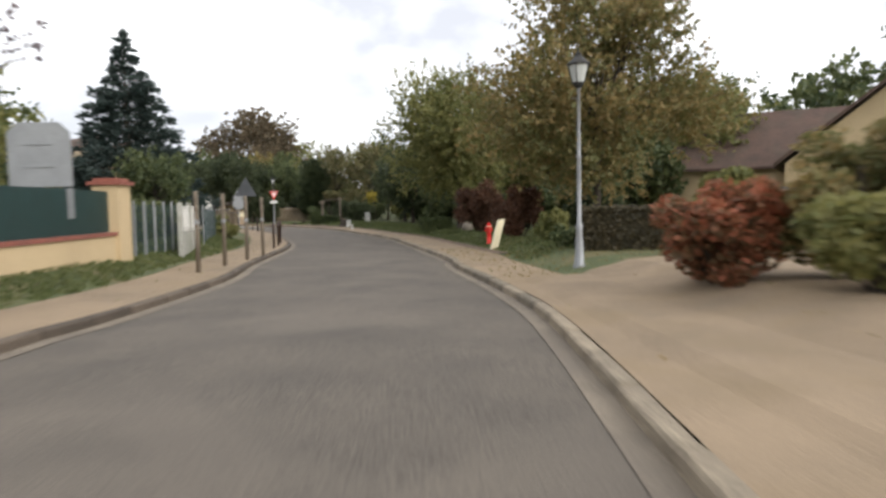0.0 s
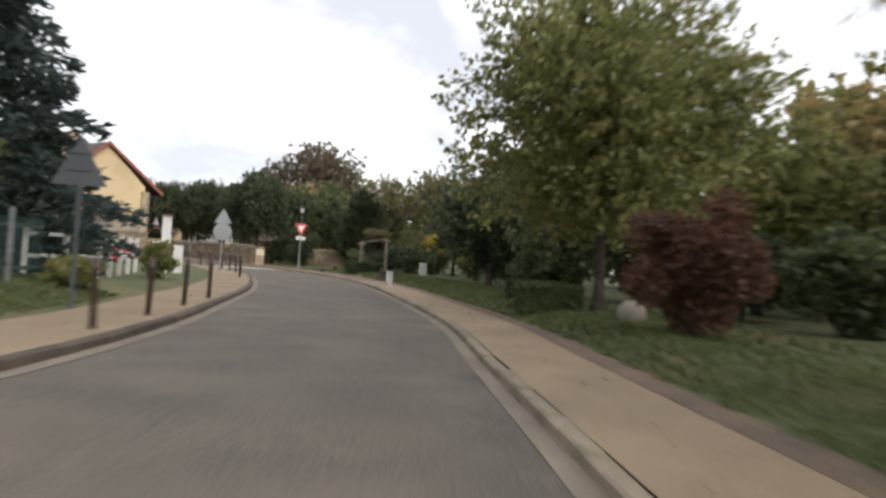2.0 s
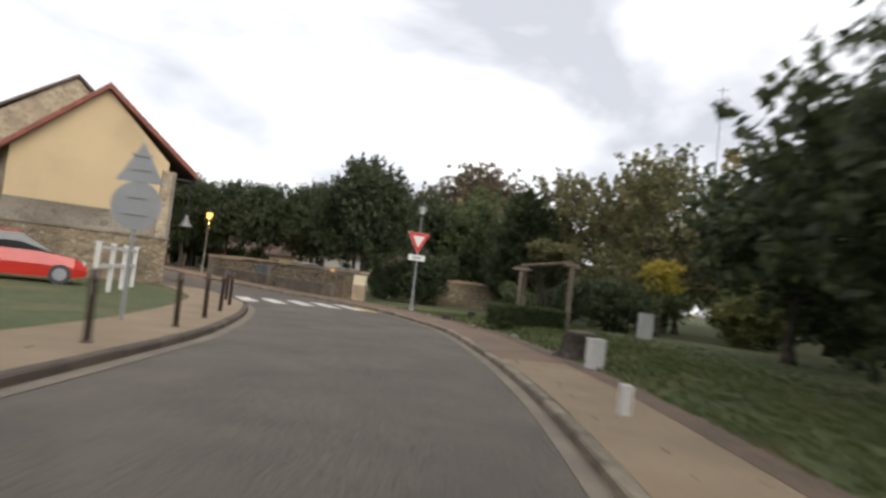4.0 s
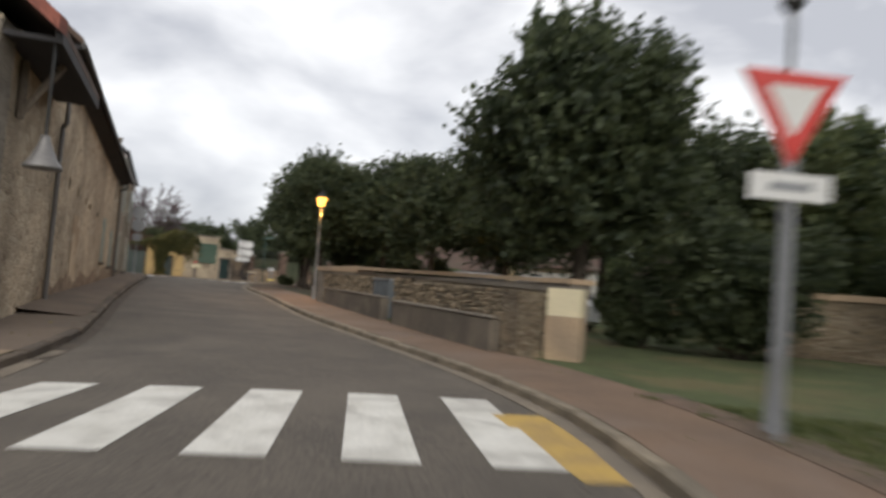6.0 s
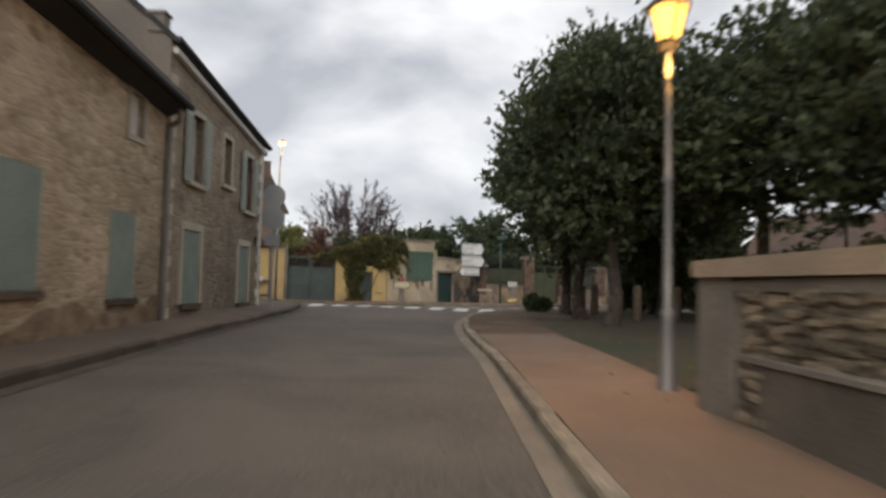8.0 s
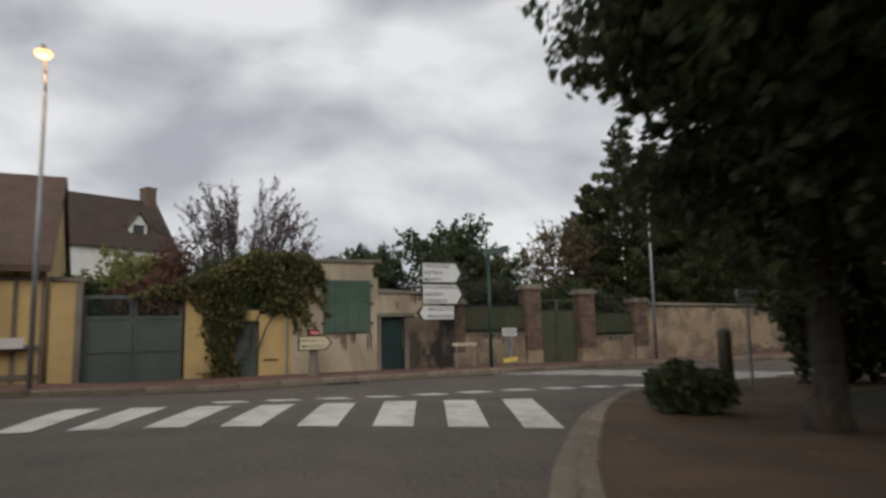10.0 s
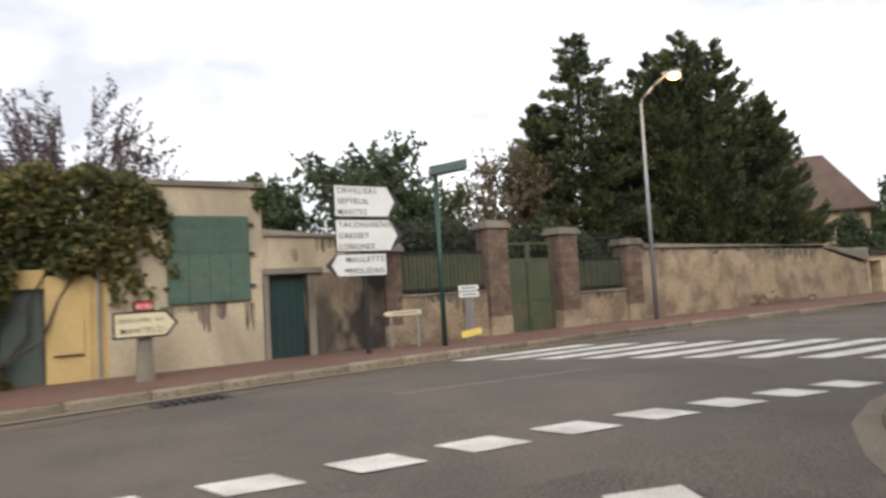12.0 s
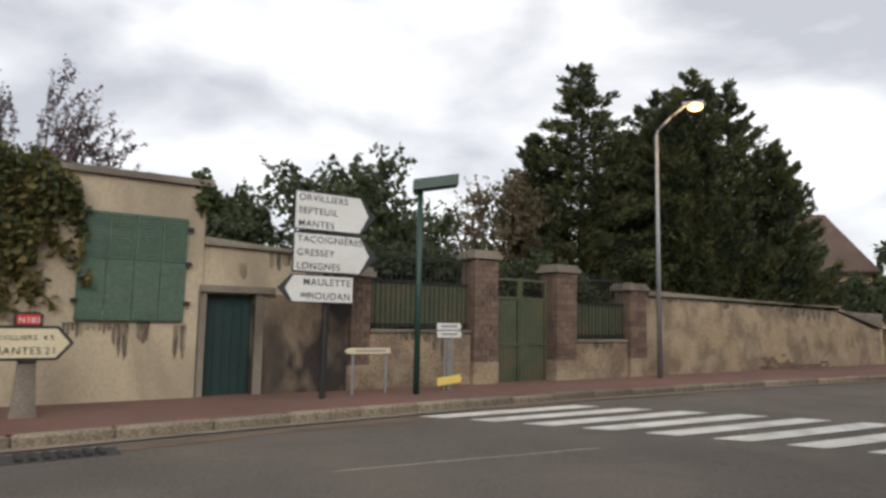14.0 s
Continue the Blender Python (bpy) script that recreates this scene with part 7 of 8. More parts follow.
rail_fence((-7.9, -3.1), (-6.95, 0.4), 2, 1.5, "white concrete rail fence beside the sandy verge")
rail_fence((-6.95, 0.55), (-7.05, 7.6), 4, 1.45, "white concrete rail fence with square posts")
RF, bay = rail_fence((-7.2, 16.6), (-8.75, 22.3), 3, 1.42, "white concrete rail fence near the gable house")
wp = thing("white_pillar", (-6.15, 8.7, 0.1), "tall white gate pillar beside a white cabinet", "pillar")
bm = bmesh.new()
slab(bm, -6.15, 8.7, 0.0, 0.36, 0.36, 2.5, 0.1)
part("pillar", bm, WHITEPAINT, wp)
bm = bmesh.new()
slab(bm, -6.15, 8.7, 2.5, 0.46, 0.46, 0.09, 0.1)
part("cap", bm, CONCRETE, wp)
cb = thing("utility_cabinet", (-5.6, 8.9, 0.1), "white metal utility cabinet beside the gate pillar", "cabinet")
bm = bmesh.new()
slab(bm, -5.65, 8.9, 0.02, 0.4, 0.35, 1.3, 0.1)
part("body", bm, WHITEPAINT, cb)
bm = bmesh.new()
slab(bm, -5.63, 8.7, 0.12, 0.34, 0.03, 1.1, 0.1)
part("door", bm, SIGNWHITE, cb)

tree("garden_tree", -8.9, -7.9, 3.9, 1.7, L_GREEN, "round green garden tree by the picket fence", 320, clear=1.0, leaves=9000, size=0.08, trunk=0.1)
bush("garden_bush", -5.9, -7.0, 1.2, 1.4, 0.7, L_OLIVE, "straggling low bush on the sandy verge", 321, leaves=1800)
bush("garden_bush", -5.7, 3.6, 1.5, 1.5, 1.5, L_OLIVE, "straggling olive bush by the white rail fence", 322, leaves=2500)
bush("garden_bush", -9.2, -12.8, 2.4, 2.0, 1.9, L_GREEN, "green garden bush behind the fence", 323, leaves=3500)
tree("bare_tree", -13.2, -23.5, 7.5, 2.6, L_LILAC, "thin nearly leafless tree in a garden", 324, clear=2.0, leaves=900, size=0.07, trunk=0.12, lobes=40)

L_BROWNHEDGE = leafy("brownish_hedge_leaves", (0.05, 0.045, 0.025), (0.12, 0.095, 0.05))
# ---- hydrant, stake, bushes and drive on the other side ----
hy = thing("fire_hydrant", (1.75, -19.6, land(1.75, -19.6)), "bright red fire hydrant on the grass verge", "hydrant")
x, y, z = 1.75, -19.6, land(1.75, -19.6) - 0.03
bm = bmesh.new()
turned(bm, (x, y, z), [(0, 0.1), (0.05, 0.1), (0.06, 0.075), (0.55, 0.075), (0.56, 0.11), (0.62, 0.11), (0.66, 0.09), (0.74, 0.05), (0.76, 0.03)], 14)
part("body", bm, HYDRANT, hy, smooth=True)
for a in (0.4, 2.6, 4.7):
    bm = bmesh.new()
    rod(bm, (x, y, z + 0.5), (x + 0.14 * math.cos(a), y + 0.14 * math.sin(a), z + 0.5), 0.045, 0.05, 10)
    part("outlet", bm, HYDRANT, hy)
bm = bmesh.new()
turned(bm, (x, y, z + 0.62), [(0, 0.112), (0.02, 0.112)], 12)
part("band", bm, SIGNCREAM, hy)
st = thing("leaning_stake", (1.0, -21.4, land(1.0, -21.4)), "pale weathered plank leaning on the grass", "post")
bm = bmesh.new()
hexa(bm, [(0.88, -21.5, 0.15), (1.12, -21.46, 0.15), (1.12, -21.36, 0.15), (0.88, -21.4, 0.15)], [(1.28, -21.3, 1.2), (1.52, -21.26, 1.22), (1.52, -21.17, 1.22), (1.28, -21.21, 1.2)])
part("plank", bm, SIGNCREAM, st)
bush("dark_red_bush", 4.5, -12.9, 2.3, 2.3, 2.35, L_PURPLE, "tall rounded red-brown bush on the lawn", 330, leaves=14000, size=0.06)
bush("dark_red_bush", 3.3, -18.9, 1.9, 1.9, 1.95, L_PURPLE, "rounded dark red-brown bush beside the hydrant", 331, leaves=11000, size=0.06)
bush("small_bush", 2.4, -22.7, 1.1, 1.1, 1.0, L_OLIVE, "small olive bush on the verge", 333, leaves=3500, size=0.05)
for i, (x, y, sx) in enumerate([(1.7, -26.9, 1.7), (3.1, -27.6, 1.7), (4.5, -28.3, 1.7)]):
    bush("hedge", x, y, sx, 0.9, 0.98, L_BROWNHEDGE, "untidy brownish hedge beside the drive", 334 + i, leaves=5500, size=0.05, turn=-0.45, box=True)
for i, (x, y, h) in enumerate([(1.3, -25.2, 0.6), (2.3, -25.9, 0.5), (2.4, -24.6, 0.7)]):
    bush("low_plant", x, y, 0.9, 0.9, h, L_GREEN, "low grey-green plants at the lawn edge", 343 + i, leaves=2000, size=0.05)
bush("low_hedge", 4.4, -7.6, 1.4, 0.9, 0.62, L_HEDGE, "low clipped green hedge on the lawn", 338, leaves=4500, size=0.045, box=True)
bush("low_hedge", 5.9, -3.4, 1.6, 0.9, 0.6, L_HEDGE, "low clipped green hedge on the lawn", 339, leaves=4000, size=0.045, box=True)
bush("red_shrub", -1.3, -33.1, 1.6, 1.6, 1.5, L_RED, "rounded shrub with rusty red autumn leaves", 340, leaves=7000, size=0.06)
bush("red_shrub", -0.1, -34.1, 2.2, 2.1, 2.0, L_AUTUMN, "tall shrub with brown and green leaves by the drive", 341, leaves=9000, size=0.06)
for i, (s, h) in enumerate([(8.9, 3.0), (10.9, 2.9), (12.9, 2.8)]):
    q = W.at(s, -2.2, WB)
    bush("garden_bush", q[0], q[1], 2.4, 1.8, h, L_DARK, "dense dark shrub behind the garden gate", 360 + i, leaves=7000, size=0.08)
bush("garden_bush", -1.2, -35.2, 1.7, 1.5, 1.2, L_OLIVE, "dense olive shrub beside the pavement", 342, leaves=8000, size=0.06)
bm = bmesh.new()
pts = [Vector(p) for p in ((-6.3, -41.0), (-2.4, -29.0))]
e2 = [Vector(p) for p in ((1.4, -41.0), (4.8, -28.6))]
n = 14
rows = []
for k in range(n + 1):
    a, b = pts[0].lerp(pts[1], k / n), e2[0].lerp(e2[1], k / n)
    rows.append([bm.verts.new((q.x, q.y, max(land(q.x, q.y), gz(q.x, q.y) + 0.137) + (-0.06 if k in (0, n) or j == 0 else -0.25 if j == 14 else 0.04))) for j, q in ((j, a.lerp(b, j / 14)) for j in range(15))])
for r0_, r1_ in zip(rows, rows[1:]):
    for j in range(14):
        bm.faces.new((r0_[j], r0_[j + 1], r1_[j + 1], r1_[j]))
struct("drive", bm, SAND, "sandy drive entering from the road", "pavement")

# rough tree base, boulders and stumps on the lawns
r = np.random.default_rng(350)


def boulder(name, x, y, sx, sy, sz, mat, label, category="stone"):
    t = thing(name, (x, y, land(x, y)), label, category)
    bm = bmesh.new()
    bmesh.ops.create_icosphere(bm, subdivisions=2, radius=0.5)
    for v in bm.verts:
        v.co *= 1 + 0.25 * noise.noise(v.co * 2.3 + Vector((x, y, 0)))
        v.co = Vector((v.co.x * sx + x, v.co.y * sy + y, v.co.z * sz * 1.2 + land(x, y) + sz * 0.35))
    part("stone", bm, mat, t, smooth=True)


boulder("boulder", 5.0, -10.3, 0.62, 0.55, 0.5, CONCRETE, "pale rough boulder on the lawn")
boulder("boulder", 3.6, 17.6, 0.32, 0.28, 0.16, CONCRETE, "small pale stone on the lawn")
boulder("boulder", 2.7, 20.7, 0.26, 0.24, 0.15, CONCRETE, "small pale stone on the lawn")
boulder("boulder", 1.3, 25.4, 0.22, 0.22, 0.14, CONCRETE, "small pale stone beside the pavement")
stp = thing("tree_stump", (4.4, 13.3, land(4.4, 13.3)), "broad cut tree stump with spreading roots on the lawn", "stump")
bm = bmesh.new()
turned(bm, (4.4, 13.3, land(4.4, 13.3) - 0.08), [(0, 0.62), (0.08, 0.5), (0.2, 0.39), (0.38, 0.34), (0.56, 0.33), (0.6, 0.31)], 22)
for v in bm.verts:
    d = Vector((v.co.x - 4.4, v.co.y - 13.3, 0))
    a = math.atan2(d.y, d.x)
    k = 1 + 0.16 * math.sin(5 * a + 0.7) * (1.2 - (v.co.z - land(4.4, 13.3))) + 0.1 * noise.noise(v.co * 5)
    v.co.x, v.co.y = 4.4 + d.x * k, 13.3 + d.y * k
    v.co.z += 0.05 * noise.noise(v.co * 3.1)
part("trunk", bm, BARK, stp)
bm = bmesh.new()
turned(bm, (4.4, 13.3, land(4.4, 13.3) + 0.5), [(0, 0.28), (0.045, 0.27)], 18)
part("cut_face", bm, WOOD, stp, "weathered sawn top")
wbx = thing("white_box", (4.3, 11.7, land(4.3, 11.7)), "white metal service box beside the stump", "box")
bm = bmesh.new()
slab(bm, 4.3, 11.7, land(4.3, 11.7) - 0.05, 0.27, 0.24, 0.58, 0.2)
part("body", bm, WHITEPAINT, wbx)
bm = bmesh.new()
slab(bm, 4.3, 11.7, land(4.3, 11.7) + 0.53, 0.29, 0.26, 0.03, 0.2)
part("lid", bm, WHITEPAINT, wbx)
mk = thing("white_marker", (3.45, 7.0, land(3.45, 7.0)), "small white marker post on the verge", "post")
bm = bmesh.new()
slab(bm, 3.45, 7.0, land(3.45, 7.0) - 0.05, 0.12, 0.12, 0.42)
part("post", bm, WHITEPAINT, mk)

for x, y in ((1.95, 23.85), (2.85, 24.1)):
    lp = thing("cut_post", (x, y, land(x, y)), "short sawn-off wooden post in the lawn", "post", "sawn-off posts")
    bm = bmesh.new()
    slab(bm, x, y, land(x, y) - 0.1, 0.24, 0.22, 0.32, 0.4)
    bmesh.ops.bevel(bm, geom=bm.edges[:], offset=0.02, segments=1, affect="EDGES")
    part("shaft", bm, BARK, lp)
    bm = bmesh.new()
    slab(bm, x, y, land(x, y) + 0.22, 0.2, 0.18, 0.012, 0.4)
    part("cut_face", bm, WOOD, lp)
wpn = thing("notice_board", (8.4, 21.4, land(8.4, 21.4)), "small white notice board on the lawn behind the stump", "board")
bm = bmesh.new()
slab(bm, 8.4, 21.4, land(8.4, 21.4) - 0.05, 0.5, 0.12, 0.9, 0.2)
part("face", bm, WHITEPAINT, wpn)

# ---- pergola and clipped hedge ----
pg = thing("pergola", (4.9, 21.5, land(4.9, 21.5)), "small wooden garden pergola with an overgrown roof", "pergola")
tops = {}
for x, y, zt in ((4.15, 21.55, 2.15), (5.75, 21.3, 2.45), (4.5, 22.9, 2.2), (6.1, 22.65, 2.45)):
    bm = bmesh.new()
    slab(bm, x, y, land(x, y) - 0.1, 0.1, 0.1, zt - land(x, y) + 0.1, 0.1)
    part("post", bm, WOOD, pg)
    bm = bmesh.new()
    slab(bm, x, y, zt, 0.5, 0.15, 0.1, 0.1)
    part("head_block", bm, WOOD, pg)
    tops[(x, y)] = zt
for a, b in (((4.15, 21.55), (5.75, 21.3)), ((4.5, 22.9), (6.1, 22.65)), ((4.15, 21.55), (4.5, 22.9)), ((5.75, 21.3), (6.1, 22.65))):
    bm = bmesh.new()
    rod(bm, (*a, tops[a] + 0.17), (*b, tops[b] + 0.14), 0.045, 0.045, 6)
    part("beam", bm, WOOD, pg)
bush("pergola_climber", 5.2, 22.1, 2.1, 1.7, 2.95, L_DULL, "climbing plant heaped over the pergola roof", 360, leaves=4500, size=0.06, lift=2.2)
bush("clipped_hedge", 4.35, 20.75, 2.3, 1.0, 0.62, L_HEDGE, "low clipped dark green box hedge on the lawn", 361, leaves=11000, size=0.035, turn=0.26, box=True)
bush("pergola_planting", 5.0, 22.0, 1.8, 1.2, 0.75, L_YELLOW, "low yellowish flowers inside the hedge", 362, leaves=500, size=0.035)

# ---- meter box, stone pier, cabinet ----
mb = thing("meter_pier", (-2.4, 32.2, 0.1), "rough stone pier with a cream meter box", "pier")
bm = bmesh.new()
slab(bm, -2.95, 32.25, 0.0, 0.55, 0.5, 1.3, -0.75)
part("pier", bm, STONEWALL, mb)
bm = bmesh.new()
slab(bm, -2.2, 32.4, 0.0, 0.62, 0.34, 0.92, -0.1)
part("plinth", bm, COPING, mb)
bm = bmesh.new()
slab(bm, -2.2, 32.38, 0.92, 0.6, 0.3, 0.48, -0.1)
part("meter_box", bm, SIGNCREAM, mb, "cream plastic meter box")
turn_s = math.atan2(SWALL.d.y, SWALL.d.x)
ex, ey, _ = SWALL.at(6.6, -0.44, 0)
ec = thing("electric_cabinet", (ex, ey, 0.2), "blue-grey metal cabinet set against the stone wall", "cabinet")
bm = bmesh.new()
slab(bm, ex, ey, 0.1, 1.1, 0.3, 1.24, turn_s)
body = part("body", bm, CABINET, ec)
# lid in a paler metal than the body, painting the bright highlight on top
bm = bmesh.new()
slab(bm, ex, ey, 1.34, 1.16, 0.36, 0.05, turn_s)
part("lid", bm, GALV, ec, "metal lid, paler to paint the highlight on top")
for k in (-1, 1):
    bm = bmesh.new()
    fx, fy, _ = SWALL.at(6.6 + k * 0.27, -0.6, 0)
    slab(bm, fx, fy, 0.22, 0.51, 0.02, 1.06, turn_s)
    leaf = part("door", bm, CABINET, ec)
    bm = bmesh.new()
    fx, fy, _ = SWALL.at(6.6 + k * 0.06, -0.62, 0)
    slab(bm, fx, fy, 0.75, 0.03, 0.03, 0.14, turn_s)
    part("handle", bm, DARKIRON, leaf)
for i, (x, y) in enumerate([(-18.45, 53.2), (-18.1, 55.1), (-20.6, 54.9), (-23.1, 58.7)]):
    t = thing("stone_post", (x, y, land(x, y)), "pale stone post with a rounded top under the trees", "post", "stone posts")
    bm = bmesh.new()
    turned(bm, (x, y, land(x, y) - 0.1), [(0, 0.13), (0.9, 0.11), (0.98, 0.12), (1.05, 0.09), (1.08, 0.04)], 10)
    part("shaft", bm, KERB, t, smooth=True)

# bare earth of the square under the trees, the canopy's shade put into its colour
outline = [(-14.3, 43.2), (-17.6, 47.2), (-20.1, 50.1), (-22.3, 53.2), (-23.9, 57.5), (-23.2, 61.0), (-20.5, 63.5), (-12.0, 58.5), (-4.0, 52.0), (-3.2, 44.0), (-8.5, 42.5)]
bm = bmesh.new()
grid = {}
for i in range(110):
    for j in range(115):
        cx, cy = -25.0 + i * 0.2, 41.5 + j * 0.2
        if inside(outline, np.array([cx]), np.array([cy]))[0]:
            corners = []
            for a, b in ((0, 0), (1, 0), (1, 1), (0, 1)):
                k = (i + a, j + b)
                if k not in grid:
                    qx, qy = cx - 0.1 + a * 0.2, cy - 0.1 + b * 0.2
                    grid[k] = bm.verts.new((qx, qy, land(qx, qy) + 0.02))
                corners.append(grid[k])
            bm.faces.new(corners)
struct("square_ground", bm, SHADEDEARTH, "bare earth of the square, darkened by painted tree shade", "ground")

# ---- parked cars ----


def car(x, y, turn, paint, label, z=None):
    """A parked hatchback: body, cabin glass, roof, wheels, lamps and bumpers."""
    z = land(x, y) - 0.02 if z is None else z
    t = thing("parked_car", (x, y, z), label, "car")
    T = Matrix.Translation((x, y, z)) @ Matrix.Rotation(turn, 4, "Z")

    def loft(bm, sections):
        rings = [[bm.verts.new(T @ Vector(p)) for p in s] for s in sections]
        for a, b in zip(rings, rings[1:]):
            for i in range(len(a)):
                j = (i + 1) % len(a)
                bm.faces.new((a[i], a[j], b[j], b[i]))
        bm.faces.new(rings[0][::-1])
        bm.faces.new(rings[-1])

    def ring(xx, hw, z0, z1):
        return [(xx, -hw, z0), (xx, hw, z0), (xx, hw * 1.02, (z0 + z1) / 2), (xx, hw * 0.94, z1), (xx, -hw * 0.94, z1), (xx, -hw * 1.02, (z0 + z1) / 2)]

    bm = bmesh.new()
    loft(bm, [ring(-2.0, 0.72, 0.3, 0.75), ring(-1.85, 0.82, 0.22, 0.9), ring(-0.9, 0.85, 0.2, 0.93), ring(0.7, 0.85, 0.2, 0.92), ring(1.6, 0.82, 0.22, 0.8), ring(1.95, 0.7, 0.3, 0.6)])
    part("body", bm, paint, t, smooth=False)
    bm = bmesh.new()
    loft(bm, [ring(-1.75, 0.72, 0.9, 0.95), ring(-1.35, 0.68, 0.9, 1.38), ring(0.15, 0.66, 0.9, 1.42), ring(1.05, 0.72, 0.88, 0.93)])
    part("cabin_glass", bm, GLASS_DARK, t)
    bm = bmesh.new()
    loft(bm, [ring(-1.38, 0.64, 1.38, 1.42), ring(-0.6, 0.64, 1.41, 1.46), ring(0.15, 0.62, 1.41, 1.45)])
    part("roof", bm, paint, t)
    for wx in (-1.3, 1.25):
        for wy in (-0.78, 0.78):
            bm = bmesh.new()
            rod(bm, T @ Vector((wx, wy - 0.1, 0.3)), T @ Vector((wx, wy + 0.1, 0.3)), 0.3, 0.3, 16)
            wheel = part("wheel", bm, INK, t)
            bm = bmesh.new()
            o = 0.105 if wy > 0 else -0.105
            rod(bm, T @ Vector((wx, wy + o * 0.98, 0.3)), T @ Vector((wx, wy + o, 0.3)), 0.19, 0.17, 12)
            part("rim", bm, GALV, wheel)
    for wy in (-0.55, 0.55):
        bm = bmesh.new()
        slab(bm, 0, 0, 0, 0.06, 0.3, 0.14)
        bm.transform(T @ Matrix.Translation((1.86, wy, 0.6)))
        part("headlight", bm, LAMPGLASS, t)
        bm = bmesh.new()
        slab(bm, 0, 0, 0, 0.06, 0.2, 0.24)
        bm.transform(T @ Matrix.Translation((-1.95, wy * 1.1, 0.62)))
        part("tail_light", bm, SIGNRED, t)


CARRED = material("red_car_paint", (0.5, 0.03, 0.02), (0.45, 0.028, 0.02), 1.0, 0.25, 0, 10, 0.02)
CARWHITE = material("white_car_paint", (0.72, 0.72, 0.72), (0.68, 0.68, 0.68), 1.0, 0.25, 0, 10, 0.02)
CARBLUE = material("dark_blue_car_paint", (0.03, 0.045, 0.07), (0.025, 0.04, 0.06), 1.0, 0.25, 0, 10, 0.02)
car(-11.2, 19.6, 0.5, CARRED, "red parked car behind the white rail fence")
car(7.2, -26.6, -2.2, CARBLUE, "dark blue car parked on the drive")
car(-7.2, 42.8, 2.2, CARWHITE, "white car parked behind the stone wall")
car(-4.3, 40.4, 2.3, CARWHITE, "white car parked behind the stone wall")

mast = thing("radio_mast", (26.2, 59.6, land(26.2, 59.6)), "slim grey radio mast far behind the trees", "mast")
bm = bmesh.new()
rod(bm, (26.2, 59.6, 0.0), (26.2, 59.6, 22.6), 0.09, 0.04, 8)
part("pole", bm, GALV, mast)
for z in (20.4, 21.4, 22.3):
    bm = bmesh.new()
    rod(bm, (25.7, 59.9, z), (26.7, 59.3, z), 0.03, 0.03, 5)
    part("crossbar", bm, GALV, mast)

# ---- houses around ----


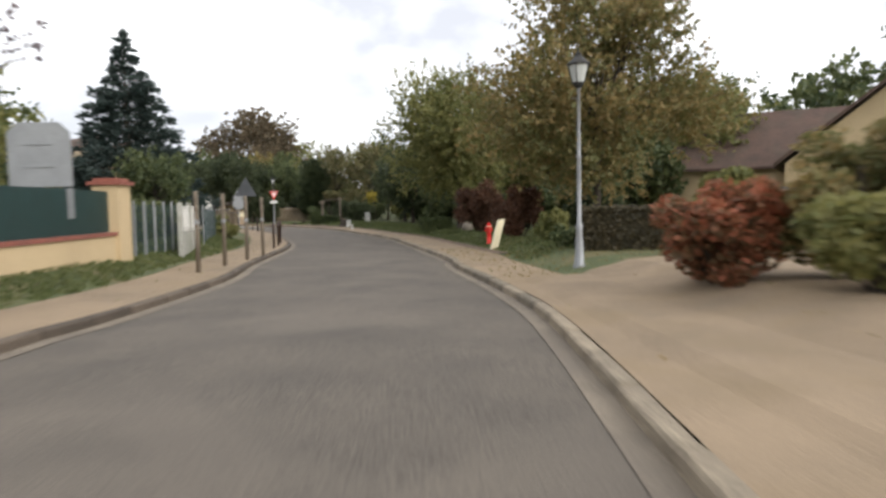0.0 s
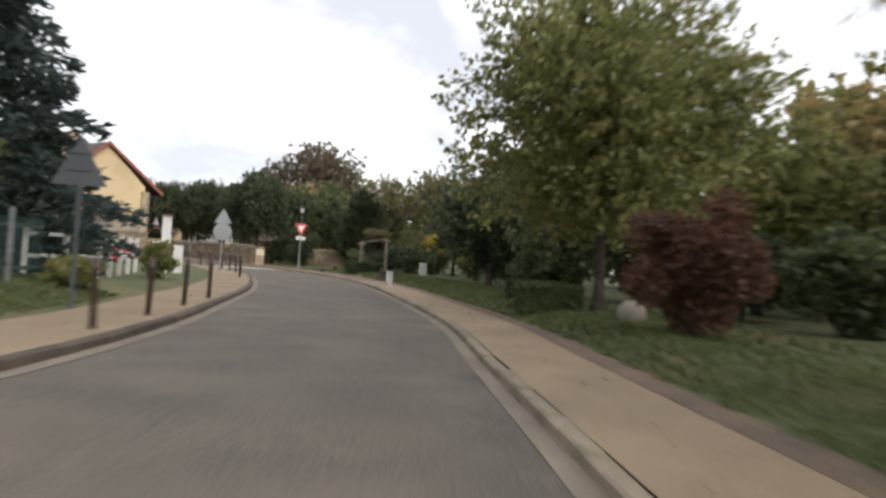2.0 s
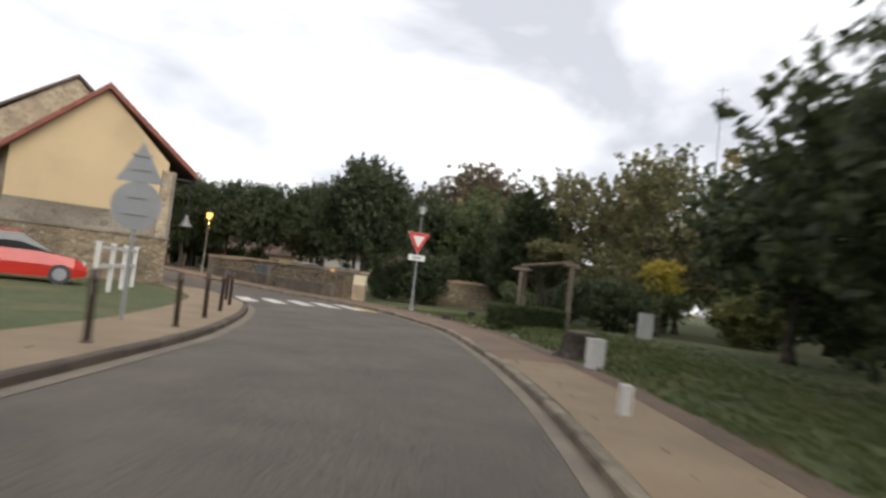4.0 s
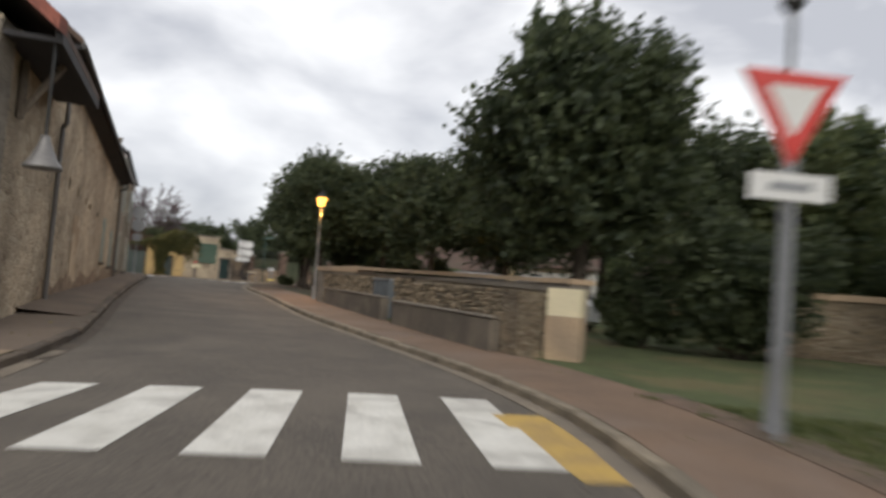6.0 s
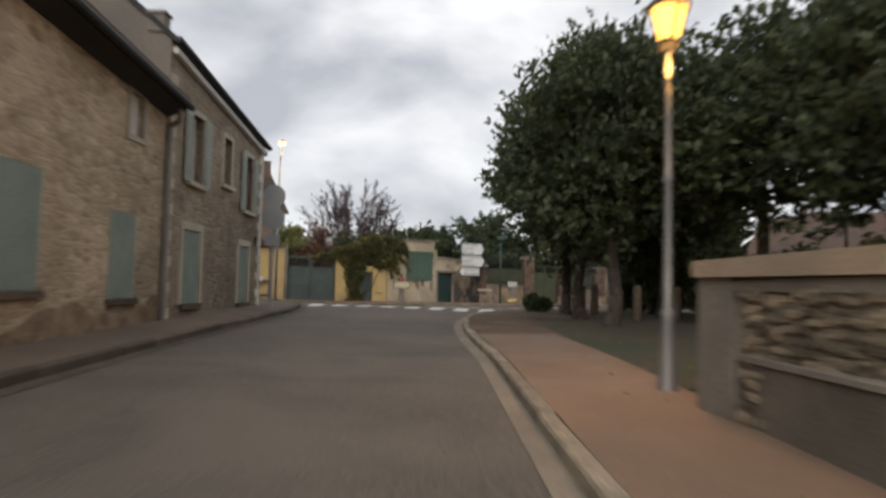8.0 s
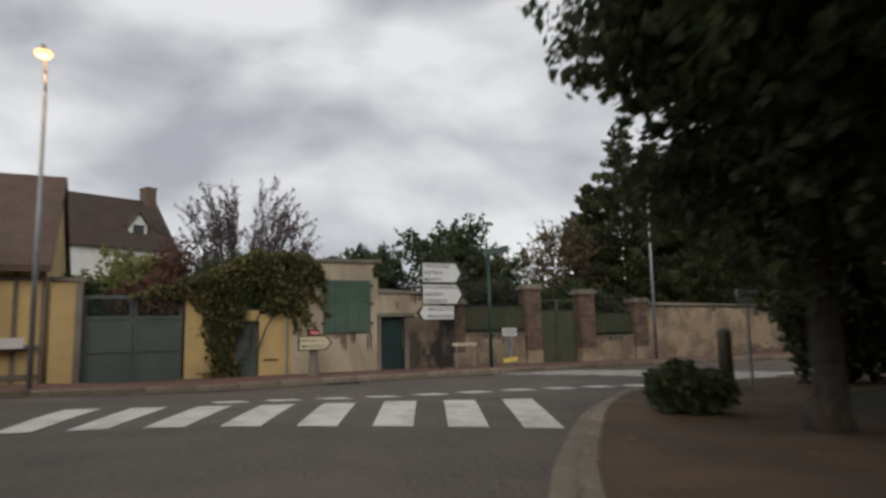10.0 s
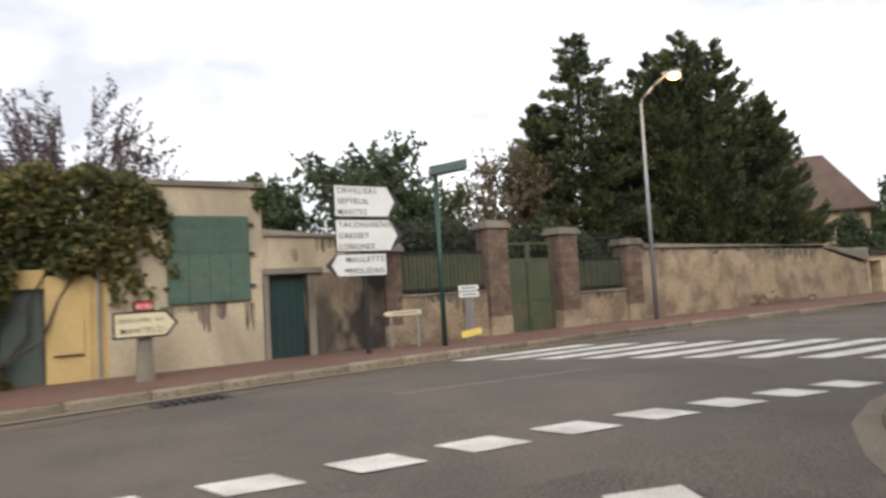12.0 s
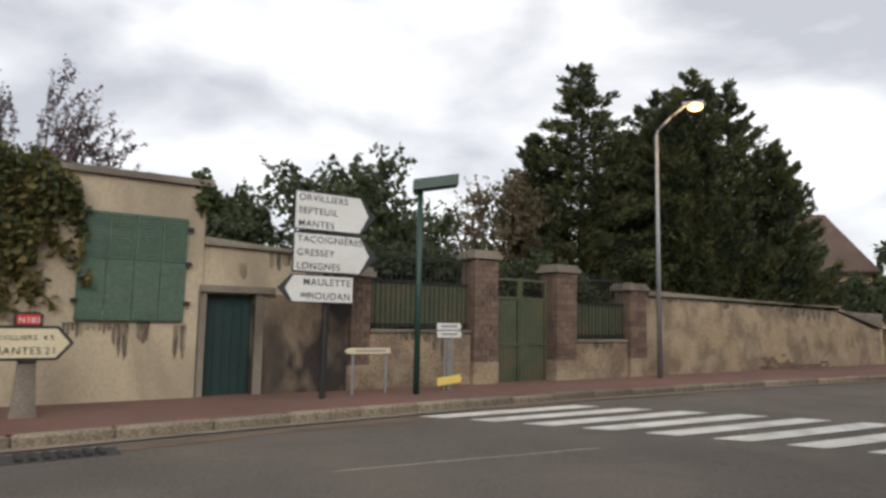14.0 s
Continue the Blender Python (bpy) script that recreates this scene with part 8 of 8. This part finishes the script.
def plain_house(name, x, y, turn, w, d, eave, ridge, wall, roof, label, chimney=None, hip=0.0, openings=2, over=0.35, stack=(0.6, 1.3)):
    """A distant house: walls, a pitched or hipped roof, windows and a chimney."""
    z = land(x, y) - 0.1
    t = thing(name, (x, y, z), label, "house")
    T = Matrix.Translation((x, y, 0)) @ Matrix.Rotation(turn, 4, "Z")

    def P(a, b, c):
        return tuple(T @ Vector((a, b, c)))

    bm = bmesh.new()
    hexa(bm, [P(-w / 2, -d / 2, z), P(w / 2, -d / 2, z), P(w / 2, d / 2, z), P(-w / 2, d / 2, z)], [P(-w / 2, -d / 2, eave), P(w / 2, -d / 2, eave), P(w / 2, d / 2, eave), P(-w / 2, d / 2, eave)])
    if not hip:
        for s in (-1, 1):
            ngon(bm, [P(s * w / 2, -d / 2, eave), P(s * w / 2, d / 2, eave), P(s * w / 2, 0, ridge - 0.1)])
    part("masonry", bm, wall, t)
    bm = bmesh.new()
    o = over
    lo = [P(-w / 2 - o, -d / 2 - o, eave - 0.1), P(w / 2 + o, -d / 2 - o, eave - 0.1), P(w / 2 + o, d / 2 + o, eave - 0.1), P(-w / 2 - o, d / 2 + o, eave - 0.1)]
    r0_, r1_ = P(-w / 2 - o + hip, 0, ridge), P(w / 2 + o - hip, 0, ridge)
    for q in ((lo[0], lo[1], r1_, r0_), (lo[2], lo[3], r0_, r1_)):
        ngon(bm, q)
    if hip:
        ngon(bm, (lo[1], lo[2], r1_))
        ngon(bm, (lo[3], lo[0], r0_))
        ngon(bm, lo[::-1])
    g_ = bmesh.ops.extrude_face_region(bm, geom=bm.faces[:])
    bmesh.ops.translate(bm, verts=[v for v in g_["geom"] if isinstance(v, bmesh.types.BMVert)], vec=(0, 0, 0.12))
    part("roof", bm, roof, t)
    for k in range(openings):
        a = -w / 2 + w * (k + 0.5) / openings
        bm = bmesh.new()
        hexa(bm, [P(a - 0.4, -d / 2 - 0.03, eave - 1.6), P(a + 0.4, -d / 2 - 0.03, eave - 1.6), P(a + 0.4, -d / 2 + 0.02, eave - 1.6), P(a - 0.4, -d / 2 + 0.02, eave - 1.6)],
             [P(a - 0.4, -d / 2 - 0.03, eave - 0.5), P(a + 0.4, -d / 2 - 0.03, eave - 0.5), P(a + 0.4, -d / 2 + 0.02, eave - 0.5), P(a - 0.4, -d / 2 + 0.02, eave - 0.5)])
        wn = part("window", bm, GLASS_DARK, t)
        bm = bmesh.new()
        for u in (-0.47, 0.4):
            hexa(bm, [P(a + u, -d / 2 - 0.05, eave - 1.65), P(a + u + 0.07, -d / 2 - 0.05, eave - 1.65), P(a + u + 0.07, -d / 2, eave - 1.65), P(a + u, -d / 2, eave - 1.65)],
                 [P(a + u, -d / 2 - 0.05, eave - 0.45), P(a + u + 0.07, -d / 2 - 0.05, eave - 0.45), P(a + u + 0.07, -d / 2, eave - 0.45), P(a + u, -d / 2, eave - 0.45)])
        part("frame", bm, WHITEPAINT, wn)
    if chimney is not None:
        bm = bmesh.new()
        c = T @ Vector((chimney, 0, ridge - 0.6))
        slab(bm, c.x, c.y, c.z, stack[0], stack[0] * 1.4, 0.6 + stack[1], turn)
        slab(bm, c.x, c.y, c.z + 0.6 + stack[1], stack[0] + 0.12, stack[0] * 1.4 + 0.12, 0.12, turn)
        part("chimney", bm, BRICK, t, "brick chimney stack")
    return t


plain_house("bungalow", 18.9, -16.0, -0.85, 10.5, 6.0, 3.1, 5.75, CREAM, ROOFTILE, "cream bungalow with a brown tiled roof behind hedges")
plain_house("bungalow_wing", 16.6, -22.8, 0.68, 7.0, 6.6, 2.9, 5.7, CREAM, ROOFTILE, "cream gabled wing of a bungalow")
manor = plain_house("manor", -81.6, 75.6, 1.47, 17.0, 9.0, 9.6, 14.9, WHITEPAINT, ROOFDARK, "large white manor with a steep brown roof and dormers", chimney=8.0, stack=(1.0, 1.3))
for u in (5.6,):
    T = Matrix.Translation((-81.6, 75.6, 0)) @ Matrix.Rotation(1.47, 4, "Z")
    bm = bmesh.new()
    front = [(u - 0.8, -3.4, 10.6), (u + 0.8, -3.4, 10.6), (u + 0.8, -3.4, 12.0), (u, -3.4, 13.1), (u - 0.8, -3.4, 12.0)]
    rear = [(a, -0.9, c) for a, b, c in front]
    va, vb = [bm.verts.new(T @ Vector(p)) for p in front], [bm.verts.new(T @ Vector(p)) for p in rear]
    bm.faces.new(va)
    for k in range(5):
        bm.faces.new((va[k], va[(k + 1) % 5], vb[(k + 1) % 5], vb[k]))
    dm = part("dormer", bm, WHITEPAINT, manor, "white gabled dormer")
    bm = bmesh.new()
    slab(bm, u, -3.42, 10.8, 1.0, 0.05, 1.2)
    bm.transform(T)
    part("pane", bm, GLASS_DARK, dm)
    bm = bmesh.new()
    for a, b in ((-1.0, 0.0), (1.0, 0.0)):
        q = [(u + a, -3.6, 11.85), (u, -3.6, 13.2), (u, -0.7, 13.2), (u + a, -1.6, 11.85)]
        hexa(bm, [tuple(T @ Vector((c[0], c[1], c[2] - 0.06))) for c in q], [tuple(T @ Vector((c[0], c[1], c[2] + 0.06))) for c in q])
    part("dormer_roof", bm, ROOFDARK, dm)
plain_house("gatehouse", -22.7, 98.5, 0.08, 5.2, 5.0, 4.75, 8.2, COPING, ROOFTILE, "stone house with a steep hipped brown roof", chimney=-1.35, hip=2.05, stack=(0.5, 0.5))
plain_house("village_house", -8.3, 65.5, 0.1, 5.0, 5.0, 3.0, 4.6, WHITEPAINT, ROOFTILE, "small white house behind the square")
plain_house("village_house", -16.2, 71.0, -0.05, 7.0, 6.0, 2.6, 5.0, CREAM, ROOFTILE, "low cream house with a brown roof behind the trees")
plain_house("village_house", 1.5, 60.5, -0.9, 7.0, 6.0, 2.4, 4.6, CREAM, ROOFTILE, "low house with a brown roof beyond the square")
plain_house("brown_house", -17.5, -21.0, 1.2, 7.0, 6.0, 2.8, 4.6, OLDRENDER, ROOFTILE, "brown rendered house behind the garden wall")
lod = thing("outbuilding", W.at(29.5, -1.5, 0.4), "low tan rendered outbuilding with a dark doorway", "building")
bm = bmesh.new()
W.pierced(bm, 27.2, 34.0, -3.0, -0.1, 0.3, 2.0, [(27.3, 28.2, 0.3, 1.75)])
part("masonry", bm, OLDRENDER, lod)
bm = bmesh.new()
W.box(bm, 27.0, 34.2, -3.2, 0.1, 2.0, 2.12)
part("roof", bm, SLATE, lod)
bm = bmesh.new()
W.box(bm, 27.3, 28.2, -0.6, -0.5, 0.3, 1.75)
part("door", bm, GREENDOOR, lod)

# ---- more trees ----
vase_shrub("lilac_shrub", -43.1, 65.0, 7.7, 3.5, L_LILAC, "tall twiggy shrub with sparse purplish leaves", 400)
for i, (u, o, wide, h) in enumerate([(-2.6, -3.4, 2.6, 3.0), (-0.6, -3.0, 2.8, 3.3), (1.4, -3.6, 2.8, 3.6), (0.4, -5.6, 3.4, 4.2)]):
    q = W.at(u, o, 0)
    bush("garden_bush", q[0], q[1], wide, wide * 0.9, h, L_PURPLE if i % 2 else L_DARK, "dark overgrown shrub behind the carriage gate", 780 + i, leaves=7000, size=0.08)
bush("garden_bush", -38.2, 58.6, 3.6, 3.0, 3.2, L_PURPLE, "dark purple-brown garden bush behind the gate", 402, leaves=8000, size=0.08)
tree("garden_tree", -33.6, 76.2, 6.9, 1.9, L_BROWN, "thin brown-leaved tree behind the railing", 403, clear=1.2, leaves=12000, size=0.07, trunk=0.09, gaps=0.4)
bush("garden_bush", -21.6, 87.0, 2.3, 2.0, 3.7, L_DARK, "dark green bush behind the end of the boundary wall", 404, leaves=7000, size=0.07)
bush("garden_bush", -1.2, 36.6, 2.0, 2.0, 2.0, L_DARK, "dense dark bush behind the meter box", 405, leaves=6000, size=0.07)
bush("garden_bush", 0.9, 36.0, 3.6, 3.4, 3.3, L_DARK, "large dense dark bush behind the give-way sign", 406, leaves=14000, size=0.08)
bush("garden_bush", 5.6, 31.5, 2.6, 2.2, 1.9, L_GREEN, "rounded green bush at the end of the lawn", 407, leaves=6000, size=0.07)
conifer("cypress", 6.3, 37.0, 7.0, 1.9, L_DARK, "dark conical cypress behind the lawn", 408, tiers=22, size=0.13, droop=-0.5, per=90, slim=0.5)
tree("yellow_tree", 10.3, 25.6, 3.0, 0.85, L_YELLOW, "small bright yellow autumn tree on the lawn", 409, clear=1.6, leaves=2600, size=0.06, trunk=0.05, bark=PALEBARK)
MORE = [(9.5, 1.0, 6.6, 3.0, L_GREEN), (12.5, -5.0, 5.6, 2.6, L_OLIVE), (8.6, 8.6, 6.0, 2.8, L_DARK), (13.0, 12.0, 7.4, 3.2, L_DARK), (10.5, 16.5, 5.4, 2.2, L_DARK), (16.0, 20.0, 8.8, 3.6, L_DARK),
        (11.5, 31.0, 8.6, 3.6, L_DULL), (14.5, 35.0, 9.8, 4.0, L_DARK), (9.2, 38.5, 8.5, 3.2, L_DULL), (18.5, 28.0, 8.4, 3.6, L_DARK), (19.0, 6.0, 8.6, 4.0, L_GREEN), (20.0, -9.0, 8.0, 4.0, L_GREEN),
        (12.0, -14.0, 4.6, 2.0, L_GREEN), (16.5, -13.0, 7.0, 3.4, L_OLIVE), (3.6, 43.0, 6.6, 2.3, L_GREEN), (4.2, 50.0, 8.2, 3.4, L_GREEN), (-17.0, -8.0, 7.0, 3.4, L_GREEN), (-18.5, 6.0, 7.4, 3.4, L_DARK),
        (-15.0, -15.0, 6.2, 2.8, L_OLIVE), (-22.0, 18.0, 8.0, 3.6, L_GREEN), (-14.6, 12.0, 4.6, 2.0, L_OLIVE), (-45.0, 72.0, 4.8, 2.8, L_DARK), (-50.0, 64.0, 4.6, 2.6, L_OLIVE), (-16.0, 92.0, 6.4, 3.0, L_DARK), (-12.0, 84.0, 4.6, 2.2, L_DARK)]
for i, (x, y, h, rad, mat) in enumerate(MORE):
    words = {L_GREEN: "green garden tree", L_OLIVE: "yellow-green autumn garden tree", L_DARK: "dark dense garden tree", L_AUTUMN: "brown autumn garden tree", L_DULL: "dull olive thinning garden tree"}[mat]
    tree("garden_tree", x, y, h, rad, mat, words + " beyond the lawns", 420 + i, clear=0.9, leaves=8000, size=0.14, trunk=0.16, lobes=46, gaps=0.12)
SHRUBS = [(21.5, 14.5, 5.0, 2.6, L_DARK), (24.0, 19.0, 5.0, 2.6, L_GREEN), (20.5, 24.0, 4.6, 2.6, L_DARK), (25.5, 9.0, 5.0, 2.6, L_DARK), (8.2, 25.0, 3.2, 2.2, L_DARK), (10.6, 27.2, 3.4, 2.6, L_GREEN), (12.8, 23.5, 3.2, 2.4, L_OLIVE), (13.6, 18.5, 3.4, 2.6, L_DARK), (12.2, 14.0, 3.2, 2.3, L_GREEN), (8.0, 31.5, 3.2, 2.6, L_DARK), (10.6, 8.6, 3.2, 2.2, L_DARK), (9.0, 3.6, 2.8, 2.0, L_GREEN),
          (11.2, -1.5, 3.2, 2.4, L_DARK), (9.6, -7.8, 3.0, 2.3, L_DARK), (8.8, -11.8, 2.8, 2.4, L_GREEN), (8.0, -16.2, 2.8, 2.2, L_DARK), (6.9, -25.0, 2.6, 2.0, L_OLIVE), (15.2, 26.5, 3.6, 2.8, L_DARK), (5.0, 41.0, 3.2, 2.6, L_DARK), (1.6, 41.5, 3.2, 2.2, L_DARK),
          (-20.6, 61.6, 2.4, 2.1, L_DARK), (-18.2, 59.4, 2.6, 2.2, L_DARK), (-15.8, 57.6, 2.6, 2.3, L_DARK), (-13.4, 55.6, 2.6, 2.2, L_DARK), (-15.5, 62.6, 3.0, 2.5, L_GREEN), (-21.6, 60.4, 2.4, 2.2, L_DARK), (-19.8, 58.0, 2.3, 2.2, L_DARK), (-17.0, 55.9, 2.3, 2.2, L_DARK), (-22.7, 54.9, 0.9, 0.6, L_DARK)]
for i, (x, y, wide, h, mat) in enumerate(SHRUBS):
    words = {L_DARK: "dense dark evergreen shrub", L_GREEN: "green leafy shrub", L_OLIVE: "yellow-green autumn shrub"}[mat]
    bush("shrub", x, y, wide, wide * 0.9, h, mat, words + " at the edge of the trees", 700 + i, leaves=5000, size=0.1)
for i, s in enumerate((8.1, 9.7, 11.3, 12.9, 14.4)):
    x, y = W.at(s, -1.5, 0)[:2]
    bush("garden_hedge", x, y, 1.7, 1.3, 3.0, L_DARK, "dark overgrown hedge behind the railings", 740 + i, leaves=6000, size=0.08, turn=1.04, base=0.4)
BACKTREES = [(-4, 80, 9, 5), (4, 74, 10, 5), (12, 66, 9, 5), (20, 58, 10, 5), (28, 46, 10, 5), (22, 40, 11, 5), (24, 22, 11, 5), (23, 0, 10, 5), (26, -20, 9, 5), (18, -3, 8, 4), (-14, 112, 8.5, 5), (16, 90, 14, 7), (-6, 105, 14, 7), (28, 78, 14, 7), (30, 30, 10, 5), (32, 12, 10, 5), (30, -8, 9, 5), (-30, 30, 9, 5), (-32, 8, 9, 5), (-30, -14, 9, 5)]
for i, (x, y, h, rad) in enumerate(BACKTREES):
    tree("wood_tree", x, y, h, rad, (L_GREEN, L_AUTUMN, L_DARK, L_OLIVE)[i % 4], "tall distant tree in autumn colours", 460 + i, clear=0.6, leaves=5500, size=0.27, trunk=0.25, lobes=46, gaps=0.1)

# distant woods round the horizon
r = np.random.default_rng(500)
pts = []
for i in range(36000):
    a = r.uniform(0, 2 * math.pi)
    d = r.uniform(150, 185)
    h = 9 + 4 * noise.noise((math.cos(a) * 9, math.sin(a) * 9, 0)) + 2.5 * noise.noise((math.cos(a) * 40, math.sin(a) * 40, 3))
    pts.append((-12 + d * math.cos(a), 20 + d * math.sin(a), r.uniform(0.2, 1.0) ** 0.7 * h))
tagged(new("far_woods", leaf_mesh("far_woods", pts, 1.5, r, L_GREEN)), "distant belt of woodland on the horizon", "woods", kind="stuff")

# fallen leaves on the verges
r = np.random.default_rng(501)
pts = []
for line, side, lo, hi in ((RIGHT, 1, 0.3, 3.2), (LEFT, -1, 0.3, 2.4)):
    for p, q in zip(line, line[1:]):
        t = (q - p).normalized()
        nrm = Vector((t.y, -t.x)) * side
        for k in range(9 if side > 0 and p.y < 12 else 5 if side > 0 else 3):
            c = p.lerp(q, r.uniform()) + nrm * r.uniform(lo, hi)
            pts.append((c.x, c.y, land(c.x, c.y) + 0.05))
for i in range(2600):
    x, y = r.uniform(-2.6, 4.2), r.uniform(-29.5, -20)
    if x > np.interp(y, [-34, -30.7, -25.5, -19.5], [-4.3, -3.15, -1.9, -0.4]) + 0.3:
        pts.append((x, y, land(x, y) + 0.05))
tagged(new("fallen_leaves", leaf_mesh("fallen_leaves", pts, 0.024, r, L_AUTUMN, squash=0.1)), "scattered brown fallen leaves on the verges", "leaves", kind="stuff")

# grass blades along the nearest lawns
pts = []
for i in range(26000):
    y = r.uniform(-26, 29)
    k = int(np.argmin(np.abs(EDGE_R[:, 1] - y)))
    x = EDGE_R[k, 0] + 1.75 + abs(r.normal()) * 2.2
    pts.append((x, y, land(x, y) + 0.035))
for i in range(9000):
    y = r.uniform(-30, -6)
    k = int(np.argmin(np.abs(EDGE_L[:, 1] - y)))
    x = EDGE_L[k, 0] - 2.05 - abs(r.normal()) * 1.0
    pts.append((x, y, land(x, y) + 0.035))
L_GRASS = leafy("grass_blades", (0.078, 0.105, 0.034), (0.15, 0.162, 0.06))
tagged(new("grass_blades", leaf_mesh("grass_blades", pts, 0.05, r, L_GRASS, squash=2.5)), "short uneven grass blades on the lawns", "grass", kind="stuff")

# ---- stones of the wall beside the pavement ----
WALLSTONE = material("tan_wall_stone", (0.3, 0.24, 0.17), (0.17, 0.135, 0.1), 7.0, 0.92, 0.5, 30, 0.3, objects=True, island=0.65)
WALLSTONE2 = material("tan_wall_stones", (0.3, 0.24, 0.17), (0.17, 0.135, 0.1), 7.0, 0.92, 0.5, 30, 0.3, island=0.65)
STONES = []
for v in range(6):
    q = np.random.default_rng(600 + v)
    bm = bmesh.new()
    bmesh.ops.create_cube(bm, size=1.0)
    bmesh.ops.bevel(bm, geom=bm.edges[:], offset=0.24, segments=1, affect="EDGES")
    for p in bm.verts:
        p.co += Vector(q.normal(size=3)) * 0.05
    STONES.append(mesh_of(bm, "stone", WALLSTONE))

wall_ob = next(o for o in sw.children if o.name.startswith("wall"))
r = np.random.default_rng(610)
turn_w = math.atan2(SWALL.d.y, SWALL.d.x)
far_verts, far_faces = [], []
count, z = 0, 0.3
while z < 1.4:
    hgt = float(r.uniform(0.06, 0.1))
    s = 1.28 + float(r.uniform(0, 0.12))
    while s < 14.4:
        wid = float(r.uniform(0.07, 0.2))
        top = 1.46 if s < 4.5 else 1.5 - 0.2 * (s - 4.5) / 10
        if z + hgt < top:
            me = STONES[int(r.integers(0, 6))]
            m = Matrix.Translation(SWALL.at(s + wid / 2, -0.395 + float(r.uniform(-0.02, 0.02)), z + hgt / 2 + float(r.uniform(-0.035, 0.035)))) @ Matrix.Rotation(turn_w + float(r.normal() * 0.04), 4, "Z") @ Matrix.Rotation(float(r.normal() * 0.14), 4, "Y") @ Matrix.Diagonal((wid * 0.95, 0.11, hgt * float(r.uniform(0.6, 1.4)), 1))
            if s < 6.0 and count < 300:
                ob = new("stone", me)
                ob.parent = wall_ob
                ob.matrix_parent_inverse = Matrix.Identity(4)
                ob.matrix_basis = m
                count += 1
            else:
                base_i = len(far_verts)
                far_verts += [tuple(m @ v.co) for v in me.vertices]
                far_faces += [[base_i + i for i in f.vertices] for f in me.polygons]
        s += wid + float(r.uniform(0.004, 0.025))
    z += hgt + 0.01
me = bpy.data.meshes.new("stone_rows")
me.from_pydata(far_verts, [], far_faces)
me.materials.append(WALLSTONE2)
rows = new("stone_rows", me)
rows.parent = wall_ob
rows["kind"] = "stuff"
